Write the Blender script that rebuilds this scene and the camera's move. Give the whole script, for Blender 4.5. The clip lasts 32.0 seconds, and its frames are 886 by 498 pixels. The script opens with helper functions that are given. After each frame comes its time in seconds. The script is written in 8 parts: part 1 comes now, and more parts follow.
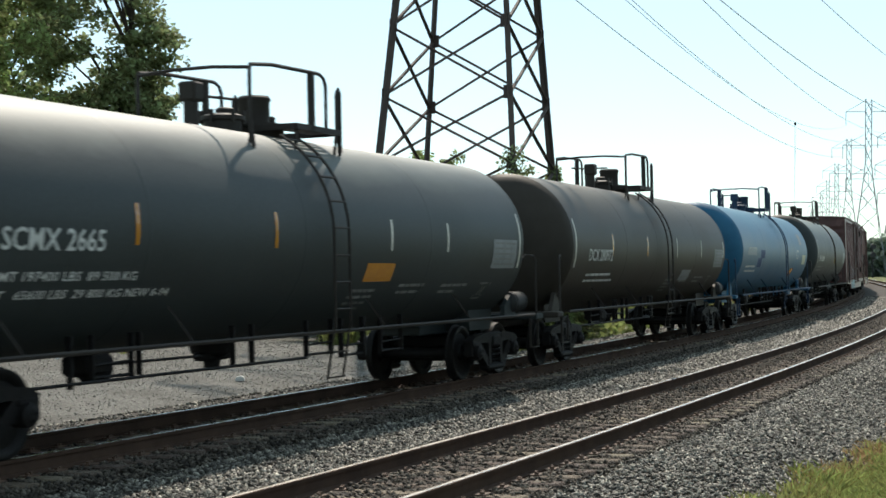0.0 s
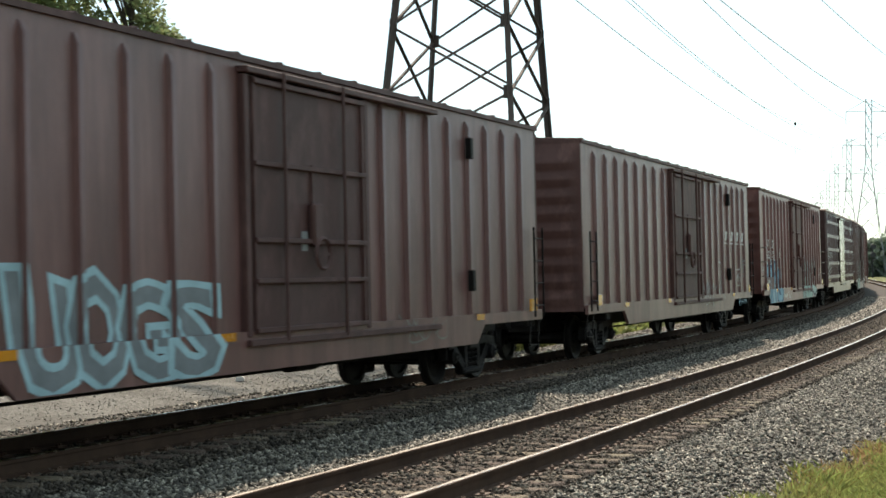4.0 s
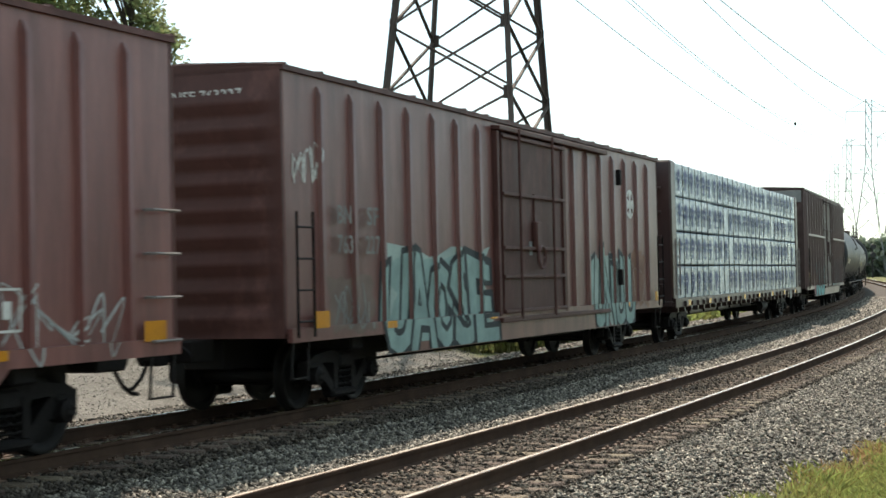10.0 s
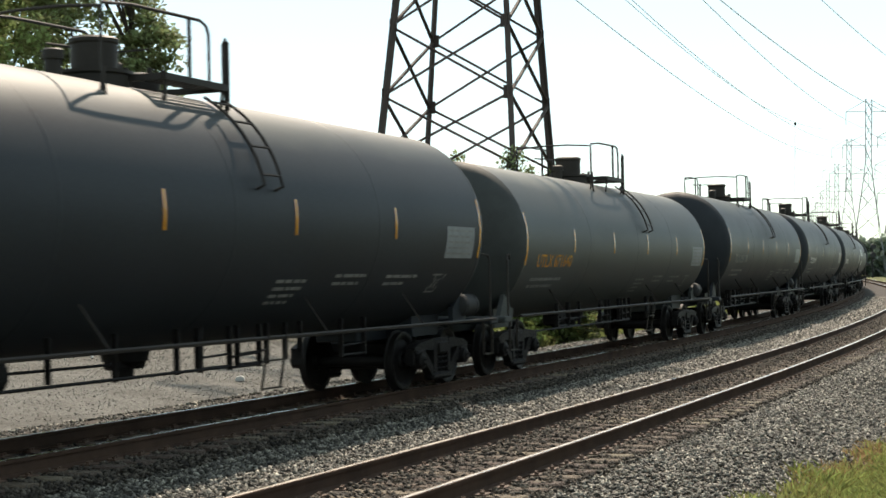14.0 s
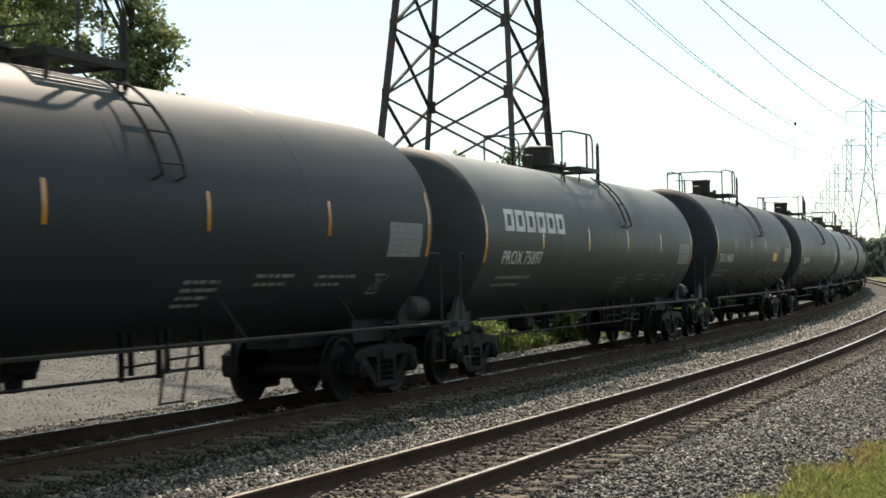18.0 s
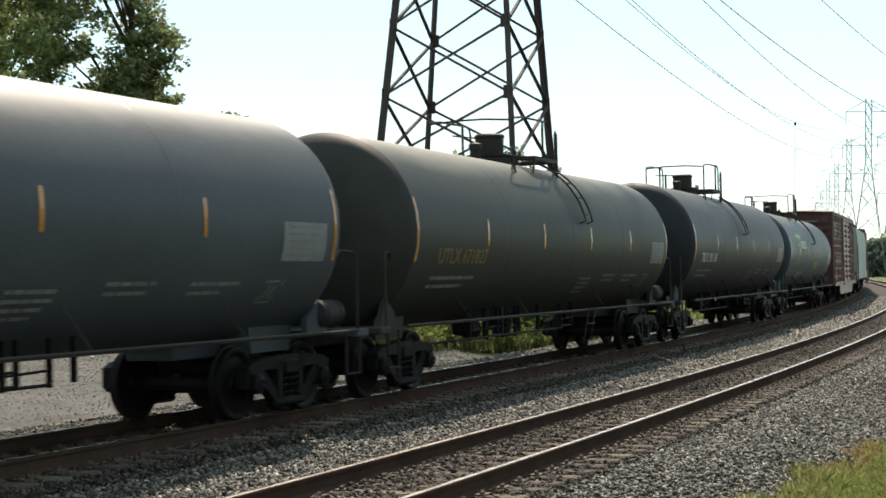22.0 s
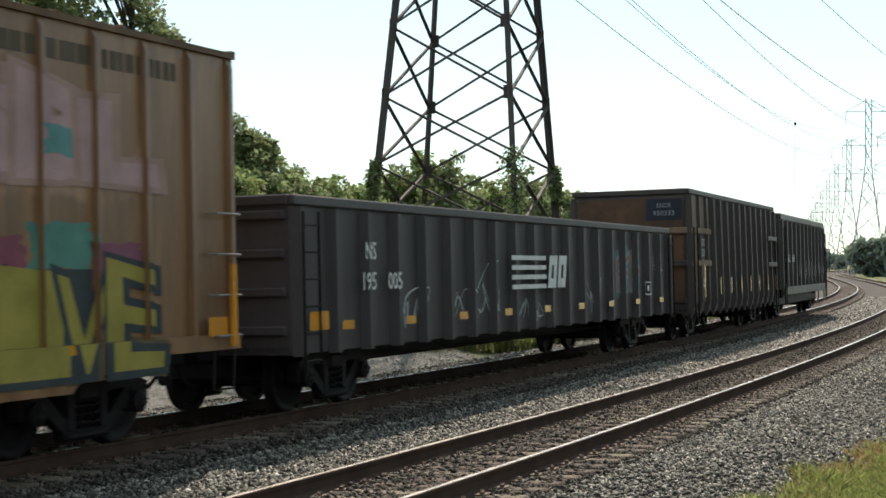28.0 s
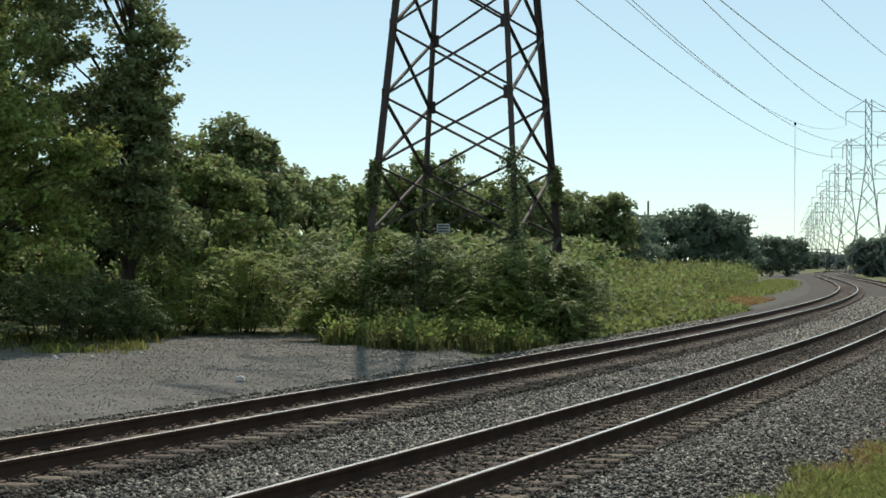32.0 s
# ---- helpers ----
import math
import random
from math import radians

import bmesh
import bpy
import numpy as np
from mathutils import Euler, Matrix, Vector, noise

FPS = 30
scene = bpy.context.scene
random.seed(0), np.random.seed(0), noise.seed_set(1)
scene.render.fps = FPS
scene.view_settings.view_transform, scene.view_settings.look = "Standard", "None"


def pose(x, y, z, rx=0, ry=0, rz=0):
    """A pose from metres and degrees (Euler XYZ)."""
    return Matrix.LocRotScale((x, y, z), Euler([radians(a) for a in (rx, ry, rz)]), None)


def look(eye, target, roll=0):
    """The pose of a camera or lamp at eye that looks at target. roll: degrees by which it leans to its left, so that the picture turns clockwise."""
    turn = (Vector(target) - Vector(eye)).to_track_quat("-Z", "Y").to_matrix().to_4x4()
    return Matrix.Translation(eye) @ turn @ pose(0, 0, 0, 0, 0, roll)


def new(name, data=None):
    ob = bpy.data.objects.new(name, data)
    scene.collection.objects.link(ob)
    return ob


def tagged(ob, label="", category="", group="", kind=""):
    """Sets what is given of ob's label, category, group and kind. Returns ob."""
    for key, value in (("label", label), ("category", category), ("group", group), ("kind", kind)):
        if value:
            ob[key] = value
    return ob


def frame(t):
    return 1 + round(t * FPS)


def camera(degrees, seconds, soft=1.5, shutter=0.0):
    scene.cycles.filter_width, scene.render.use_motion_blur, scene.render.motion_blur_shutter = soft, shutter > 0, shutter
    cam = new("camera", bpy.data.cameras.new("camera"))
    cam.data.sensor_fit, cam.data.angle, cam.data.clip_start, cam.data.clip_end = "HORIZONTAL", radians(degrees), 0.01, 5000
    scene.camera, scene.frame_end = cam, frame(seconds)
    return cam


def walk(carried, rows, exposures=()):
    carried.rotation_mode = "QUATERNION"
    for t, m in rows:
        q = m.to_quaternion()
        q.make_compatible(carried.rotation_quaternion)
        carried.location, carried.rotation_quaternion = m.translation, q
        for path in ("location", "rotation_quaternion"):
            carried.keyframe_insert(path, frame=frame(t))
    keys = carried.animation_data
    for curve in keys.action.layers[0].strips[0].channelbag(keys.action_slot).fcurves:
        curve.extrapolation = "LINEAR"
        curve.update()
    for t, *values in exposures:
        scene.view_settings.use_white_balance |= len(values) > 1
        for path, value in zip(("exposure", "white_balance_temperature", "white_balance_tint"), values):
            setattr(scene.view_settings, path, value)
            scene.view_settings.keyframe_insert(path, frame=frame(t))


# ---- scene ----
cam = camera(31.284, 32.0, soft=1.6, shutter=0.12)
EYE = (0.0, 0.0, 2.062)
VIEW = look(EYE, (0.0, 100.0, 2.062 + 100 * math.tan(radians(0.4155))), 0.497)
EXPOSURES = [(0, -0.1, 6500, 11), (2.0, -0.1, 6500, 11), (3.0, 0.0, 7000, 14), (3.6, 0.15, 7100, 14), (5.5, 0.33, 7100, 14), (13.0, 0.33, 7100, 14), (14.2, 0.05, 7100, 14), (17.0, 0.0, 7100, 14),
             (20.0, 0.0, 7100, 14), (23.0, -0.05, 6900, 13), (24.0, 0.0, 7000, 14), (25.2, 0.22, 7100, 14), (27.4, 0.2, 7100, 14), (28.2, -0.05, 6800, 13), (29.0, -0.1, 6500, 10), (30.0, -0.1, 6900, 13), (31.0, -0.25, 6600, 10), (31.5, -0.48, 6500, 10), (32.0, -0.58, 6500, 10)]
walk(cam, [(0, VIEW), (32.0, VIEW)], [(t, 0.6 + e, k, n) for t, e, k, n in EXPOSURES])

# ---- the line of the track: distance s along it, offset o towards the camera ----
SPEED = 18.9193
TRACK_GAP = 4.53
GAUGE = 0.7525
CANT = 0.05
S0, S1 = -760, 1300
_s = np.arange(S0, S1 + 1.0)
_k = np.interp(_s, [-60, -40, 0, 20, 40, 60, 80, 110, 150, 200, 300, 420, 440],
               [0, 0.001295, 0.001324, 0.001337, 0.001196, 0.001114, 0.001236, 0.001104, 0.000509, 0.000016, -0.000356, -0.000727, 0])
_h = np.cumsum(_k)
_h += 1.183129 - _h[-S0]
_px, _py = np.cumsum(np.cos(_h)), np.cumsum(np.sin(_h))
_px += -1.032762 - _px[-S0]
_py += 25.834923 - _py[-S0]


def on_track(s, o=0.0, z=0.0):
    """A point s metres along the line of the far track, o metres towards the camera."""
    x, y, h = np.interp(s, _s, _px), np.interp(s, _s, _py), np.interp(s, _s, _h)
    return Vector((float(x + math.sin(h) * o), float(y - math.cos(h) * o), z))


# ---- world and sun ----
SUN_EL, SUN_AZ = radians(47), radians(87)
world = bpy.data.worlds.new("world")
scene.world = world
world.use_nodes = True
_n = world.node_tree
_sky = _n.nodes.new("ShaderNodeTexSky")
_sky.sky_type, _sky.sun_disc = "NISHITA", False
_sky.sun_elevation, _sky.sun_rotation = SUN_EL, math.pi / 2 - SUN_AZ
_sky.air_density, _sky.dust_density, _sky.ozone_density = 0.8, 0.0, 1.0
_tint = _n.nodes.new("ShaderNodeMix")
_tint.data_type, _tint.blend_type = "RGBA", "MULTIPLY"
_tint.inputs[0].default_value, _tint.inputs[7].default_value = 1.0, (0.93, 1.0, 0.93, 1)
_n.links.new(_sky.outputs[0], _tint.inputs[6])
_haze = _n.nodes.new("ShaderNodeMix")
_haze.data_type = "RGBA"
_haze.inputs[0].default_value, _haze.inputs[7].default_value = 0.5, (4.7, 5.95, 5.95, 1)
_n.links.new(_tint.outputs[2], _haze.inputs[6])
_n.links.new(_haze.outputs[2], _n.nodes["Background"].inputs[0])
_n.nodes["Background"].inputs[1].default_value = 0.13
sun = new("sun", bpy.data.lights.new("sun", "SUN"))
sun.data.energy, sun.data.angle, sun.data.color = 4.0, radians(0.6), (1.0, 0.905, 0.77)
_d = Vector((math.cos(SUN_AZ) * math.cos(SUN_EL), math.sin(SUN_AZ) * math.cos(SUN_EL), math.sin(SUN_EL)))
sun.matrix_world = look(_d * 200, (0, 0, 0))


# ---- materials ----
def surf(name, a, b=None, scale=2.0, rough=0.65, metal=0.0, bump=0.15, grain=40.0, dirt=None, dirt_scale=0.8, dirt_amt=0.5,
         rand=0.0, stretch=(1, 1, 1), spots=(), island=False, spec=0.25, translucent=0.0, low=None, scuff=None):
    """A node material: two tones at a coarse scale, fine grain with relief, dirt in patches, painted spots of given boxes."""
    m = bpy.data.materials.new(name)
    m.use_nodes = True
    t = m.node_tree
    nd, ln = t.nodes, t.links
    p = nd["Principled BSDF"]
    tc = nd.new("ShaderNodeTexCoord")
    mp = nd.new("ShaderNodeMapping")
    mp.inputs["Scale"].default_value = stretch
    ln.new(tc.outputs["Object"], mp.inputs[0])

    def noise_tex(sc, detail=4.0, r=0.6):
        n = nd.new("ShaderNodeTexNoise")
        n.inputs["Scale"].default_value, n.inputs["Detail"].default_value, n.inputs["Roughness"].default_value = sc, detail, r
        ln.new(mp.outputs[0], n.inputs["Vector"])
        return n

    def ramp(x, lo, hi):
        r = nd.new("ShaderNodeMapRange")
        r.inputs["From Min"].default_value, r.inputs["From Max"].default_value = lo, hi
        ln.new(x, r.inputs[0])
        return r.outputs[0]

    def mix(f, c1, c2):
        x = nd.new("ShaderNodeMix")
        x.data_type = "RGBA"
        for i, c in ((6, c1), (7, c2)):
            if isinstance(c, tuple):
                x.inputs[i].default_value = (*c[:3], 1)
            else:
                ln.new(c, x.inputs[i])
        if isinstance(f, float):
            x.inputs[0].default_value = f
        else:
            ln.new(f, x.inputs[0])
        return x.outputs[2]

    def maths(op, x, y):
        n = nd.new("ShaderNodeMath")
        n.operation = op
        for i, c in ((0, x), (1, y)):
            if isinstance(c, (int, float)):
                n.inputs[i].default_value = c
            else:
                ln.new(c, n.inputs[i])
        return n.outputs[0]

    b = b or tuple(c * 0.7 for c in a)
    n1 = noise_tex(scale)
    fine = noise_tex(grain, 6.0, 0.7)
    col = mix(ramp(n1.outputs[0], 0.35, 0.65), a, b)
    col = mix(maths("MULTIPLY", ramp(fine.outputs[0], 0.35, 0.7), 0.35), col, tuple(c * 0.55 for c in a))
    if spots:
        sep = nd.new("ShaderNodeSeparateXYZ")
        wob = nd.new("ShaderNodeTexNoise")
        wob.inputs["Scale"].default_value, wob.inputs["Detail"].default_value = 1.7, 3.0
        ln.new(tc.outputs["Object"], wob.inputs["Vector"])
        add = nd.new("ShaderNodeVectorMath")
        add.operation = "MULTIPLY_ADD"
        ln.new(wob.outputs["Color"], add.inputs[0])
        add.inputs[1].default_value = (0.7, 0, 0.7)
        ln.new(tc.outputs["Object"], add.inputs[2])
        ln.new(add.outputs[0], sep.inputs[0])
        blot = noise_tex(1.1, 3.0)
        for x0, x1, z0, z1, c1, c2, dens in spots:
            mx = maths("SUBTRACT", (x1 - x0) / 2, maths("ABSOLUTE", maths("SUBTRACT", sep.outputs[0], (x0 + x1) / 2 + 0.35), 0))
            mz = maths("SUBTRACT", (z1 - z0) / 2, maths("ABSOLUTE", maths("SUBTRACT", sep.outputs[2], (z0 + z1) / 2 + 0.35), 0))
            inside = ramp(maths("MINIMUM", mx, mz), -0.02, 0.06)
            cut = ramp(noise_tex(2.6, 2.0).outputs[0], 0.72 - dens * 0.55, 0.76 - dens * 0.55)
            tone = mix(ramp(blot.outputs[0], 0.46, 0.54), c1, c2)
            col = mix(maths("MULTIPLY", maths("MULTIPLY", inside, cut), 0.88), col, tone)
    if dirt:
        dn = noise_tex(dirt_scale, 8.0, 0.7)
        col = mix(maths("MULTIPLY", ramp(dn.outputs[0], 0.5, 0.72), dirt_amt), col, dirt)
    if scuff:
        sm = nd.new("ShaderNodeMapping")
        sm.inputs["Scale"].default_value = (3.2, 3.2, 0.3)
        ln.new(tc.outputs["Object"], sm.inputs[0])
        sn = nd.new("ShaderNodeTexNoise")
        sn.inputs["Scale"].default_value, sn.inputs["Detail"].default_value, sn.inputs["Roughness"].default_value = scuff[1], 6.0, 0.7
        ln.new(sm.outputs[0], sn.inputs["Vector"])
        col = mix(maths("MULTIPLY", ramp(sn.outputs[0], 0.5, 0.7), scuff[2]), col, scuff[0])
        col = mix(maths("MULTIPLY", ramp(sn.outputs[0], 0.48, 0.3), scuff[2]), col, tuple(c * 0.35 for c in a))
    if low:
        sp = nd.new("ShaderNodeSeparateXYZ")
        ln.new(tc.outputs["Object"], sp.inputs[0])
        # height plus noise: mask for the painted tone of dusty, sunlit tops
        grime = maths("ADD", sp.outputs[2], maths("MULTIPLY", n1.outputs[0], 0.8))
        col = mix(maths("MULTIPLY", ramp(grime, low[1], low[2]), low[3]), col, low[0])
    if rand:
        rnd = nd.new("ShaderNodeNewGeometry").outputs["Random Per Island"] if island else nd.new("ShaderNodeObjectInfo").outputs["Random"]
        hsv = nd.new("ShaderNodeHueSaturation")
        share = maths("POWER", rnd, 2.2) if rand > 1.6 else rnd
        ln.new(maths("ADD", 0.3, maths("MULTIPLY", share, 2.3)) if rand > 1.6 else maths("ADD", 1 - rand / 2, maths("MULTIPLY", rnd, rand)), hsv.inputs["Value"])
        ln.new(maths("ADD", 0.5 - (0.006 if rand > 1.2 else rand * 0.03), maths("MULTIPLY", rnd, 0.02 if rand > 1.2 else rand * 0.06)), hsv.inputs["Hue"])
        ln.new(col, hsv.inputs["Color"])
        col = hsv.outputs[0]
    ln.new(col, p.inputs["Base Color"])
    ln.new(maths("ADD", rough - 0.1, maths("MULTIPLY", n1.outputs[0], 0.2)), p.inputs["Roughness"])
    p.inputs["Metallic"].default_value = metal
    p.inputs["Specular IOR Level"].default_value = spec
    if bump:
        bp = nd.new("ShaderNodeBump")
        bp.inputs["Strength"].default_value, bp.inputs["Distance"].default_value = bump, 0.02
        ln.new(fine.outputs[0], bp.inputs["Height"])
        ln.new(bp.outputs[0], p.inputs["Normal"])
    if translucent:
        tr = nd.new("ShaderNodeBsdfTranslucent")
        ln.new(col, tr.inputs[0])
        ms = nd.new("ShaderNodeMixShader")
        ms.inputs[0].default_value = translucent
        ln.new(p.outputs[0], ms.inputs[1])
        ln.new(tr.outputs[0], ms.inputs[2])
        ln.new(ms.outputs[0], nd["Material Output"].inputs[0])
    return m


RUST = (0.12, 0.06, 0.04)
M_BLACK = surf("black_car_paint", (0.032, 0.028, 0.0255), (0.04, 0.035, 0.032), 1.2, 0.55, bump=0.05, dirt=(0.06, 0.052, 0.042), dirt_amt=0.3, spec=0.1)
# near-black gear and wheel tones hold the shade under the cars besides grime
M_GEAR = surf("grimy_shaded_gear", (0.008, 0.0073, 0.0077), (0.012, 0.0105, 0.0105), 3.0, 0.6, bump=0.3, dirt=(0.022, 0.019, 0.018), dirt_amt=0.5, spec=0.12)
M_WHEEL = surf("worn_shaded_wheel_steel", (0.009, 0.0078, 0.0075), (0.007, 0.0063, 0.006), 4.0, 0.55, metal=0.0, bump=0.2, spec=0.14)
M_TREAD = surf("polished_steel", (0.55, 0.52, 0.48), (0.45, 0.42, 0.38), 3.0, 0.27, metal=1.0, bump=0.02)
M_WHITE = surf("white_lettering", (0.66, 0.66, 0.64), (0.48, 0.48, 0.46), 5.0, 0.6, bump=0.02)
M_GREYLET = surf("faded_grey_lettering", (0.23, 0.23, 0.22), (0.16, 0.16, 0.155), 5.0, 0.65, bump=0.02)
M_YELLOW = surf("yellow_reflector", (0.6, 0.235, 0.012), (0.48, 0.185, 0.012), 5.0, 0.24, bump=0.0, spec=1.0)
M_TAPE = surf("white_reflector", (0.7, 0.68, 0.6), (0.55, 0.52, 0.45), 5.0, 0.5, bump=0.02)
M_PLATE = surf("pale_placard", (0.23, 0.24, 0.245), (0.18, 0.19, 0.195), 4.0, 0.55, bump=0.02)
M_RAIL = surf("rusty_rail_side", (0.08, 0.05, 0.037), (0.054, 0.035, 0.027), 2.0, 0.85, bump=0.25, grain=60, spec=0.05, dirt=(0.04, 0.03, 0.025), dirt_scale=0.6, dirt_amt=0.5)
M_TIE = surf("weathered_timber_tie", (0.2, 0.155, 0.12), (0.085, 0.062, 0.048), 3.0, 0.85, bump=0.8, grain=25, stretch=(6, 1, 6), rand=0.9, dirt=(0.04, 0.03, 0.025), dirt_scale=2.5, dirt_amt=0.8)
M_SPIKE = surf("rusty_tie_plate", (0.14, 0.085, 0.06), (0.09, 0.06, 0.045), 8.0, 0.7, bump=0.3)
M_BALLAST = surf("crushed_stone_bed", (0.055, 0.046, 0.038), (0.025, 0.021, 0.018), 9.0, 0.9, bump=1.0, grain=26, dirt=(0.10, 0.07, 0.05), dirt_scale=0.5, dirt_amt=0.35)
M_STONE = surf("crushed_stone", (0.2, 0.184, 0.156), (0.08, 0.073, 0.062), 12.0, 0.7, bump=0.4, grain=60, rand=1.85, island=True, spec=0.4)
M_LOT = surf("pale_lot_gravel", (0.26, 0.25, 0.225), (0.155, 0.15, 0.133), 12.0, 0.75, bump=0.4, grain=60, rand=1.5, island=True, spec=0.4)
M_MARGIN = surf("pale_trackside_gravel", (0.07, 0.066, 0.058), (0.045, 0.043, 0.038), 0.8, 0.9, bump=0.8, grain=9, dirt=(0.06, 0.052, 0.04), dirt_scale=0.3, dirt_amt=0.6)
M_DIRTY = surf("fouled_brown_stone", (0.108, 0.09, 0.074), (0.053, 0.045, 0.038), 9.0, 0.85, bump=0.4, grain=60, rand=1.5, island=True)
M_BARK = surf("dark_bark", (0.07, 0.055, 0.042), (0.045, 0.036, 0.03), 4.0, 0.9, bump=0.6, grain=20)
M_TOWER = surf("weathered_tower_steel", (0.085, 0.066, 0.06), (0.065, 0.053, 0.05), 1.5, 0.75, metal=0.1, bump=0.1)
M_GALV = surf("far_galvanised_steel", (0.2, 0.21, 0.22), (0.17, 0.18, 0.19), 0.5, 0.7, bump=0.0, spec=0.1)
M_WIRE = surf("bright_aluminium_wire", (0.72, 0.74, 0.75), (0.65, 0.67, 0.68), 1.0, 0.6, bump=0.0)


def leafmat(name, a, b, rand=0.8, clear=0.55, spec=0.2):
    return surf(name, a, b, 0.5, 0.6, bump=0.0, rand=rand, island=True, translucent=clear, spec=spec)


M_LEAF_DARK = leafmat("dark_green_leaves", (0.21, 0.25, 0.12), (0.25, 0.29, 0.135), 1.1, 0.5, 0.12)
M_LEAF_MID = leafmat("mid_green_leaves", (0.26, 0.31, 0.12), (0.21, 0.26, 0.105), 1.1, 0.5, 0.12)
M_LEAF_LIGHT = leafmat("yellow_green_leaves", (0.285, 0.33, 0.095), (0.22, 0.265, 0.085), 1.1, 0.5, 0.12)
# distance haze is put into this leaf colour: bluer, low-contrast tones
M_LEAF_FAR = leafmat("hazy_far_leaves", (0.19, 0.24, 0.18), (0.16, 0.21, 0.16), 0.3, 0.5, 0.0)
M_GRASS = leafmat("summer_grass", (0.17, 0.21, 0.05), (0.22, 0.2, 0.07))
M_DRY = leafmat("dry_grass", (0.36, 0.25, 0.12), (0.27, 0.19, 0.09))


# ---- mesh building ----
class Shape:
    """Collects vertices and faces of one mesh."""

    def __init__(self):
        self.v, self.f = [], []

    def add(self, v, f):
        n = len(self.v)
        self.v += [tuple(p) for p in v]
        self.f += [tuple(i + n for i in q) for q in f]
        return self

    def box(self, x0, x1, y0, y1, z0, z1, bev=0.0, m=None):
        x0, x1 = min(x0, x1), max(x0, x1)
        y0, y1 = min(y0, y1), max(y0, y1)
        z0, z1 = min(z0, z1), max(z0, z1)
        if bev <= 0:
            v = [(x, y, z) for x in (x0, x1) for y in (y0, y1) for z in (z0, z1)]
            f = [(0, 1, 3, 2), (4, 6, 7, 5), (0, 4, 5, 1), (2, 3, 7, 6), (0, 2, 6, 4), (1, 5, 7, 3)]
        else:
            b = min(bev, (x1 - x0) / 2.1, (y1 - y0) / 2.1, (z1 - z0) / 2.1)
            v, f, ids = [], [], {}
            for sx in (0, 1):
                for sy in (0, 1):
                    for sz in (0, 1):
                        c = ((x0, x1)[sx], (y0, y1)[sy], (z0, z1)[sz])
                        d = (b * (1 - 2 * sx), b * (1 - 2 * sy), b * (1 - 2 * sz))
                        for ax in range(3):
                            ids[sx, sy, sz, ax] = len(v)
                            v.append(tuple(c[i] if i == ax else c[i] + d[i] for i in range(3)))
            for ax in range(3):
                o1, o2 = [i for i in range(3) if i != ax]
                for s in (0, 1):
                    q = []
                    for a, e in ((0, 0), (1, 0), (1, 1), (0, 1)):
                        k = [0, 0, 0]
                        k[ax], k[o1], k[o2] = s, a, e
                        q.append(ids[(*k, ax)])
                    f.append(tuple(q))
                for a in (0, 1):
                    for e in (0, 1):
                        k = [0, 0, 0]
                        k[o1], k[o2] = a, e
                        k2 = list(k)
                        k2[ax] = 1
                        f.append((ids[(*k, o1)], ids[(*k2, o1)], ids[(*k2, o2)], ids[(*k, o2)]))
            for sx in (0, 1):
                for sy in (0, 1):
                    for sz in (0, 1):
                        f.append(tuple(ids[sx, sy, sz, ax] for ax in range(3)))
        if m is not None:
            v = [m @ Vector(p) for p in v]
        return self.add(v, f)

    def tube(self, pts, r, n=6, caps=True, r1=None):
        """A round bar along a line of points; r1: its radius at the end."""
        pts = [Vector(p) for p in pts]
        v, f = [], []
        up = None
        for i, p in enumerate(pts):
            d = (pts[min(i + 1, len(pts) - 1)] - pts[max(i - 1, 0)]).normalized()
            if up is None:
                up = d.orthogonal().normalized()
            up = (up - d * up.dot(d)).normalized()
            w = d.cross(up)
            rr = r if r1 is None else r + (r1 - r) * i / (len(pts) - 1)
            for k in range(n):
                a = 2 * math.pi * k / n
                v.append(p + (up * math.cos(a) + w * math.sin(a)) * rr)
        for i in range(len(pts) - 1):
            for k in range(n):
                k2 = (k + 1) % n
                f.append((i * n + k, i * n + k2, (i + 1) * n + k2, (i + 1) * n + k))
        if caps:
            f.append(tuple(range(n - 1, -1, -1)))
            f.append(tuple((len(pts) - 1) * n + k for k in range(n)))
        return self.add(v, f)

    def bar(self, p, q, w, t=None):
        """A square bar from p to q."""
        p, q = Vector(p), Vector(q)
        m = Matrix.Translation(p) @ (q - p).to_track_quat("X", "Z").to_matrix().to_4x4()
        t = t or w
        return self.box(0, (q - p).length, -w / 2, w / 2, -t / 2, t / 2, m=m)

    def spin(self, prof, n=24, axis="x", at=(0, 0, 0), caps=False):
        """Turns a profile of (along, radius) round an axis."""
        v, f = [], []
        for a, r in prof:
            for k in range(n):
                t = 2 * math.pi * k / n
                c, s = r * math.cos(t), r * math.sin(t)
                q = {"x": (a, c, s), "y": (c, a, s), "z": (c, s, a)}[axis]
                v.append((q[0] + at[0], q[1] + at[1], q[2] + at[2]))
        for i in range(len(prof) - 1):
            for k in range(n):
                k2 = (k + 1) % n
                f.append((i * n + k, i * n + k2, (i + 1) * n + k2, (i + 1) * n + k))
        if caps:
            f.append(tuple(range(n - 1, -1, -1)))
            f.append(tuple((len(prof) - 1) * n + k for k in range(n)))
        return self.add(v, f)

    def prism(self, outline, y0, y1):
        """An outline of (x, z) given thickness along y."""
        n = len(outline)
        v = [(x, y0, z) for x, z in outline] + [(x, y1, z) for x, z in outline]
        f = [tuple(range(n)), tuple(range(2 * n - 1, n - 1, -1))]
        f += [(i, i + n, (i + 1) % n + n, (i + 1) % n) for i in range(n)]
        return self.add(v, f)

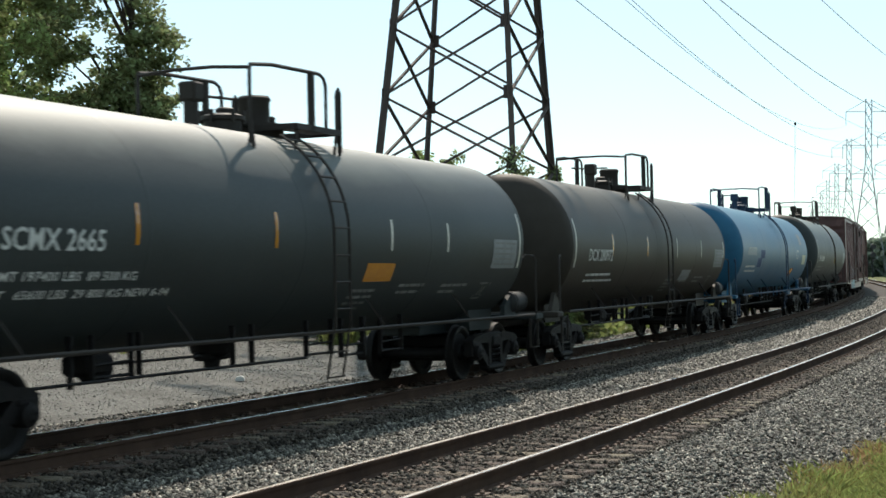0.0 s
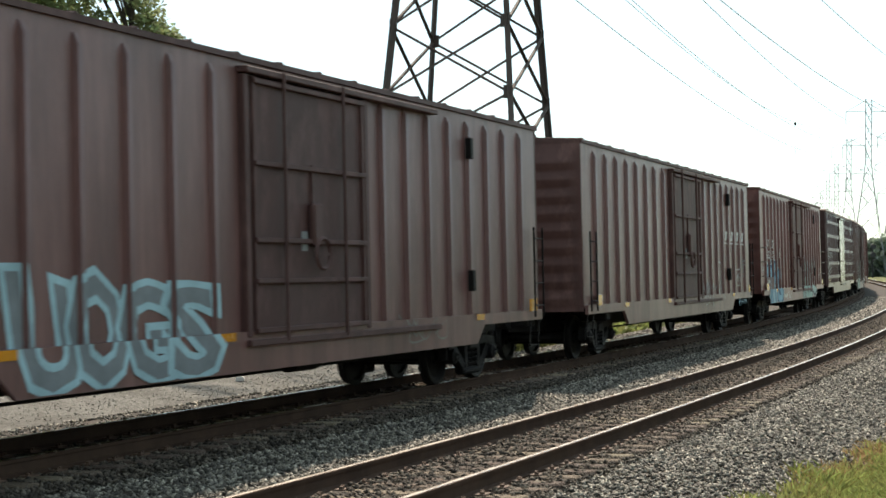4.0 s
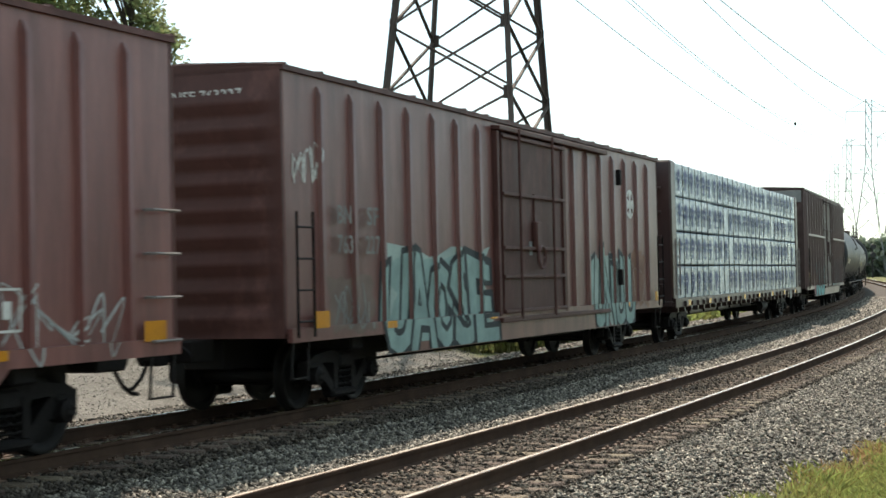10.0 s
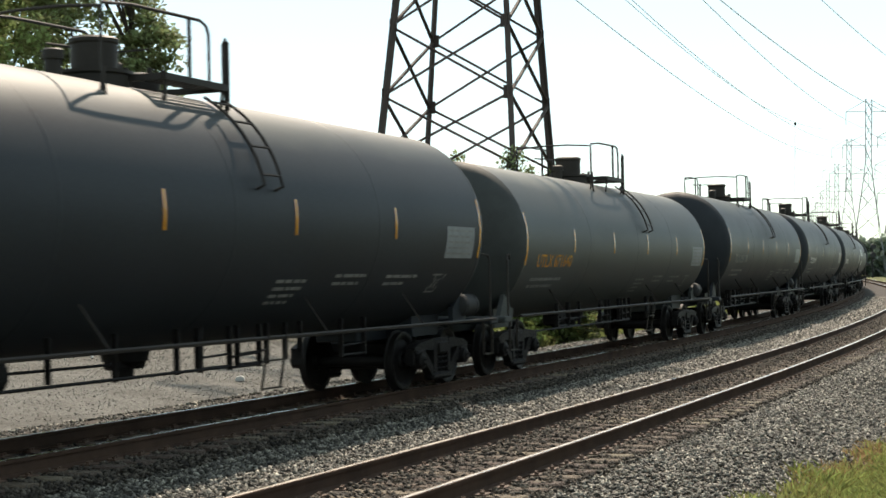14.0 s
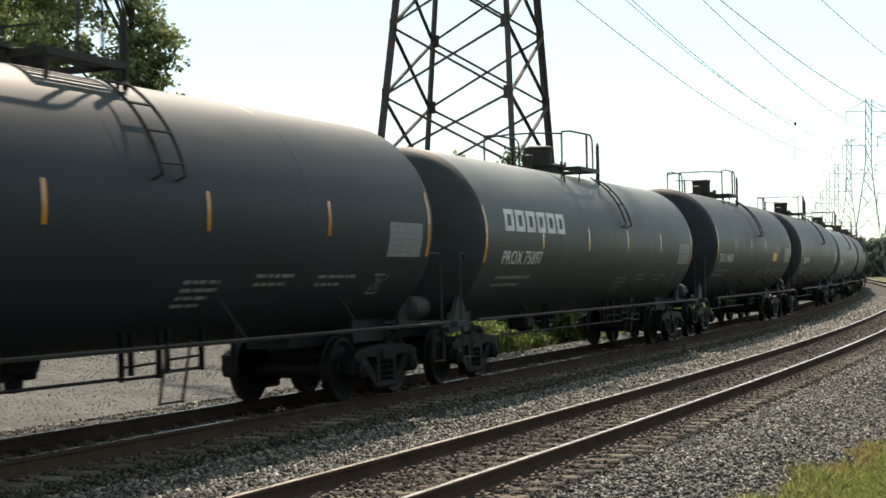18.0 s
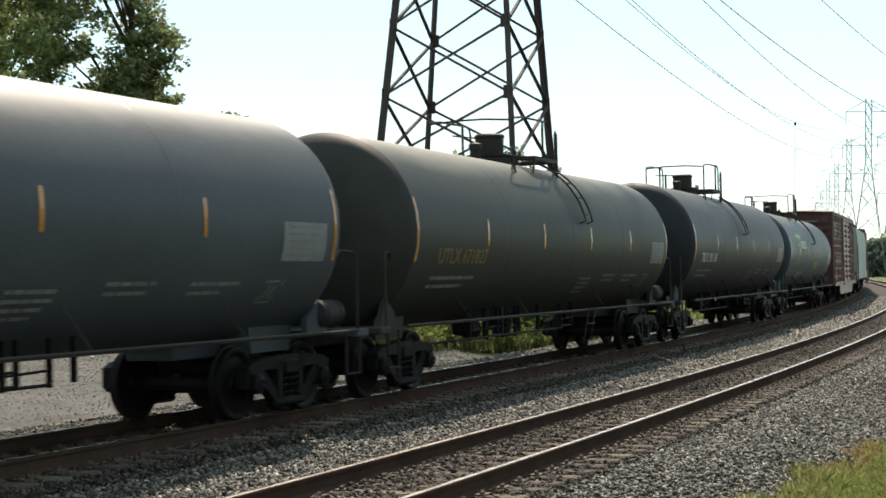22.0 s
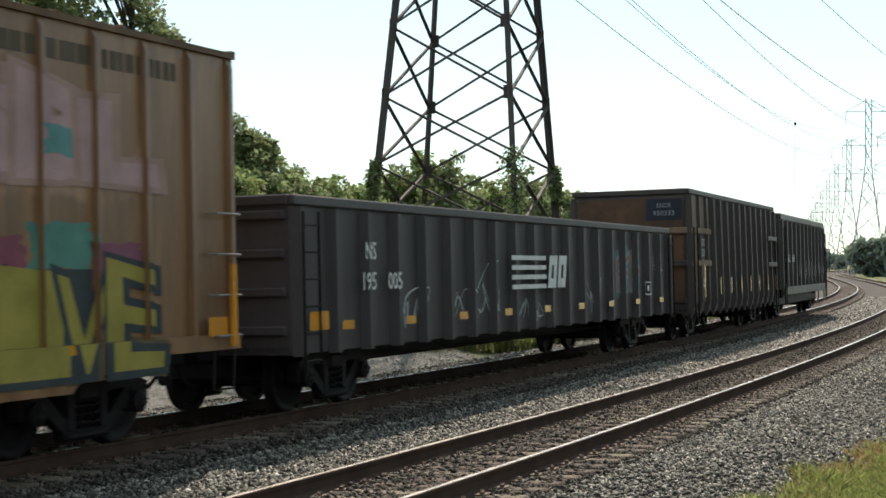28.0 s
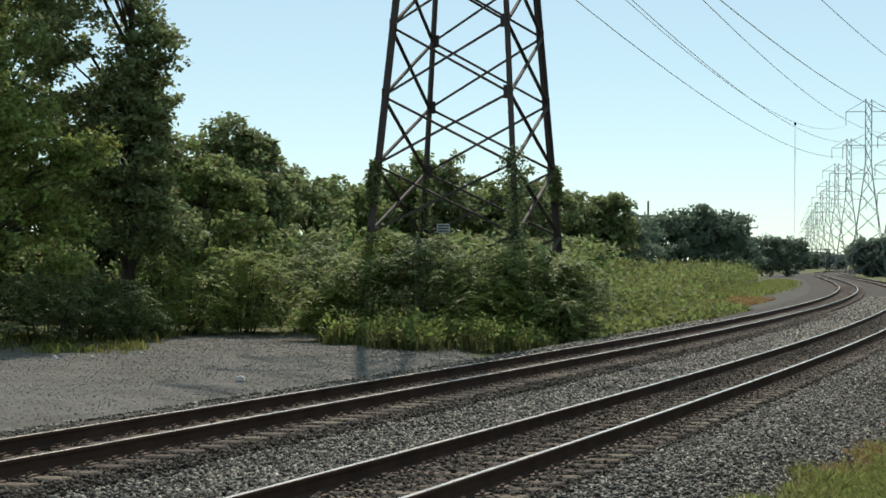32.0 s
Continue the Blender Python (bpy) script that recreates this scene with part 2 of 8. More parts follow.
    def mesh(self, name, mat, smooth=True, angle=38):
        me = bpy.data.meshes.new(name)
        me.from_pydata(self.v, [], self.f)
        if mat:
            me.materials.append(mat)
        if smooth:
            me.shade_smooth()
            me.set_sharp_from_angle(angle=radians(angle))
        return me


def part(name, shape, material, parent, label="", m=None):
    """Links a shape, or a mesh that others share, as one mesh object under a thing or a part."""
    me = shape.mesh(name, material) if isinstance(shape, Shape) else shape
    ob = new(name, me)
    ob.parent = parent
    if m is not None:
        ob.matrix_basis = m
    if label:
        tagged(ob, label)
    return ob


def soup(name, verts, size, mat):
    """One mesh of many small faces: verts in runs of size corners."""
    me = bpy.data.meshes.new(name)
    n = len(verts) // size
    me.vertices.add(len(verts))
    me.vertices.foreach_set("co", np.asarray(verts, dtype=np.float32).ravel())
    me.loops.add(n * size)
    me.loops.foreach_set("vertex_index", np.arange(n * size, dtype=np.int32))
    me.polygons.add(n)
    me.polygons.foreach_set("loop_start", np.arange(0, n * size, size, dtype=np.int32))
    me.update(calc_edges=True)
    me.validate()
    me.materials.append(mat)
    return me
# ---- ground ----
def track_offset(x, y):
    """s and o of points near the track, for points between the camera and the far bend."""
    k = slice(-S0 - 160, -S0 + 620, 4)
    sx, sy, ss, sh = _px[k], _py[k], _s[k], _h[k]
    x, y = np.atleast_1d(x), np.atleast_1d(y)
    i = np.array([np.argmin((sx - a) ** 2 + (sy - b) ** 2) for a, b in zip(x, y)])
    dx, dy = x - sx[i], y - sy[i]
    return ss[i] + dx * np.cos(sh[i]) + dy * np.sin(sh[i]), dx * np.sin(sh[i]) - dy * np.cos(sh[i])


def ground_z(x, y):
    s, o = track_offset(x, y)
    near = np.clip((np.abs(o - TRACK_GAP / 2) - 5.0) / 3.0, 0, 1)
    z = -0.75 + 0.30 * near
    z += 0.05 * np.sin(x * 0.7 + 1.3) * np.sin(y * 0.53) * near
    return z + np.where(o > 8.5, -0.1 * np.clip((o - 8.5) / 4, 0, 1), 0)


def ground_material():
    """Gravel lot, bare earth and rough grass, by place, with ragged borders."""
    m = surf("ground_earth_and_grass", (0.10, 0.125, 0.035), (0.13, 0.125, 0.045), 0.6, 0.95, bump=0.6, grain=14, dirt=(0.12, 0.09, 0.055), dirt_scale=0.25, dirt_amt=0.6)
    t = m.node_tree
    nd, ln = t.nodes, t.links
    p = nd["Principled BSDF"]
    base = p.inputs["Base Color"].links[0].from_socket
    tc = nd.new("ShaderNodeTexCoord")
    wob = nd.new("ShaderNodeTexNoise")
    wob.inputs["Scale"].default_value, wob.inputs["Detail"].default_value = 0.45, 6.0
    ln.new(tc.outputs["Object"], wob.inputs["Vector"])
    off = nd.new("ShaderNodeVectorMath")
    off.operation = "MULTIPLY_ADD"
    ln.new(wob.outputs["Color"], off.inputs[0])
    off.inputs[1].default_value = (3.5, 3.5, 0)
    ln.new(tc.outputs["Object"], off.inputs[2])
    # the lot, an oval patch beside the track
    mp = nd.new("ShaderNodeMapping")
    mp.vector_type = "TEXTURE"
    mp.inputs["Location"].default_value = (-9.6, 35.1, 0)
    mp.inputs["Rotation"].default_value = (0, 0, radians(66))
    mp.inputs["Scale"].default_value = (21, 9.8, 1)
    ln.new(off.outputs[0], mp.inputs[0])
    ln_ = nd.new("ShaderNodeVectorMath")
    ln_.operation = "LENGTH"
    flat = nd.new("ShaderNodeVectorMath")
    flat.operation = "MULTIPLY"
    flat.inputs[1].default_value = (1, 1, 0)
    ln.new(mp.outputs[0], flat.inputs[0])
    ln.new(flat.outputs[0], ln_.inputs[0])
    r = nd.new("ShaderNodeMapRange")
    r.inputs["From Min"].default_value, r.inputs["From Max"].default_value = 1.03, 0.97
    ln.new(ln_.outputs["Value"], r.inputs[0])
    vor = nd.new("ShaderNodeTexVoronoi")
    vor.inputs["Scale"].default_value = 21
    ln.new(tc.outputs["Object"], vor.inputs["Vector"])
    big = nd.new("ShaderNodeTexNoise")
    big.inputs["Scale"].default_value, big.inputs["Detail"].default_value = 0.7, 5.0
    ln.new(tc.outputs["Object"], big.inputs["Vector"])
    cr = nd.new("ShaderNodeValToRGB")
    cr.color_ramp.elements[0].position, cr.color_ramp.elements[0].color = 0.05, (0.05, 0.048, 0.042, 1)
    cr.color_ramp.elements[1].position, cr.color_ramp.elements[1].color = 0.8, (0.165, 0.16, 0.145, 1)
    ln.new(vor.outputs["Color"], cr.inputs[0])
    tone = nd.new("ShaderNodeMix")
    tone.data_type = "RGBA"
    ln.new(cr.outputs[0], tone.inputs[6])
    tone.inputs[7].default_value = (0.06, 0.056, 0.047, 1)
    rb = nd.new("ShaderNodeMapRange")
    rb.inputs["From Min"].default_value, rb.inputs["From Max"].default_value = 0.45, 0.62
    rb.inputs["To Max"].default_value = 0.5
    ln.new(big.outputs[0], rb.inputs[0])
    ln.new(rb.outputs[0], tone.inputs[0])
    mx = nd.new("ShaderNodeMix")
    mx.data_type = "RGBA"
    ln.new(r.outputs[0], mx.inputs[0])
    ln.new(base, mx.inputs[6])
    ln.new(tone.outputs[2], mx.inputs[7])
    ln.new(mx.outputs[2], p.inputs["Base Color"])
    return m


def build_ground():
    xs = np.concatenate([[-4000, -1500, -600, -250, -120, -70], np.arange(-45, 60, 1.5), np.arange(60, 160, 8), [200, 320, 600, 1500, 4000]])
    ys = np.concatenate([[-4000, -900, -250, -80, -30], np.arange(-12, 100, 1.5), np.arange(100, 330, 8), [400, 520, 700, 1100, 2000, 4500]])
    gx, gy = np.meshgrid(xs, ys)
    gz = ground_z(gx.ravel(), gy.ravel())
    w, h = len(xs), len(ys)
    v = np.stack([gx.ravel(), gy.ravel(), gz], 1)
    f = [(j * w + i, j * w + i + 1, (j + 1) * w + i + 1, (j + 1) * w + i) for j in range(h - 1) for i in range(w - 1)]
    me = bpy.data.meshes.new("ground")
    me.from_pydata(v.tolist(), [], f)
    me.materials.append(ground_material())
    me.shade_smooth()
    tagged(new("ground", me), "flat ground of gravel, dry earth and rough summer grass", "ground", kind="structure")


build_ground()


def strip(name, prof, s_list, mat, closed=False, smooth=True):
    """Sweeps a cross-section of (offset, height) along the track."""
    sh = Shape()
    n = len(prof)
    for s in s_list:
        for o, z in prof:
            sh.v.append(tuple(on_track(s, o, z)))
    k = n if closed else n - 1
    for i in range(len(s_list) - 1):
        for j in range(k):
            j2 = (j + 1) % n
            sh.f.append((i * n + j, i * n + j2, (i + 1) * n + j2, (i + 1) * n + j))
    if closed:
        sh.f.append(tuple(range(n - 1, -1, -1)))
        sh.f.append(tuple((len(s_list) - 1) * n + j for j in range(n)))
    return sh.mesh(name, mat, smooth)


S_LONG = [float(a) for a in (*range(-150, -30, 10), *range(-30, 60, 2), *range(60, 200, 4), *range(200, 460, 10), 600, 900, 1200)]
BED = [(-4.6, -0.80), (-3.4, -0.44), (-2.6, -0.28), (-1.5, -0.228), (1.5, -0.225), (2.26, -0.25), (3.0, -0.25), (TRACK_GAP - 1.25, -0.228), (TRACK_GAP + 1.2, -0.228), (TRACK_GAP + 1.5, -0.25),
       (TRACK_GAP + 2.1, -0.29), (TRACK_GAP + 3.2, -0.52), (TRACK_GAP + 4.6, -0.85)]
bed = tagged(new("ballast_bed", strip("ballast_bed", BED, S_LONG, M_BALLAST)), "grey crushed stone ballast under two tracks", "ballast", kind="structure")


def bed_z(o):
    return np.interp(o, [p[0] for p in BED], [p[1] for p in BED])


# ---- rails: head, web and foot of one profile, and the polished running band on top ----
def rail_profile(o, z):
    h = [(-0.076, -0.185), (0.076, -0.185), (0.07, -0.17), (0.012, -0.15), (0.009, -0.05), (0.035, -0.04), (0.037, -0.008), (0.026, 0.0),
         (-0.026, 0.0), (-0.037, -0.008), (-0.035, -0.04), (-0.009, -0.05), (-0.012, -0.15), (-0.07, -0.17)]
    return [(o + a, z + b) for a, b in h]


S_RAIL = [float(a) for a in (*range(-90, -30, 6), *range(-30, 70, 2), *range(70, 200, 3), *range(200, 460, 8), 600, 900, 1200)]
TRACKS = []
for centre, lift, cant, word in ((0.0, 0.0, CANT, "train runs on it"), (TRACK_GAP, -0.0226, 0.041, "empty of trains")):
    track = tagged(new("railway_track"), "standard gauge railway track with rusty rails and timber ties, " + word, "railway track", kind="structure")
    TRACKS.append(track)
    for side in (-1, 1):
        o, z = centre + side * GAUGE, lift + side * cant / 2
        rail = part("rail", strip("rail", rail_profile(o, z), S_RAIL, M_RAIL, True), None, track)
        part("running_band", strip("running_band", [(o - 0.026, z + 0.001), (o - 0.022, z + 0.002), (o + 0.024, z + 0.002), (o + 0.028, z + 0.0005)], S_RAIL, M_TREAD), None, rail, "shiny polished rail head")
# ---- ties, tie plates and loose stone ----
def build_ties():
    rng = random.Random(3)
    shapes = []
    for k in range(5):
        s = Shape().box(-0.115 - 0.01 * rng.random(), 0.115, -1.30 - 0.06 * rng.random(), 1.30 + 0.06 * rng.random(), -0.17, 0.0, 0.018)
        shapes.append(s.mesh("tie", M_TIE))
    for track, centre, lift in ((TRACKS[0], 0.0, 0.0), (TRACKS[1], TRACK_GAP, -0.0226)):
        plates, far = Shape(), Shape()
        n = int((72 + 24) / 0.508)
        for i in range(330):
            s = -24 + i * 0.508 + rng.uniform(-0.02, 0.02)
            p = on_track(s, centre, 0)
            h = float(np.interp(s, _s, _h))
            m = Matrix.Translation((p.x, p.y, lift - 0.187)) @ Matrix.Rotation(h + rng.uniform(-0.012, 0.012), 4, "Z") @ Matrix.Rotation(-CANT / 1.505, 4, "X")
            if i < 150:
                part("tie", shapes[i % 5], None, track, m=m)
            else:
                far.box(-0.115, 0.115, -1.3, 1.3, -0.1, 0.0, m=m)
            if i < 190:
                for sg in (-1, 1):
                    y = sg * GAUGE
                    plates.box(-0.09, 0.09, y - 0.19, y + 0.19, 0.0, 0.016, m=m)
                    for dx, dy in ((-0.05, 0.11), (0.05, -0.11), (0.05, 0.15), (-0.05, -0.15)):
                        plates.box(dx - 0.015, dx + 0.015, y + dy - 0.02, y + dy + 0.02, 0.01, 0.042, m=m)
        tagged(part("tie_plates", plates, M_SPIKE, track), kind="stuff")
        tagged(part("far_ties", far, M_TIE, track), kind="stuff")


def stones(name, pts, sizes, mat, rng):
    """Many angular stones as one mesh."""
    n = len(pts)
    base = np.array([(1, 0, 0), (-1, 0, 0), (0, 1, 0), (0, -1, 0), (0, 0, 1), (0, 0, -1)], dtype=np.float64)
    tri = np.array([(0, 2, 4), (2, 1, 4), (1, 3, 4), (3, 0, 4), (2, 0, 5), (1, 2, 5), (3, 1, 5), (0, 3, 5)])
    v = base[None] * rng.uniform(0.55, 1.25, (n, 6, 1)) + rng.normal(0, 0.22, (n, 6, 3))
    v *= sizes[:, None, None] * rng.uniform(0.7, 1.2, (n, 1, 3)) * np.array([1.1, 0.9, 0.6])
    a, b = rng.uniform(0, 6.283, n), rng.normal(0, 0.75, n)
    ca, sa, cb, sb = np.cos(a), np.sin(a), np.cos(b), np.sin(b)
    x, y, z = v[..., 0].copy(), v[..., 1].copy(), v[..., 2].copy()
    y, z = y * cb[:, None] - z * sb[:, None], y * sb[:, None] + z * cb[:, None]
    x, y = x * ca[:, None] - y * sa[:, None], x * sa[:, None] + y * ca[:, None]
    v = np.stack([x, y, z], -1) + pts[:, None, :]
    f = (tri[None] + 6 * np.arange(n)[:, None, None]).reshape(-1)
    me = bpy.data.meshes.new(name)
    me.vertices.add(n * 6)
    me.vertices.foreach_set("co", v.astype(np.float32).ravel())
    me.loops.add(n * 24)
    me.loops.foreach_set("vertex_index", f.astype(np.int32))
    me.polygons.add(n * 8)
    me.polygons.foreach_set("loop_start", np.arange(0, n * 24, 3, dtype=np.int32))
    me.update(calc_edges=True)
    me.materials.append(mat)
    return me


def curve_points(s, o, z):
    h = np.interp(s, _s, _h)
    return np.stack([np.interp(s, _s, _px) + np.sin(h) * o, np.interp(s, _s, _py) - np.cos(h) * o, z], -1)


def build_stones():
    rng = np.random.default_rng(4)
    # between the tracks, on the shoulders, and a thin cover amid the ties
    sets = []
    for s0, s1, o0, o1, per in ((-14, 12, 1.6, 3.4, 620), (12, 40, 1.6, 3.5, 330), (40, 90, 1.5, 3.6, 120), (-12, 6, 5.8, 8.2, 700), (6, 30, 5.7, 8.2, 400), (30, 75, 5.4, 8.2, 130),
                               (-14, 40, -3.4, -0.95, 110)):
        n = int((s1 - s0) * (o1 - o0) * per)
        s, o = rng.uniform(s0, s1, n), rng.uniform(o0, o1, n)
        size = rng.uniform(0.017, 0.042, n) * (1 + np.clip((s - 6) / 45, 0, 1.0))
        sets.append((curve_points(s, o, bed_z(o) + size * 0.25 + rng.uniform(-0.01, 0.02, n)), size))
    gauge = []
    for s0, s1, o0, o1, per in ((-14, 20, 3.85, 5.22, 260), (20, 60, 3.85, 5.22, 130), (-14, 25, -0.7, 0.7, 90), (-14, 40, 3.2, 3.7, 220), (-14, 12, 5.4, 5.95, 330), (12, 50, 5.4, 6.0, 160), (-16, 14, 0.8, 1.75, 420), (14, 50, 0.8, 1.8, 200)):
        n = int((s1 - s0) * (o1 - o0) * per)
        s, o = rng.uniform(s0, s1, n), rng.uniform(o0, o1, n)
        size = rng.uniform(0.018, 0.042, n) * (1 + np.clip((s - 10) / 60, 0, 0.6))
        heap = 0.04 * ((o > 0.79) & (o < 1.81)) + 0.034 * (o > 5.39)
        gauge.append((curve_points(s, o, bed_z(o) + heap + size * 0.25 + rng.uniform(-0.012, 0.018, n)), size))
    pts, size = np.concatenate([a for a, b in gauge]), np.concatenate([b for a, b in gauge])
    tagged(new("fouled_stones", stones("fouled_stones", pts, size, M_DIRTY, rng)), "dirty brown stones between the rails", "ballast", kind="stuff")
    # strays over the lot and the grass edge
    n = 42000
    s, o = rng.uniform(-14, 34, n), -3.0 - 11.5 * rng.uniform(0, 1, n) ** 1.3
    p = curve_points(s, o, 0 * s)
    p[:, 2] = ground_z(p[:, 0], p[:, 1]) + 0.012
    tagged(new("lot_gravel", stones("lot_gravel", p, rng.uniform(0.007, 0.021, n) * (1 + np.clip(s / 40, 0, 0.5)), M_LOT, rng)), "small pale stones strewn over the gravel lot", "gravel", kind="stuff")
    pts, size = np.concatenate([a for a, b in sets]), np.concatenate([b for a, b in sets])
    tagged(new("ballast_stones", stones("ballast_stones", pts, size, M_STONE, rng)), "loose grey crushed stones over the track bed", "ballast", kind="stuff")


build_ties()
build_stones()
MARGIN = [(-10.5, -0.447), (-8.0, -0.436), (-4.2, -0.43), (-3.3, -0.43)]
tagged(new("gravel_margin", strip("gravel_margin", MARGIN, [float(a) for a in (*range(62, 200, 6), *range(200, 420, 10))], M_MARGIN)), "grey gravel strip beside the far bend of the track", "gravel", kind="structure")
# ---- the train: parts that all cars share ----
TRAIN = []
TURN = Matrix.Rotation(math.pi, 4, "Z")
WHEEL_R = 0.457


def wheel_shape():
    prof = [(-0.07, 0.10), (-0.07, 0.13), (-0.03, 0.15), (-0.02, 0.34), (-0.06, 0.39), (-0.07, 0.445), (-0.065, WHEEL_R), (0.03, WHEEL_R + 0.003),
            (0.045, WHEEL_R + 0.028), (0.07, WHEEL_R + 0.026), (0.072, 0.40), (0.03, 0.37), (0.02, 0.16), (0.07, 0.13), (0.07, 0.10)]
    return Shape().spin(prof, 28, "y")


def sideframe_shape():
    """Cast sideframe, seen from its outer face at y < 0: top bar, sloping arms, tension bar, columns, pedestals."""
    s = Shape()
    for sg in (-1, 1):
        s.prism([(sg * x, z) for x, z in ((0.30, 0.60), (0.62, 0.62), (1.06, 0.56), (1.10, 0.66), (0.92, 0.73), (0.62, 0.76), (0.30, 0.78))][::sg], -0.09, 0.07)
        s.prism([(sg * x, z) for x, z in ((0.34, 0.14), (0.44, 0.24), (0.80, 0.50), (0.80, 0.62), (0.66, 0.60), (0.30, 0.30))][::sg], -0.08, 0.06)
        s.prism([(sg * x, z) for x, z in ((0.22, 0.24), (0.34, 0.24), (0.34, 0.68), (0.22, 0.68))][::sg], -0.09, 0.07)
        s.prism([(sg * x, z) for x, z in ((1.04, 0.40), (1.12, 0.40), (1.12, 0.64), (1.04, 0.64))][::sg], -0.07, 0.07)
        s.prism([(sg * x, z) for x, z in ((0.68, 0.38), (0.75, 0.38), (0.75, 0.62), (0.68, 0.62))][::sg], -0.07, 0.07)
    s.box(-0.32, 0.32, -0.09, 0.07, 0.62, 0.78, 0.03)
    s.box(-0.40, 0.40, -0.10, 0.09, 0.12, 0.24, 0.04)
    return s


def spring_shape():
    s = Shape()
    for x, y in ((-0.14, -0.06), (0.0, -0.06), (0.14, -0.06), (0.07, 0.06), (-0.07, 0.06)):
        pts = [(x + 0.055 * math.cos(a * 0.9), y + 0.055 * math.sin(a * 0.9), 0.24 + 0.0125 * a) for a in range(26)]
        s.tube(pts, 0.015, 5)
    return s


def bolster_shape():
    s = Shape().box(-0.20, 0.20, -1.12, 1.12, 0.52, 0.74, 0.04)
    s.spin([(0.74, 0.0), (0.74, 0.19), (0.80, 0.18), (0.80, 0.0)], 16, "z")
    for x in (-0.5, 0.5):
        s.box(x - 0.05, x + 0.05, -0.95, 0.95, 0.30, 0.42, 0.02)
    for y in (-0.35, 0.35):
        s.bar((-0.5, y, 0.36), (0.5, y, 0.36), 0.05)
    return s


def axle_shape():
    return Shape().spin([(-1.16, 0.0), (-1.16, 0.075), (-0.85, 0.085), (-0.66, 0.1), (0, 0.085), (0.66, 0.1), (0.85, 0.085), (1.16, 0.075), (1.16, 0.0)], 12, "y")


def bearing_shape():
    s = Shape().spin([(-0.16, 0.0), (-0.16, 0.06), (-0.13, 0.09), (-0.12, 0.125), (0.06, 0.13), (0.08, 0.10), (0.08, 0.0)], 16, "y")
    s.box(-0.15, 0.15, -0.08, 0.07, 0.09, 0.18, 0.02)
    for a in range(3):
        t = a * 2.094 + 0.5
        s.spin([(-0.175, 0.0), (-0.175, 0.017), (-0.15, 0.017)], 6, "y", (0.045 * math.cos(t), 0, 0.045 * math.sin(t)))
    return s


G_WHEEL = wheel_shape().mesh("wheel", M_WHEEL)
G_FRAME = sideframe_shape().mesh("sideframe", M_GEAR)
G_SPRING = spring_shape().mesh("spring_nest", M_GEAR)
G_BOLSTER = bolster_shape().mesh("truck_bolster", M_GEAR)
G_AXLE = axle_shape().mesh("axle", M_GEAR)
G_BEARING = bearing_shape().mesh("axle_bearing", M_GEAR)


def add_truck(car, x):
    """A two-axle truck: bolster with sideframes, springs, axles, wheels and bearings under it."""
    truck = part("truck", G_BOLSTER, None, car, m=Matrix.Translation((x, 0, 0)))
    for sy in (-1, 1):
        rot = Matrix.Identity(4) if sy < 0 else TURN
        part("sideframe", G_FRAME, None, truck, m=Matrix.Translation((0, sy * 1.0, 0)) @ rot)
        part("spring_nest", G_SPRING, None, truck, m=Matrix.Translation((0, sy * 0.98, 0)) @ rot)
    for wx in (-0.89, 0.89):
        part("axle", G_AXLE, None, truck, m=Matrix.Translation((wx, 0, WHEEL_R)))
        for sy in (-1, 1):
            rot = Matrix.Identity(4) if sy < 0 else TURN
            part("wheel", G_WHEEL, None, truck, m=Matrix.Translation((wx, sy * 0.745, WHEEL_R)) @ rot)
            part("axle_bearing", G_BEARING, None, truck, m=Matrix.Translation((wx, sy * 1.02, WHEEL_R)) @ rot)


def coupler_shape():
    s = Shape().box(-0.9, -0.18, -0.07, 0.07, 0.78, 0.94, 0.02)
    s.prism([(-0.22, 0.72), (0.02, 0.72), (0.10, 0.80), (0.10, 0.96), (-0.02, 1.02), (-0.22, 1.02)], -0.16, 0.10)
    s.box(-0.02, 0.12, -0.14, -0.05, 0.74, 1.0, 0.03)
    pts = [(-0.35, -0.28, 0.74), (-0.2, -0.29, 0.55), (0.0, -0.27, 0.45), (0.2, -0.22, 0.43)]
    s.tube(pts, 0.028, 6)
    s.tube([(-0.25, -0.05, 0.98), (-0.3, -0.6, 1.02), (-0.3, -1.2, 1.0), (-0.28, -1.3, 0.9)], 0.014, 5)
    return s


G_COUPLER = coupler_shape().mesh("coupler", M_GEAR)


def add_couplers(car, end_near, end_far):
    part("coupler", G_COUPLER, None, car, m=Matrix.Translation((end_far, 0, 0)))
    part("coupler", G_COUPLER, None, car, m=Matrix.Translation((end_near, 0, 0)) @ TURN)


# ---- lettering ----
_glyphs = {}


def glyphs(text, bold=0.012):
    """Corners and faces of a text in the built-in font, one unit high capitals, from x = 0."""
    key = (text, bold)
    if key not in _glyphs:
        cu = bpy.data.curves.new("lettering", "FONT")
        cu.body, cu.size, cu.resolution_u, cu.offset = text, 1.0, 2, bold
        ob = new("lettering", cu)
        me = bpy.data.meshes.new_from_object(ob)
        v = [(p.co.x / 0.7, p.co.y / 0.7) for p in me.vertices]
        f = [tuple(q.vertices) for q in me.polygons]
        bpy.data.objects.remove(ob)
        bpy.data.meshes.remove(me)
        _glyphs[key] = (v, f)
    return _glyphs[key]


def side_map(y):
    """Puts (x, z) on the flat side of a car that faces the camera."""
    return lambda x, z: (x, -y, z)


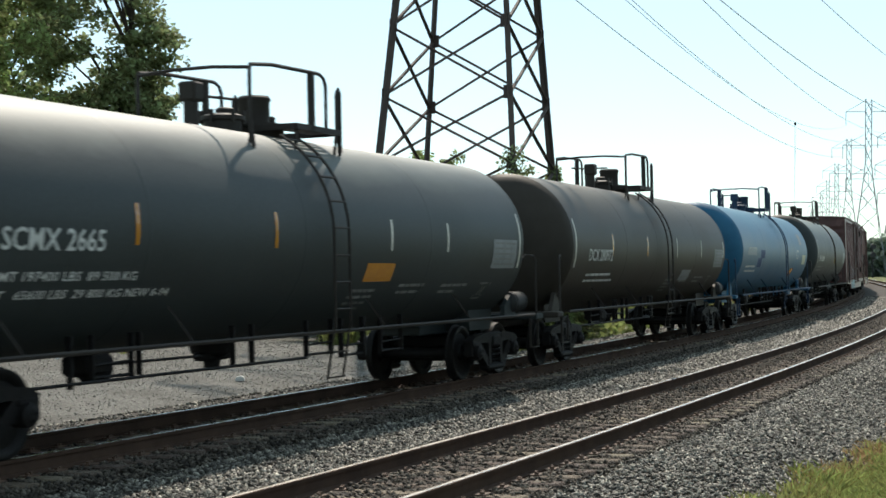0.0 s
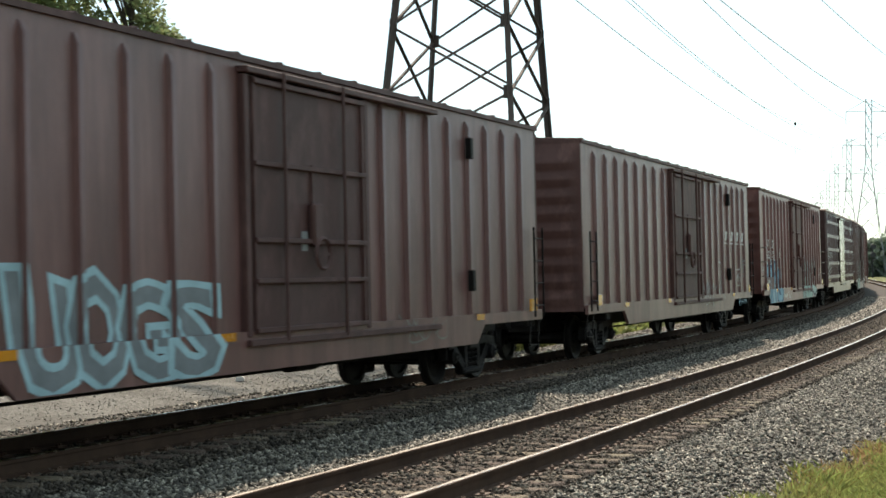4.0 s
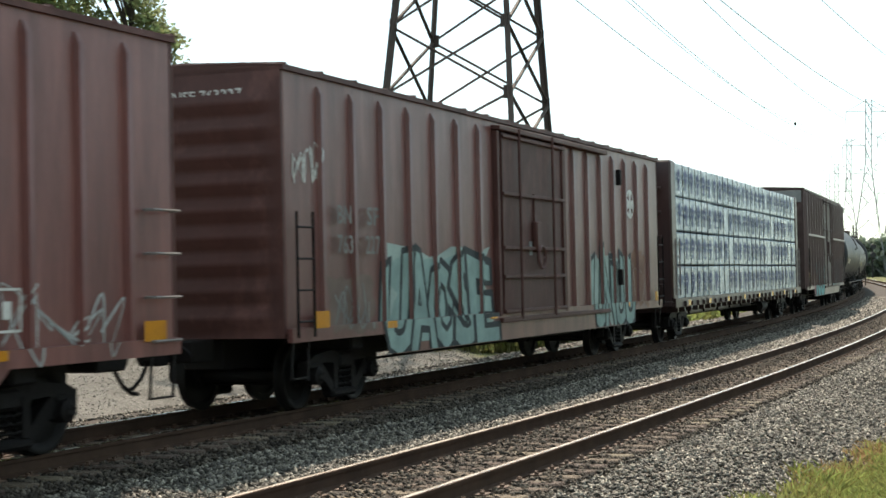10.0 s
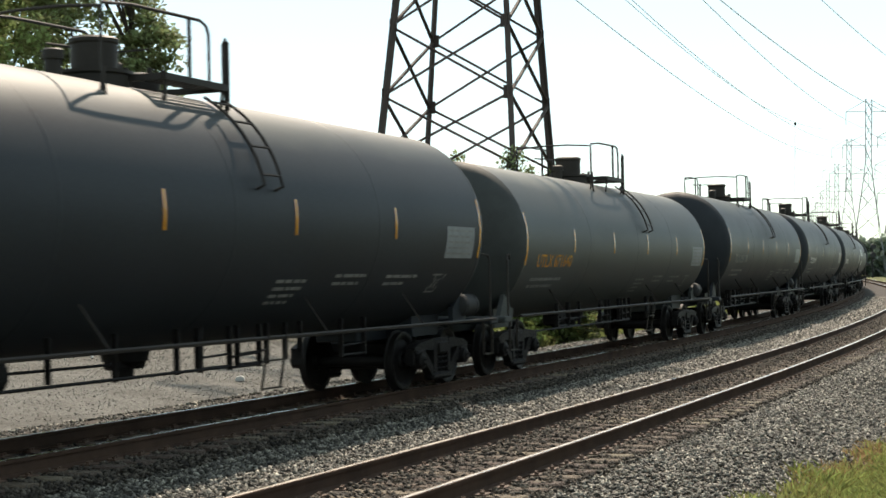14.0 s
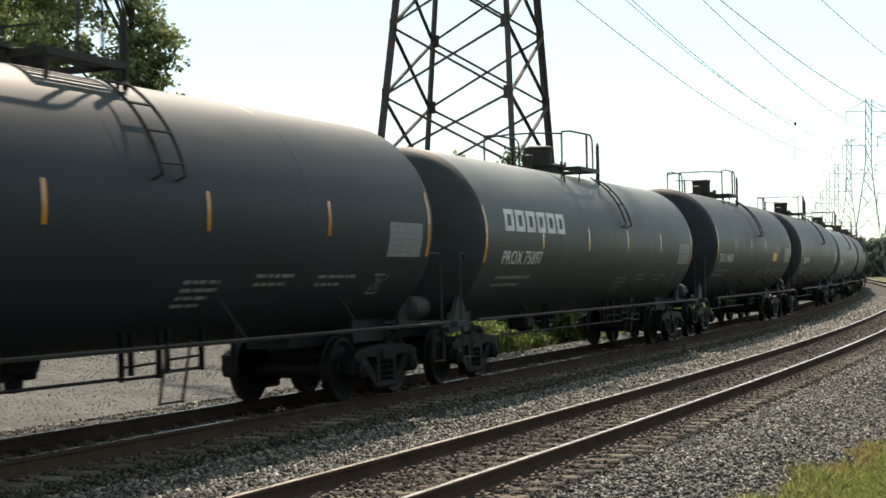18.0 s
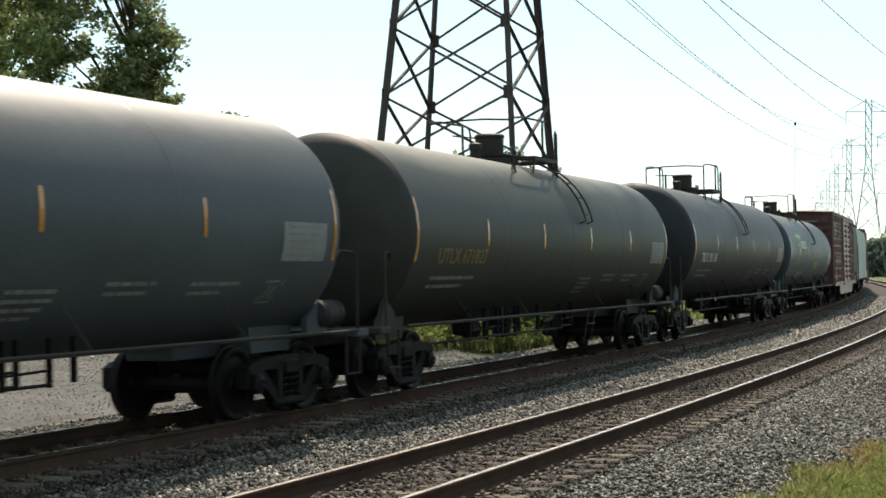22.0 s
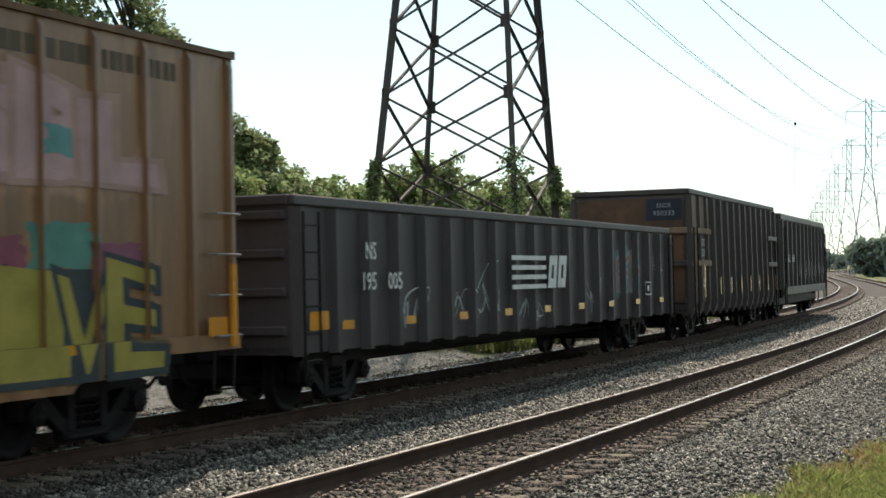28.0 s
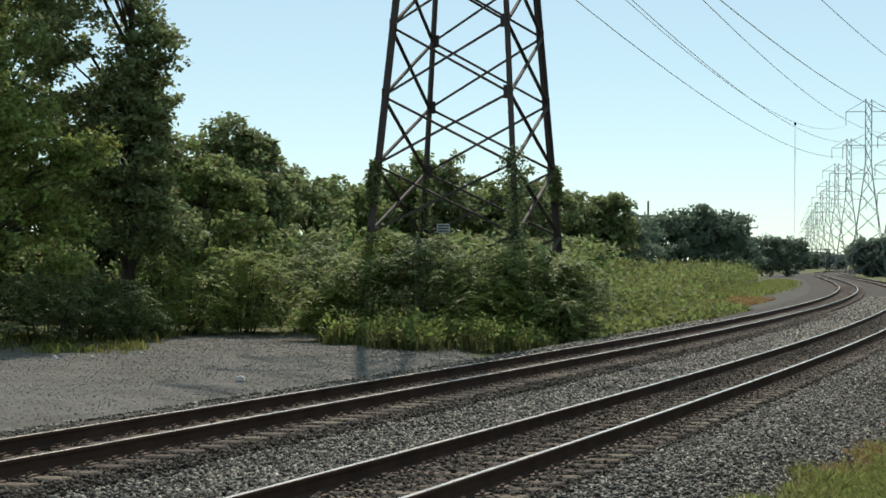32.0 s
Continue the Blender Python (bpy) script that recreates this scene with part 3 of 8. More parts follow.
def tank_map(r, zc, lift=0.006):
    """Bends (x, z) round the side of a tank."""
    return lambda x, z: (x, -(r + lift) * math.cos((z - zc) / r), zc + (r + lift) * math.sin((z - zc) / r))


def write(car, text, x, z, high, mapping, mat=None, squeeze=0.8, label="", slant=0.0, wide=None):
    """Lettering from x on, its foot at z; wide: the length that it fills."""
    v, f = glyphs(text)
    if wide:
        squeeze = wide / (max(p[0] for p in v) * high)
    s = Shape()
    s.add([mapping(x + a * high * squeeze + b * high * slant, z + b * high) for a, b in v], f)
    return part("lettering", s.mesh("lettering", mat or M_WHITE, False), None, car, label)


def patch(s, x0, x1, z0, z1, mapping, n=3, slant=0.0):
    v, f = [], []
    for i in range(n + 1):
        z = z0 + (z1 - z0) * i / n
        d = slant * (z - z0)
        v += [mapping(x0 + d, z), mapping(x1 + d, z)]
    f = [(2 * i, 2 * i + 1, 2 * i + 3, 2 * i + 2) for i in range(n)]
    return s.add(v, f)


def ring_block(car, x0, x1, z0, z1, mapping, mat, label, slant=0.2, bar=0.3):
    """A plain block with an opening, in place of one character of a painted name."""
    s = Shape()
    b, h = (x1 - x0) * bar, (z1 - z0) * bar * 0.8
    for a, c, e, d in ((x0, x1, z0, z0 + h), (x0, x1, z1 - h, z1), (x0, x0 + b, z0 + h, z1 - h), (x1 - b, x1, z0 + h, z1 - h)):
        k = slant * (e - z0)
        patch(s, a + k, c + k, e, d, mapping, 2, slant)
    return part("name_block", s.mesh("name_block", mat, False), None, car, label)


def panel(car, name, x0, x1, z0, z1, mapping, mat, label="", slant=0.0):
    """A thin painted or stuck-on rectangle on a side."""
    return part(name, patch(Shape(), x0, x1, z0, z1, mapping, 4, slant).mesh(name, mat, False), None, car, label)


def bars(car, x, z, rows, mapping, mat=None, h=0.07, gap=0.13):
    """Lines of small illegible writing as broken bars; rows: the lengths of the lines."""
    s = Shape()
    rng = random.Random(int(x * 100) + int(z * 10))
    for i, w in enumerate(rows):
        a = x
        while a < x + w:
            d = rng.uniform(0.08, 0.3)
            patch(s, a, min(a + d, x + w), z - i * gap, z - i * gap + h, mapping, 1)
            a += d + rng.uniform(0.02, 0.06)
    return part("small_print", s.mesh("small_print", mat or M_GREYLET, False), None, car)


SIDES = {}


def clip(poly, axis, lim, keep_low):
    """The piece of a flat outline on one side of a line x = lim or z = lim."""
    out = []
    for i, a in enumerate(poly):
        b = poly[(i + 1) % len(poly)]
        da, db = a[axis] - lim, b[axis] - lim
        if keep_low:
            da, db = -da, -db
        if da >= 0:
            out.append(a)
        if da * db < 0:
            u = da / (da - db)
            out.append((a[0] + (b[0] - a[0]) * u, a[1] + (b[1] - a[1]) * u))
    return out


def lay(car, name, v, f, mat, label="", lift=0.004):
    """Paint that follows a car's side: flat wall, faces of the posts, and the sill below."""
    w, deep, hw, xs, z_sill, z_low = SIDES[car.name]
    s = Shape()
    cuts = sorted(xs)
    for q in f:
        poly = clip([v[i] for i in q], 1, z_low, False)
        for upper in (True, False):
            part_z = clip(poly, 1, z_sill, not upper) if poly else []
            if len(part_z) < 3:
                continue
            if not upper:
                s.add([(x, -w - 0.088 - lift, z) for x, z in part_z], [tuple(range(len(part_z)))])
                continue
            rest = part_z
            for c in cuts:
                if len(rest) < 3 or max(a[0] for a in rest) < c - hw:
                    break
                if min(a[0] for a in rest) > c + hw:
                    continue
                left = clip(rest, 0, c - hw, True)
                mid = clip(clip(rest, 0, c - hw, False), 0, c + hw, True)
                rest = clip(rest, 0, c + hw, False)
                for piece, y in ((left, w), (mid, w + deep)):
                    if len(piece) > 2:
                        s.add([(x, -y - lift, z) for x, z in piece], [tuple(range(len(piece)))])
            if len(rest) > 2:
                s.add([(x, -w - lift, z) for x, z in rest], [tuple(range(len(rest)))])
    if not s.v:
        return None
    return part(name, s.mesh(name, mat, False), None, car, label)


def piece(car, text, x0, x1, z0, z1, fill, line, seed, halo=None, shade=None, label="large spray-painted letters with dark outlines", fat=0.04, lap=1.08, lift=0.004, highlight=None):
    """Big overlapping sprayed letters, each with an outline, a filling and a streak of light paint; they lean and swell."""
    rng = random.Random(seed)
    n = len(text)
    cell = (x1 - x0) / n
    for k, ch in enumerate(text):
        base = glyphs(ch, 0.0)[0]
        bx0, bx1 = min(a[0] for a in base), max(a[0] for a in base)
        bz0, bz1 = min(a[1] for a in base), max(a[1] for a in base)
        tilt, grow, drop = rng.uniform(-0.12, 0.12), rng.uniform(0.86, 1.0), rng.uniform(0, 0.1)
        ph = rng.uniform(0, 6)

        def put(a):
            u, q = (a[0] - bx0) / (bx1 - bx0), (a[1] - bz0) / (bz1 - bz0)
            u += 0.055 * math.sin(3.1 * q + ph) + tilt * (q - 0.5)
            q = q * (1 + 0.09 * math.sin(2.5 * u + ph * 1.7))
            return (x0 + cell * (k + 0.5 + (u - 0.5) * lap), z0 + (z1 - z0) * (drop * (1 - grow) + q * grow))
        if shade is not None:
            v, f = glyphs(ch, fat + 0.05)
            lay(car, "graffiti", [(x + 0.09, z - 0.05) for x, z in map(put, v)], f, shade, "", lift - 0.002 + 0.0002 * k)
        for off, mat, up in ((fat + 0.085, halo, 0.0), (fat + 0.055, line, 0.0007), (fat, fill, 0.0014)):
            if mat is not None:
                v, f = glyphs(ch, off)
                lay(car, "graffiti", [put(a) for a in v], f, mat, label, lift + up + 0.0028 * k)
        if highlight is not None:
            v, f = glyphs(ch, -0.035)
            lay(car, "graffiti", [put(a) for a in v], f, highlight, label, lift + 0.0021 + 0.0028 * k)


def cloud_patch(car, x0, x1, z0, z1, mat, seed, label="faint cloud of sprayed paint", lift=0.002):
    """A ragged rounded patch of thin paint."""
    rng = random.Random(seed)
    ph = [rng.uniform(0, 6) for _ in range(3)]
    v = [((x0 + x1) / 2, (z0 + z1) / 2)]
    for i in range(40):
        a = i * math.pi / 20
        r = 0.9 + 0.07 * math.sin(5 * a + ph[0]) + 0.05 * math.sin(9 * a + ph[1]) + rng.uniform(-0.07, 0.07)
        c, d = max(-0.86, min(0.86, 1.25 * math.cos(a))), max(-0.86, min(0.86, 1.25 * math.sin(a)))
        v.append(((x0 + x1) / 2 + (x1 - x0) / 2 * r * c * 1.1, (z0 + z1) / 2 + (z1 - z0) / 2 * r * d * 1.1))
    lay(car, "graffiti", v, [(0, i + 1, (i + 1) % 40 + 1) for i in range(40)], mat, label, lift)


def scrawl(car, x0, x1, z0, z1, mapping, mat, seed, loops=9, wide=0.035, label="spray-painted scrawl"):
    """One unbroken spray-painted stroke of made-up strokes that no one can read."""
    rng = random.Random(seed)
    z0 = max(z0, 0.74)
    wide = wide * 0.72 if wide < 0.04 else wide
    knots = []
    cell = (x1 - x0) / loops
    for k in range(loops):
        lo, hi = x0 + cell * (k - 0.25), x0 + cell * (k + 1.2)
        tall = rng.uniform(0.6, 1.0)
        up = rng.random() < 0.5
        for i in range(rng.choice((3, 4, 5))):
            f = rng.uniform(0.62, 1.0) * tall if (i % 2 == 0) == up else rng.uniform(0.0, 0.35)
            knots.append((min(max(rng.uniform(lo, hi), x0), x1), z0 + (z1 - z0) * f))
    pts = []
    n = len(knots)
    for i in range(n - 1):
        p0, p1, p2, p3 = knots[max(i - 1, 0)], knots[i], knots[i + 1], knots[min(i + 2, n - 1)]
        for u in (0.0, 0.17, 0.33, 0.5, 0.67, 0.83):
            a, b, c, d = -0.5 * u + u * u - 0.5 * u ** 3, 1 - 2.5 * u * u + 1.5 * u ** 3, 0.5 * u + 2 * u * u - 1.5 * u ** 3, -0.5 * u * u + 0.5 * u ** 3
            pts.append(tuple(a * p0[q] + b * p1[q] + c * p2[q] + d * p3[q] for q in (0, 1)))
    pts = [(min(max(p, x0 - 0.1), x1 + 0.1), min(max(q, z0 - 0.06), z1 + 0.06)) for p, q in pts]
    v = []
    m = len(pts)
    flat = car.name in SIDES
    for i, (p, q) in enumerate(pts):
        a, b = pts[max(i - 1, 0)], pts[min(i + 1, m - 1)]
        dx, dz = b[0] - a[0], b[1] - a[1]
        ln = math.hypot(dx, dz) or 1
        ww = wide * (0.75 + 0.3 * math.sin(i * 0.37 + seed))
        ends = ((p - dz / ln * ww, q + dx / ln * ww), (p + dz / ln * ww, q - dx / ln * ww))
        v += ends if flat else [mapping(*ends[0]), mapping(*ends[1])]
    if flat:
        return lay(car, "graffiti", v, [(2 * i, 2 * i + 1, 2 * i + 3, 2 * i + 2) for i in range(m - 1)], mat, label, 0.009)
    s = Shape().add(v, [(2 * i, 2 * i + 1, 2 * i + 3, 2 * i + 2) for i in range(m - 1)])
    return part("graffiti", s.mesh("graffiti", mat, False), None, car, label)


def ladder(x0, x1, y, z0, z1, n, r=0.014, stand=0.0):
    s = Shape()
    for x in (x0, x1):
        s.bar((x, y, z0), (x, y, z1), 0.035, 0.012)
    for i in range(n):
        z = z0 + (z1 - z0) * (i + 0.5) / n
        s.tube([(x0, y, z), (x1, y, z)], r, 5)
    return s
# ---- tank cars ----
def tank_shape(half, r, zc):
    return Shape().spin([(x, r) for x in np.linspace(-half, half, 9)], 56, "x", (0, 0, zc))


def head_shape(half, r, zc):
    """The dished head that closes the far end of a tank."""
    prof = [(half + 0.46 * r * math.sin(math.pi / 2 * i / 9), max(r * math.cos(math.pi / 2 * i / 9), 0.002)) for i in range(10)]
    return Shape().spin(prof, 56, "x", (0, 0, zc))


def add_platform(car, zt, r, style):
    """Walkway with low railing, valve housing and manway on top of the tank."""
    deck = Shape()
    zd = zt + 0.08
    x1 = style["px"]
    x0 = x1 - (2.6 if style["old"] else 2.7)
    w = 0.85
    for y in (-w, w):
        deck.box(x0 + 1.25, x1, y - 0.03, y + 0.03, zd - 0.06, zd + 0.02)
    for x in (x0 + 1.25, x1):
        deck.box(x - 0.03, x + 0.03, -w, w, zd - 0.06, zd + 0.02)
    for x in (x0 + 0.05, x0 + 1.3, x1 - 0.1):
        for sg in (-1, 1):
            deck.bar((x, sg * w, zd - 0.05), (x, sg * (w - 0.05), zt - 0.34), 0.06, 0.02)
    plat = part("platform", deck, style["trim"], car, "grated walkway")
    slat = Shape().box(x0 + 1.25, x1, -0.025, 0.025, zd - 0.025, zd + 0.005).mesh("grating_bar", style["trim"])
    for i in range(5):
        for sg in (-1, 1):
            part("grating_bar", slat, None, plat, m=Matrix.Translation((0, sg * (w - 0.08 - i * 0.085), 0)))
    hz = zd + (0.74 if style["old"] else 0.72)
    t = 0.027 if style["old"] else 0.021
    xm = x1 - 0.42
    for y in (-w, w):
        rail = Shape()
        rail.tube([(x0, y * 1.06, zd - 0.4), (x0, y, zd), (x0, y, hz - 0.14), (x0 + 0.03, y, hz - 0.06), (x0 + 0.6, y, hz), (xm - 0.2, y, hz + 0.03), (xm - 0.06, y, hz - 0.02), (xm, y, hz - 0.12), (xm, y, zd)], t, 6)
        rail.tube([(xm - 0.45, y, zd - 0.05), (xm - 0.45, y, hz + 0.02)], t * (2.0 if style["old"] else 1.2), 6)
        rail.tube([(x1 - 0.08, y, zd), (x1 - 0.08, y, hz - 0.2), (x1 - 0.02, y, hz - 0.12), (x1 + 0.02, y, hz - 0.2), (x1, y, zd - 0.35)], t, 6)
        part("railing", rail, style["trim"], plat)
    part("end_railing", Shape().tube([(x0, -w, hz - 0.1), (x0, -0.3, hz - 0.06), (x0, 0.3, hz - 0.06), (x0, w, hz - 0.1)], t * 0.9, 6), style["trim"], plat)
    part("far_rail", Shape().tube([(x0 + 1.3, w, hz - 0.22), (x1, w, hz - 0.16), (x1, 0.3, hz - 0.16)], t * 0.8, 6), style["trim"], plat)
    part("corner_post", Shape().box(x1 - 0.015, x1 + 0.025, -w - 0.03, -w + 0.03, zd - 0.3, hz - 0.16), style["trim"], plat)
    hx = x0 + (1.62 if style["old"] else 1.08)
    k = 0.62 if style["old"] else 0.78
    dome = Shape()
    dome.spin([(zt - 0.08, 0.42), (zt + 0.08, 0.42), (zt + 0.1, 0.46), (zt + 0.14, 0.46), (zt + 0.15, 0.36 * k), (zt + 0.46, 0.36 * k), (zt + 0.48, 0.385 * k), (zt + 0.52, 0.385 * k), (zt + 0.55, 0.33 * k), (zt + 0.56, 0.0)], 24, "z", (hx, 0, 0))
    dome.box(hx + 0.34, hx + 0.46, -0.1, 0.1, zt + 0.12, zt + 0.3, 0.02)
    part("valve_housing", dome, style["trim"], car, "domed valve housing")
    if style["old"]:
        part("standpipe", Shape().tube([(x0 - 0.05, 0, zt - 0.1), (x0 - 0.05, 0, zt + 0.42)], 0.1, 10).box(x0 - 0.17, x0 + 0.09, -0.13, 0.13, zt + 0.32, zt + 0.58, 0.03), style["trim"], car, "dark capped standpipe")
    mx = x0 + 0.75 if style["old"] else hx + 0.95
    man = Shape().spin([(zt - 0.08, 0.26), (zt + 0.12, 0.26), (zt + 0.14, 0.3), (zt + 0.19, 0.3), (zt + 0.22, 0.22), (zt + 0.23, 0.0)], 16, "z", (mx, 0, 0))
    for a in range(6):
        u = a * 1.047
        man.box(-0.03, 0.03, -0.02, 0.02, zt + 0.1, zt + 0.27, m=Matrix.Translation((mx + 0.29 * math.cos(u), 0.29 * math.sin(u), 0)))
    part("manway", man, style["trim"], car, "bolted manway cover")
    part("vent_valve", Shape().spin([(zt - 0.05, 0.1), (zt + 0.2, 0.1), (zt + 0.2, 0.13), (zt + 0.3, 0.13), (zt + 0.32, 0.1), (zt + 0.33, 0.0)], 12, "z", (hx - 0.8, 0, 0)), style["trim"], car)


def tank_car(near, far, paint, r=1.55, px=1.0, old=False, lad=None, trim=None, seed=0, ends=1.35, tapes=None, near_truck=None, label=""):
    """A tank car whose straight shell reaches from near to far along the train."""
    half = (far - near) / 2
    mid = (far + near) / 2
    trim = trim or M_BLACK
    top = 1.02 + 2 * r
    r += 0.045
    zc = top - r
    lad = px - (1.6 if old else 0.55) if lad is None else lad
    style = {"trim": trim, "seed": seed, "px": px, "old": old}
    car = tagged(new("tank_car"), label, "tank car", "freight train")
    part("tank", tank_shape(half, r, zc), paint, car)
    headm = head_shape(half, r, zc).mesh("tank_head", HEADS[paint.name])
    part("tank_head", headm, None, car, "dished end of the tank")
    part("tank_head", headm, None, car, "dished end of the tank", m=TURN)
    for x in (-half, -half * 0.45, lad - 0.55, half * 0.5, half):
        seams = Shape()
        seams.spin([(x - 0.028, r - 0.004), (x - 0.012, r + 0.003), (x + 0.012, r + 0.003), (x + 0.028, r - 0.004)], 56, "x", (0, 0, zc))
        part("shell_seam", seams, paint, car)
    zt = zc + r
    add_platform(car, zt, r, style)
    # ladder that follows the shell, with steps under the tank
    lad_s = Shape()
    for x in (lad, lad + 0.46):
        pts = [(x, -(r + 0.12) * math.cos(a), zc + (r + 0.12) * math.sin(a)) for a in np.linspace(1.05, 0.0 if old else 0.22, 9)] + ([(x, -r - 0.12, 1.1)] if old else [(x, -r * 0.96, zc + r * 0.2)])
        lad_s.tube(pts, 0.02, 5)
    for a in np.linspace(0.98, 0.05 if old else 0.3, 5 if old else 4):
        lad_s.tube([(lad, -(r + 0.12) * math.cos(a), zc + (r + 0.12) * math.sin(a)), (lad + 0.46, -(r + 0.12) * math.cos(a), zc + (r + 0.12) * math.sin(a))], 0.016, 5)
    for z in np.arange(1.35, zc, 0.36) if old else ():
        lad_s.tube([(lad, -r - 0.12, z), (lad + 0.46, -r - 0.12, z)], 0.016, 5)
    part("ladder", lad_s, trim, car)
    step = Shape()
    for x in (lad, lad + 0.46):
        step.bar((x, -r - 0.1, 1.1), (x, -r + 0.02, 0.42), 0.04, 0.015)
    for z in (0.44, 0.78):
        step.bar((lad, -r + (z - 0.42) * -0.17, z), (lad + 0.46, -r + (z - 0.42) * -0.17, z), 0.04, 0.02)
    part("step", step, trim, car)
    # side rail pipe with struts
    rail = Shape()
    zr = 1.05
    for sg in (-1, 1):
        y = sg * (r + 0.02)
        rail.tube([(-half - 0.5, y, zr), (half + 0.5, y, zr)], 0.028, 6)
        for x in (-half * 0.72, -half * 0.35, half * 0.28, half * 0.68):
            rail.bar((x, y, zr), (x - 0.14, sg * r * 0.84, zc - r * 0.62), 0.05, 0.02)
    part("side_rail", rail, trim, car, "long side handrail pipe")
    # stub sills, saddles, end platforms
    xe = half + 0.5 * r + ends - 0.75
    for sg in (-1, 1):
        sill = Shape()
        sill.box(sg * (half - 2.2), sg * (xe - 0.25), -0.35, 0.35, 0.78, 1.06, 0.02)
        tx = half - 0.55
        sill.prism([(sg * (tx - 0.5), 0.82), (sg * (tx + 0.5), 0.82), (sg * (tx + 0.6), zc - r * 0.78), (sg * (tx - 0.6), zc - r * 0.78)][::sg], -0.8, 0.8)
        sill.prism([(sg * (half - 0.1), 1.02), (sg * (half + 0.5), 1.02), (sg * (half + 0.22), zc - r * 0.66), (sg * (half - 0.1), zc - r * 0.8)][::sg], -1.1, -1.02)
        sill.box(sg * (xe - 0.6), sg * (xe - 0.22), -1.42, 1.42, 0.95, 1.06, 0.02)
        stub = part("stub_sill", sill, HEADS[paint.name], car)
        loop = Shape()
        x = sg * (xe - 0.5)
        loop.tube([(x, -1.38, 1.0), (x, -1.38, 2.05), (x - sg * 0.06, -1.36, 2.12), (x - sg * 0.34, -1.3, 2.14), (x - sg * 0.42, -1.28, 2.06)], 0.02, 6)
        part("end_handrail", Shape().tube([(x, 1.38, 1.0), (x, 1.38, 2.05), (x - sg * 0.34, 1.3, 2.14)], 0.02, 6), trim, stub)
        loop.bar((x, -1.4, 1.0), (x, -1.4, 0.45), 0.04, 0.015)
        loop.bar((x - sg * 0.4, -1.4, 1.0), (x - sg * 0.4, -1.4, 0.45), 0.04, 0.015)
        loop.bar((x, -1.4, 0.46), (x - sg * 0.4, -1.4, 0.46), 0.05, 0.02)
        part("end_handrail", loop, trim, stub)
    res = Shape()
    xr = half + 0.55
    res.spin([(-0.36, 0.0), (-0.34, 0.12), (-0.28, 0.19), (0.28, 0.19), (0.34, 0.12), (0.36, 0.0)], 16, "x", (xr, -1.02, 1.28))
    for x in (-0.2, 0.2):
        res.spin([(x - 0.02, 0.188), (x - 0.02, 0.2), (x + 0.02, 0.2), (x + 0.02, 0.188)], 16, "x", (xr, -1.02, 1.28))
    part("air_reservoir", res, surf_cache("reservoir_grey", (0.026, 0.026, 0.027)), car, "small grey air reservoir")
    # outlet valve, rods and hangers under the belly
    gear = Shape()
    zb = zc - r
    gear.spin([(zb + 0.05, 0.32), (zb - 0.12, 0.28), (zb - 0.2, 0.12), (zb - 0.34, 0.1), (zb - 0.36, 0.0)], 12, "z", (-0.1, 0, 0))
    gear.box(-0.4, 0.2, -0.12, 0.12, zb - 0.22, zb - 0.1, 0.03)
    rng = random.Random(seed)
    gear.tube([(-half + 1.3, -1.0, 0.7), (lad + 0.2, -1.0, 0.7)], 0.02, 5)
    for _i in range(10):
        x = rng.uniform(-half * 0.66, half * 0.5)
        low = rng.uniform(0.64, 0.72)
        gear.bar((x, -0.95, 1.2), (x, -0.95, low), 0.07, 0.03)
        if _i % 3 == 0:
            gear.bar((x + 0.75, -0.95, 1.2), (x + 0.75, -0.95, low), 0.07, 0.03)
            gear.tube([(x, -0.95, low + 0.03), (x + 0.75, -0.95, low + 0.03)], 0.02, 5)
            gear.tube([(x, -0.95, low + 0.16), (x + 0.75, -0.95, low + 0.18)], 0.016, 5)
    x = -half * 0.5
    gear.tube([(x, -0.8, 0.86), (x + 2.6, -0.7, 0.84)], 0.018, 5)
    gear.box(x, x + 0.5, -0.9, -0.5, 0.74, 0.98, 0.05)
    gear.spin([(x + 0.1, 0.0), (x + 0.12, 0.14), (x + 0.44, 0.16), (x + 0.5, 0.0)], 10, "x", (0, -0.75, 0.82))
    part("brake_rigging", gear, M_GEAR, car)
    tm = tank_map(r, zc)
    for x, yellow in (tapes if tapes is not None else [(-half + 0.02, 0), (-half * 0.55, 0), (-half * 0.18, 0), (half * 0.2, 0), (half * 0.6, 0), (half - 0.05, 0)]):
        tall = 0.34 if abs(abs(x) - half) > 0.2 else 0.6
        panel(car, "reflector", x, x + 0.07, zc - 0.1 - (tall - 0.23), zc - 0.1 + tall, tm, M_YELLOW if yellow else M_TAPE, "yellow reflective strip" if yellow else "pale reflective strip")
    add_truck(car, -(half - 0.55) if near_truck is None else near_truck)
    add_truck(car, half - 0.55)
    add_couplers(car, -xe, xe)
    TRAIN.append((car, mid + 0.25, half - 0.55))
    return car, tm, half, zc, r


_surfs = {}


def surf_cache(name, col, **kw):
    if name not in _surfs:
        _surfs[name] = surf(name, col, **kw)
    return _surfs[name]


HEADS = {}


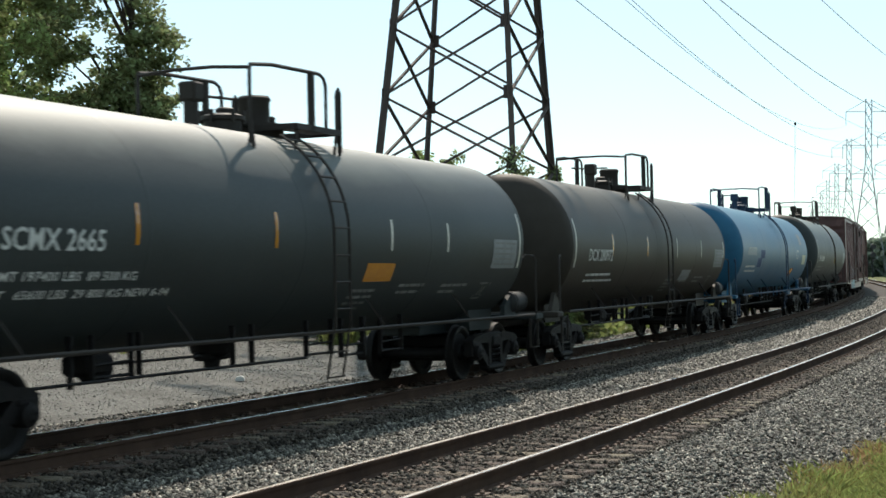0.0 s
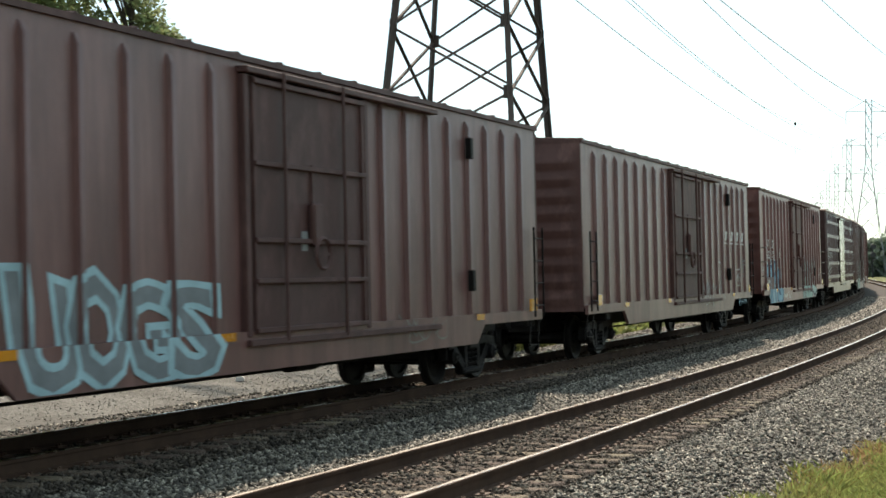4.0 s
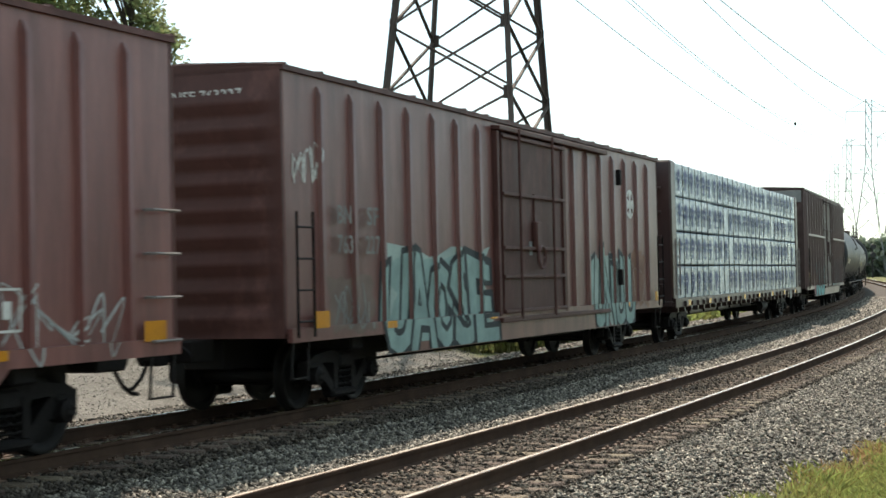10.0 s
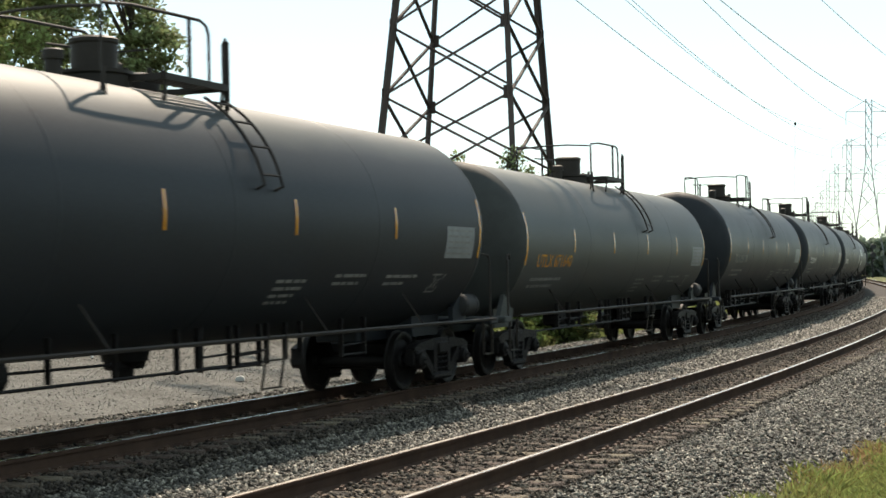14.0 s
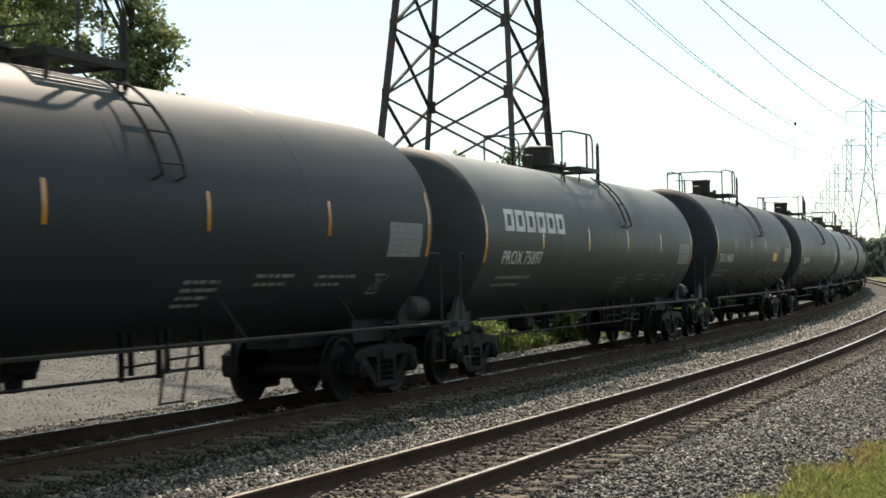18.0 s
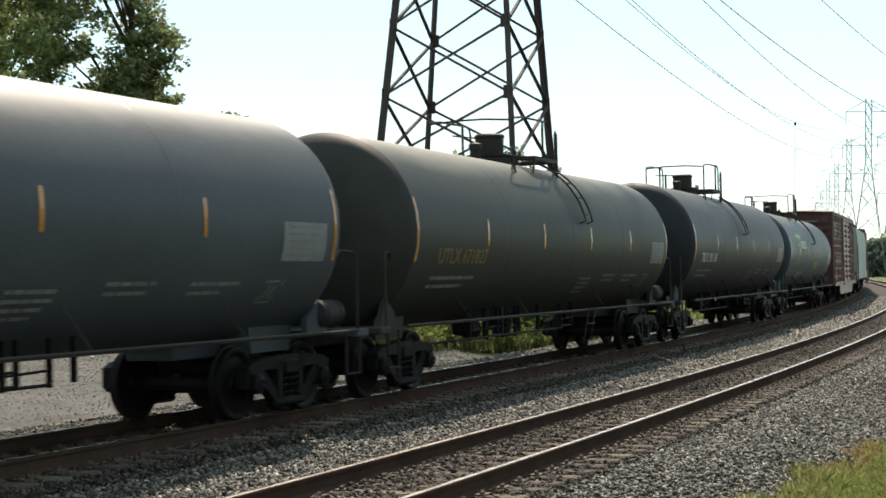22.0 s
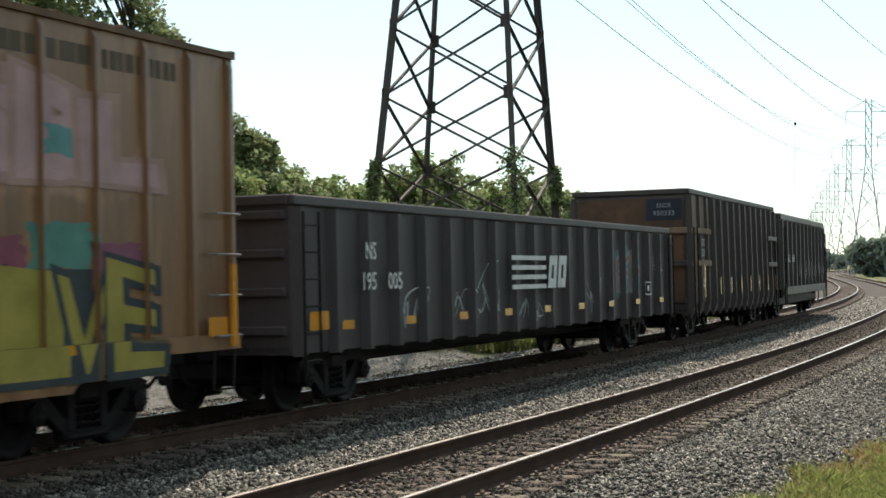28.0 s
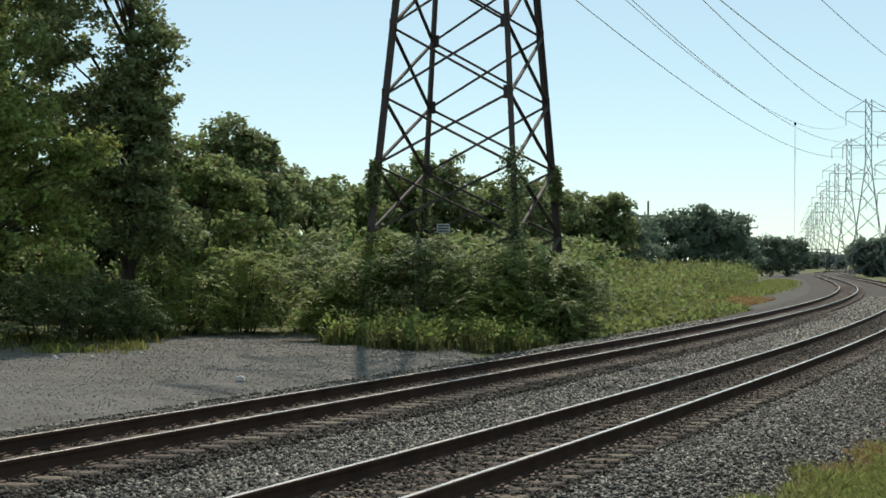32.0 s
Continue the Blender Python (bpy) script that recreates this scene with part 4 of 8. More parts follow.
def tank_paint(name, col, sunlit_dust=(0.22, 0.205, 0.17), rough=0.5, amt=0.9, spec=0.16, edge=(3.82, 4.28)):
    """Dark paint, streaked; settled dust and sunlight on the shell's top share one pale painted tone; the heads have
    little of it.
    """
    sunlit_dust = (sunlit_dust[0] * 0.93, sunlit_dust[1], sunlit_dust[2])
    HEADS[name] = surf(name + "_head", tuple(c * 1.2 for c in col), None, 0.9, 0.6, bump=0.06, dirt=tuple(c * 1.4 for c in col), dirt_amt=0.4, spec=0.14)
    return surf(name, col, tuple(c * 1.3 for c in col), 0.7, rough, bump=0.04, grain=25, dirt=tuple(c * 0.4 + d * 0.14 for c, d in zip(col, sunlit_dust)), dirt_scale=0.6, dirt_amt=0.3, spec=spec, stretch=(0.5, 1, 1),
                low=(sunlit_dust, *edge, amt * 0.8))


def build_tanks():
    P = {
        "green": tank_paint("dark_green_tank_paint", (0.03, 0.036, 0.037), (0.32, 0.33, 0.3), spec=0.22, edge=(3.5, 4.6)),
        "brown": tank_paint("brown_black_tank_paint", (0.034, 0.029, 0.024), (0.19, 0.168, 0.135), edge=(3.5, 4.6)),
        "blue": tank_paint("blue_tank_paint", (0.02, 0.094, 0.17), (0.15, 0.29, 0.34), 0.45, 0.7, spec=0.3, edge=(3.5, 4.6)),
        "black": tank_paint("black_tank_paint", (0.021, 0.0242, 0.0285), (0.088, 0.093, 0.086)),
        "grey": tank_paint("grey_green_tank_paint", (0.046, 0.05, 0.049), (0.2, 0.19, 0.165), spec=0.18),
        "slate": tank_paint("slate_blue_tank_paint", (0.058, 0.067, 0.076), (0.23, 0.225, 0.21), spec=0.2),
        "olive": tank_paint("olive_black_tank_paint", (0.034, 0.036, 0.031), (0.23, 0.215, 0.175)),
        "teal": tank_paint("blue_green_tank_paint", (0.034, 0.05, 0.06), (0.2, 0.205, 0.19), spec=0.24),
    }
    black = "black railway tank car, dusty and sunlit-pale on top, with reflective strips"

    def strips(h, colour):
        return [(-h + 0.02, colour)] + [(x * h, colour) for x in (-0.605, -0.215, 0.175, 0.565)] + [(h - 0.08, colour)]

    def marks(c, code, mat=None, x0=-6.85, x1=-4.65, z=-0.5, lines=(1.9, 1.5)):
        car, tm, half, zc = c[:4]
        write(car, code, x0, zc + z, 0.24, tm, mat, wide=x1 - x0)
        bars(car, x0 - 0.05, zc + z - 0.28, lines, tm, None, 0.06, 0.15)

    def notices(c, yellow=None):
        car, tm, half, zc = c[:4]
        pl = panel(car, "placard", half - 1.45, half - 0.3, zc - 0.48, zc + 0.02, tm, M_PLATE, "grey printed placard")
        lines = Shape()
        for i in range(5):
            patch(lines, half - 1.38, half - 0.4 - 0.12 * (i % 2), zc - 0.42 + i * 0.09, zc - 0.39 + i * 0.09, tank_map(c[4], zc, 0.009), 1)
        part("small_print", lines.mesh("small_print", M_GREYLET, False), None, pl)
        fr = Shape()
        for a, b, e, d in ((0, 0.36, 0, 0.03), (0, 0.36, 0.31, 0.34), (0, 0.03, 0, 0.34), (0.33, 0.36, 0, 0.34), (0.1, 0.14, 0.08, 0.26), (0.22, 0.26, 0.08, 0.26)):
            patch(fr, half - 1.65 + a, half - 1.65 + b, zc - 1.08 + e, zc - 1.08 + d, tm, 1, 0.5)
        part("notice_frame", fr.mesh("notice_frame", M_GREYLET, False), None, car)
        bars(car, half - 5.0, zc - 0.78, (0.95, 0.8), tm, None, 0.05, 0.12)
        bars(car, half - 3.35, zc - 0.8, (1.1, 0.7), tm, None, 0.05, 0.12)
        bars(car, half - 6.6, zc - 0.85, (0.8, 0.8, 0.7, 0.6), tm, None, 0.05, 0.11)
        if yellow is not None:
            panel(car, "yellow_sign", yellow, yellow + 0.9, zc - 0.46, zc - 0.17, tm, M_YELLOW, "yellow warning sign")

    c = tank_car(-13.6, 2.93, P["green"], 1.39, 2.15, True, 0.5, seed=1, near_truck=-6.35, tapes=[(-4.0, 1), (-0.9, 1), (2.6, 0), (4.75, 0), (8.1, 0)], label="dark green railway tank car with white stencilled numbers and dusty, sunlit-pale top")
    z = c[3]
    write(c[0], "SCMX 2665", -6.25, z - 0.28, 0.22, c[1], M_WHITE, wide=1.7)
    write(c[0], "LD LMT 197400 LBS  89 500 KG", -6.6, z - 0.6, 0.1, c[1], M_WHITE, wide=2.75)
    write(c[0], "LT WT   65600 LBS  29 800 KG NEW 6-94", -6.6, z - 0.8, 0.1, c[1], M_WHITE, wide=3.5)
    notices(c)
    panel(c[0], "yellow_sign", 1.9, 2.85, z - 0.68, z - 0.4, c[1], M_YELLOW, "yellow warning sign")
    c = tank_car(5.99, 21.3, P["brown"], 1.395, 1.45, True, 0.0, seed=3, tapes=[(-7.5, 0), (-4.7, 1), (-1.6, 1), (1.5, 0), (4.4, 0), (7.4, 0)], label="brown-black railway tank car with faded yellow strips")
    z = c[3]
    write(c[0], "DCX 280972", -6.5, z - 0.33, 0.24, c[1], M_WHITE, wide=1.85)
    bars(c[0], -6.4, z - 0.66, (1.9, 2.2), c[1], M_WHITE, 0.05, 0.14)
    notices(c)
    panel(c[0], "notice", 2.4, 3.45, z - 0.85, z - 0.55, c[1], M_PLATE, "pale paper notice", 0.3)
    c = tank_car(24.1, 40.05, P["blue"], 1.45, 2.4, True, 0.77, seed=2, tapes=[], trim=surf("blue_black_trim", (0.02, 0.045, 0.09)), label="bright blue railway tank car, paint streaked with grime")
    z = c[3]
    write(c[0], "ACFX 18729", -7.0, z - 0.15, 0.24, c[1], M_WHITE, wide=1.75)
    bars(c[0], -7.1, z - 0.55, (1.9, 2.1), c[1], M_WHITE, 0.06, 0.15)
    for x0, x1, z0, z1 in ((-4.35, -3.45, -0.25, 0.02), (-4.9, -4.1, -0.55, -0.25)):
        panel(c[0], "paint_patch", x0, x1, z + z0, z + z1, c[1], surf_cache("darker_blue_patch", (0.012, 0.05, 0.16)), "darker blue touch-up paint")
    panel(c[0], "yellow_sign", 3.4, 4.3, z - 0.92, z - 0.6, c[1], M_YELLOW, "yellow warning sign", 0.5)
    panel(c[0], "notice", 6.4, 7.4, z - 0.45, z - 0.08, c[1], surf_cache("cream_notice", (0.6, 0.58, 0.42)), "cream paper notice")
    panel(c[0], "white_patch", 5.7, 6.5, z + 0.3, z + 0.75, c[1], M_PLATE, "scuffed white patch", 0.4)
    fr = Shape()
    for a, b, e, d in ((0, 0.46, 0, 0.03), (0, 0.46, 0.27, 0.3), (0, 0.03, 0, 0.3), (0.43, 0.46, 0, 0.3)):
        patch(fr, 4.8 + a, 4.8 + b, z - 0.22 + e, z - 0.22 + d, c[1], 1)
    part("notice_frame", fr.mesh("notice_frame", M_WHITE, False), None, c[0])
    c = tank_car(43.3, 58.35, P["green"], 1.545, 1.19, True, -0.45, seed=5, tapes=[(-7.4, 0)], label="dark green-black railway tank car with white lettering")
    marks(c, "SHPX 204289", M_WHITE, -6.5, -4.2, -0.4, (2.0, 2.2))
    notices(c, 0.95)
    spec = [
        (249.7, 265.3, "black", "TILX 290905", M_TAPE, 1.55, 1.0), (267.9, 283.05, "grey", "UTLX 671640", M_YELLOW, 1.43, 1.6), (286.3, 301.9, "black", "TILX 291100", M_GREYLET, 1.55, 0.7),
        (304.6, 320.42, "black", "TILX 291145", M_WHITE, 1.555, 0.1), (323.3, 338.8, "black", "TILX 290830", M_WHITE, 1.56, 0.88), (341.35, 356.9, "green", "PROX 75897", M_WHITE, 1.48, 1.5),
        (360.0, 374.55, "black", "TILX 194688", M_WHITE, 1.555, 0.5), (377.9, 393.5, "black", "TILX 291146", M_WHITE, 1.55, 0.95), (396.1, 411.45, "slate", "GATX 206561", M_WHITE, 1.49, 0.35),
        (414.1, 429.7, "olive", "UTLX 671827", surf_cache("dull_ochre_lettering", (0.25, 0.17, 0.06)), 1.49, 1.3), (432.65, 448.3, "black", "TILX 291136", M_WHITE, 1.56, 0.1),
        (450.8, 466.15, "teal", "GATX 32501", M_GREYLET, 1.5, 0.3)]
    words = {"black": black, "grey": "grey-green railway tank car with dull stencilled marks", "green": "dark green railway tank car with a large pale name",
             "slate": "slate-blue railway tank car with white lettering", "olive": "olive-black railway tank car, dusty, with ochre lettering",
             "teal": "blue-green railway tank car with pale green and white lettering"}
    for i, (a, b, col, code, mat, r, px) in enumerate(spec):
        h = (b - a) / 2
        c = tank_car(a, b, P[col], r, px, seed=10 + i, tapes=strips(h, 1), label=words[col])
        marks(c, code, mat)
        notices(c, 3.05 if code.endswith("194688") else None)
        car, tm, half, zc = c[:4]
        if col == "green":
            # the owner's name as plain blocks
            for k in range(6):
                ring_block(car, -6.8 + k * 0.6, -6.8 + 0.5 + k * 0.6, zc + 0.08, zc + 0.47, tm, M_WHITE, "plain pale block of a painted name")
        if col == "teal":
            lime = surf_cache("pale_green_paint", (0.30, 0.5, 0.28))
            for k in range(3):
                ring_block(car, -5.4 + k * 0.5, -4.95 + k * 0.5, zc + 0.2, zc + 0.68, tm, lime, "plain pale green block of a painted name", 0.3, 0.34)
            for k in range(5):
                ring_block(car, -4.1 + k * 0.34, -3.8 + k * 0.34, zc + 0.12, zc + 0.42, tm, M_WHITE, "plain white block of a painted name", 0.0)
            for k in range(6):
                panel(car, "name_block", -3.5 + k * 0.18, -3.36 + k * 0.18, zc - 0.12, zc + 0.04, tm, M_GREYLET, "small grey block of a painted name")
            scrawl(car, -4.15, -2.6, zc - 1.05, zc - 0.62, tm, M_WHITE, 7, 3, 0.025)
            panel(car, "yellow_sign", 0.9, 2.0, zc - 0.72, zc - 0.4, tm, surf_cache("dull_gold_sign", (0.3, 0.24, 0.06)), "dull gold sign")


build_tanks()
# ---- boxcars ----
def post_shape(z0, z1, deep=0.10, wide=0.05):
    """Outside post of hat section with a tapered top; its back lies at y = 0."""
    s = Shape()
    a, b = wide, wide * 0.75
    v = []
    for z, d in ((z0, deep), (z1 - 0.12, deep), (z1, 0.01)):
        v += [(-a, 0, z), (-b, -d, z), (b, -d, z), (a, 0, z)]
    f = [(0, 1, 5, 4), (1, 2, 6, 5), (2, 3, 7, 6), (4, 5, 9, 8), (5, 6, 10, 9), (6, 7, 11, 10), (0, 3, 2, 1), (8, 9, 10, 11), (3, 0, 4, 7), (7, 4, 8, 11)]
    return s.add(v, f)


def end_shape(w, z0, z1, n=9):
    """End wall with long horizontal corrugations, outer face towards +x, inner face at x = 0."""
    s = Shape()
    prof = [(0.0, z0), (0.05, z0)]
    step = (z1 - z0 - 0.35) / n
    for i in range(n):
        z = z0 + 0.12 + i * step
        prof += [(0.05, z), (0.13, z + step * 0.3), (0.13, z + step * 0.5), (0.05, z + step * 0.8)]
    prof += [(0.05, z1), (0.0, z1)]
    k = len(prof)
    v = []
    for y, fl in ((-w, 0), (-w + 0.16, 0), (-w + 0.3, 1), (w - 0.3, 1), (w - 0.16, 0), (w, 0)):
        v += [(x if fl or x < 0.06 else 0.05, y, z) for x, z in prof]
    f = [(j * k + i, j * k + i + 1, (j + 1) * k + i + 1, (j + 1) * k + i) for j in range(5) for i in range(k - 1)]
    f += [tuple(range(k - 1, -1, -1)), tuple(5 * k + i for i in range(k))]
    return s.add(v, f)


def roof_shape(half, w, z, bumps):
    """Shallow ridged roof with overhang and cross ribs."""
    s = Shape()
    prof = [(-w - 0.06, z - 0.07), (-w - 0.06, z), (-w * 0.5, z + 0.06), (0, z + 0.08), (w * 0.5, z + 0.06), (w + 0.06, z), (w + 0.06, z - 0.07)]
    k = len(prof)
    v = [(x, y, q) for x in (-half - 0.05, half + 0.05) for y, q in prof]
    s.add(v, [(i, i + 1, i + k + 1, i + k) for i in range(k - 1)] + [tuple(range(k - 1, -1, -1)), tuple(range(k, 2 * k)), (k - 1, 0, k, 2 * k - 1)])
    n = int(half * 2 / 1.05)
    for i in range(n + 1):
        x = -half + 2 * half * i / n
        h = 0.055 if bumps else 0.03
        u = 0.24 if bumps else 0.06
        rib = [(x - u, 0), (x - u * 0.5, h), (x + u * 0.5, h), (x + u, 0)]
        for side in (-1, 1):
            v = []
            for y, q in ((side * (w + 0.065), z - 0.005), (0, z + 0.079)):
                v += [(a, y, q + d) for a, d in rib]
            f = [(0, 1, 5, 4), (1, 2, 6, 5), (2, 3, 7, 6), (0, 3, 2, 1), (4, 5, 6, 7)]
            s.add(v, f)
    return s


def plug_door_shape(w, z0, z1):
    """Plug door with frame ribs and locking rods; outer face towards -y, back at y = 0."""
    s = Shape().box(-w / 2, w / 2, -0.05, 0.02, z0, z1, 0.01)
    h = z1 - z0
    s.box(-0.03, 0.03, -0.085, -0.04, z0 + h * 0.36, z1 - h * 0.32, 0.01)
    s.box(-w / 2, -w / 2 + 0.07, -0.09, -0.04, z0, z1, 0.01)
    s.box(w / 2 - 0.07, w / 2, -0.09, -0.04, z0, z1, 0.01)
    return s


def slat_door_shape(w, z0, z1, n):
    """Sliding door pressed into horizontal ribs."""
    s = Shape().box(-w / 2, w / 2, -0.03, 0.02, z0, z1, 0.005)
    st = (z1 - z0) / n
    for i in range(n):
        z = z0 + (i + 0.5) * st
        prof = [(-0.03, z - st * 0.36), (-0.1, z - st * 0.2), (-0.1, z + st * 0.16), (-0.03, z + st * 0.26)]
        v = [(x, y, q) for x, d in ((-w / 2 + 0.1, 0), (w / 2 - 0.1, 0)) for y, q in prof]
        s.add(v, [(4, 5, 1, 0), (5, 6, 2, 1), (6, 7, 3, 2), (0, 1, 2, 3), (7, 6, 5, 4)])
    for x in (-w / 2, w / 2 - 0.07):
        s.box(x, x + 0.07, -0.11, 0.0, z0, z1, 0.01)
    for z in (z0, z0 + (z1 - z0) * 0.33, z0 + (z1 - z0) * 0.66, z1 - 0.06):
        s.box(-w / 2, w / 2, -0.11, 0.0, z, z + 0.06, 0.01)
    return s


def boxcar(near, far, paint, label, zs=1.02, ze=4.45, door=(0.15, 3.1), style="rib", left=8, right=8, roof=None, belt=False, panels=False, sill_drop=0.36,
           door_mat=None, ladders="ladder", end_mat=None, bumps=False, deep=0.065, posts=None, upright=False):
    half, mid = (far - near) / 2, (far + near) / 2
    car = tagged(new("boxcar"), label, "boxcar", "freight train")
    w = 1.44
    body = Shape().box(-half, half, -w, w, zs + 0.05, ze, 0.02)
    part("body", body, paint, car)
    # roof and ends take the darker tone: shade between cars put into colour
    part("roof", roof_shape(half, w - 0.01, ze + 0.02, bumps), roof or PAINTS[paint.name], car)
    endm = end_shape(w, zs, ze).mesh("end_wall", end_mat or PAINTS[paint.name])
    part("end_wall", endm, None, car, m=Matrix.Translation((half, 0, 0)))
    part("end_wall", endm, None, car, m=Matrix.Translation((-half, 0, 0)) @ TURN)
    postm = post_shape(zs + 0.08, ze - (0.05 if style != "rib" else 0.16), deep).mesh("side_post", paint)
    d0, dw = door
    xs = [-half + 0.12 + (d0 - dw / 2 - 0.2 + half - 0.12) * (i + 0.9) / (left + 0.6) for i in range(left)]
    xs += [d0 + dw / 2 + 0.2 + (half - 0.12 - d0 - dw / 2 - 0.2) * (i + 0.7) / (right + 0.6) for i in range(right)]
    xs = list(posts) if posts else xs
    if style != "rib":
        xs += [-half + 0.08, half - 0.08]
    SIDES[car.name] = (w, deep, 0.04, xs, zs + 0.12, zs - sill_drop + 0.015)
    for x in xs:
        part("side_post", postm, None, car, m=Matrix.Translation((x, -w, 0)))
        part("side_post", postm, None, car, m=Matrix.Translation((-x, w, 0)) @ TURN)
    if panels:
        allx = sorted([x for x in xs if x < d0] + [-half + 0.05, d0 - dw / 2 - 0.12]), sorted([x for x in xs if x > d0] + [d0 + dw / 2 + 0.12, half - 0.05])
        rib = Shape()
        for run in allx:
            for a, b in zip(run[:-1], run[1:]):
                if b - a < 0.3:
                    continue
                for z in np.linspace(zs + 0.42, ze - 0.45, panels):
                    k, d = (1.0, 0.065) if panels < 6 else (0.6, 0.032)
                    prof = [(-w, z - 0.11 * k), (-w - d, z - 0.085 * k), (-w - d, z + 0.03 * k), (-w, z + 0.1 * k)]
                    v = [(x, y, q) for x in (a + 0.09, b - 0.09) for y, q in prof]
                    rib.add(v, [(4, 5, 1, 0), (5, 6, 2, 1), (6, 7, 3, 2), (0, 1, 2, 3), (7, 6, 5, 4)])
        part("side_corrugation", rib, paint, car)
    if belt:
        bs = Shape()
        for a, b in ((-half + 0.05, d0 - dw / 2 - 0.15), (d0 + dw / 2 + 0.15, half - 0.05)):
            bs.box(a, b, -w - deep - 0.03, -w, zs + (ze - zs) * 0.53, zs + (ze - zs) * 0.53 + 0.09, 0.01)
        part("side_belt", bs, paint, car)
    # sill along the bottom, deeper amid the car
    for sg in (-1, 1):
        out = [(-half, zs + 0.12), (-half, zs - 0.06), (-half + 2.9, zs - 0.06), (-half + 3.25, zs - sill_drop), (half - 3.25, zs - sill_drop), (half - 2.9, zs - 0.06), (half, zs - 0.06), (half, zs + 0.12)]
        s = Shape().prism(out, sg * (w + 0.02), sg * (w + 0.085))
        part("side_sill", s, paint, car)
    # door, its rails and rods
    dz0, dz1 = zs + 0.10, ze - 0.22
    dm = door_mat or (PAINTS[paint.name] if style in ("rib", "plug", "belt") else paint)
    if style in ("slide", "double"):
        n = 14 if style == "slide" else 12
        if style == "double":
            meshd = slat_door_shape(dw / 2 - 0.02, dz0, dz1, n).mesh("door", dm)
            spots = (d0 - dw / 4, d0 + dw / 4)
        else:
            meshd = slat_door_shape(dw, dz0, dz1, n).mesh("door", dm)
            spots = (d0,)
    elif style == "smooth":
        s = Shape().box(-dw / 2, dw / 2, -0.06, 0.02, dz0, dz1, 0.015)
        for i in range(6):
            z = dz0 + (dz1 - dz0) * i / 6
            s.box(-dw / 2, dw / 2, -0.11, -0.05, z - 0.02, z + 0.045, 0.008)
        meshd, spots = s.mesh("door", dm), (d0,)
    else:
        meshd, spots = plug_door_shape(dw, dz0, dz1).mesh("door", dm), (d0,)
    ribm = Shape().box(-dw / 2, dw / 2, -0.12, -0.04, -0.03, 0.035, 0.01).mesh("door_rib", dm)
    for k, x in enumerate(spots):
        for sg in (-1, 1):
            door_ob = part("door", meshd, None, car, m=Matrix.Translation((x, -w - 0.03, 0)) if sg < 0 else Matrix.Translation((-x, w + 0.03, 0)) @ TURN)
            if style == "rib" or style == "plug" or style == "belt":
                for f in (0.006, 0.2, 0.36, 0.66, 0.98):
                    part("door_rib", ribm, None, door_ob, m=Matrix.Translation((0, 0, dz0 + (dz1 - dz0) * f)))
                for rx in (-dw * 0.27, dw * 0.27):
                    part("lock_rod", Shape().tube([(rx, -0.13, dz0 - 0.12), (rx, -0.13, dz1 + 0.1)], 0.027, 8), dm, door_ob)
                wh = Shape()
                wh.spin([(-0.16, 0.17), (-0.19, 0.2), (-0.16, 0.23), (-0.13, 0.2), (-0.16, 0.17)], 16, "y", (0.1, 0, dz0 + (dz1 - dz0) * 0.31))
                wh.bar((-0.08, -0.15, dz0 + (dz1 - dz0) * 0.31), (0.28, -0.15, dz0 + (dz1 - dz0) * 0.31), 0.03)
                wh.box(-0.12, 0.16, -0.16, -0.05, dz0 + (dz1 - dz0) * 0.34, dz0 + (dz1 - dz0) * 0.52, 0.03)
                part("door_handle", wh, dm, door_ob)
                part("paper_notice", Shape().box(-0.30, -0.14, -0.062, -0.05, dz0 + 1.0, dz0 + 1.25), M_PLATE, door_ob, "small paper notice")
            else:
                hd = Shape().box(-dw * 0.2 if style == "slide" else -0.3, 0.0, -0.16, -0.09, dz0 + 1.0, dz0 + 1.07, 0.01)
                part("door_handle", hd, dm, door_ob)
    # dark strips stand for the shaded gap at each side of the door
    gap = Shape()
    for x in (d0 - dw / 2 - 0.03, d0 + dw / 2 + 0.03):
        gap.box(x - 0.035, x + 0.035, -w - 0.035, -w, dz0, dz1)
    part("door_seal", gap, M_GEAR, car, "dark strip in place of the shaded gap beside the door")
    reach = min(dw * (1.0 if style in ("slide", "smooth") else 1.9), half * 1.5)
    for z in (dz1 + 0.02, dz0 - 0.16):
        part("door_track", Shape().box(d0 - dw / 2 - 0.2, d0 - dw / 2 - 0.2 + reach, -w - 0.16, -w, z, z + 0.08, 0.01), dm, car)
    for x in (d0 - dw / 2 - 0.12, d0 + dw / 2 + 0.12):
        part("door_jamb", Shape().box(x - 0.06, x + 0.06, -w - 0.1, -w, dz0 - 0.05, dz1 + 0.01, 0.01), dm, car)
    # ladders at the corners
    ly = -w - 0.14
    if ladders == "ladder":
        part("ladder", ladder(half - 0.52, half - 0.06, ly, zs, zs + 1.6, 4), M_GEAR, car)
        part("ladder", ladder(-half + 0.06, -half + 0.52, ly, zs, zs + 1.6, 4), M_GEAR, car)
    else:
        iron = Shape().tube([(-0.25, 0.13, 0), (-0.25, 0, 0), (0.25, 0, 0), (0.25, 0.13, 0)], 0.016, 5).mesh("grab_iron", surf_cache("worn_pale_steel", (0.24, 0.21, 0.2)))
        for i in range(4):
            for x in (-half + 0.32, half - 0.32):
                part("grab_iron", iron, None, car, m=Matrix.Translation((x, ly, zs + 0.1 + 0.47 * i)))
    if style == "rib":
        stop = Shape().box(-0.06, 0.06, -0.1, 0.0, 0, 0.34, 0.01).mesh("door_stop", M_GEAR)
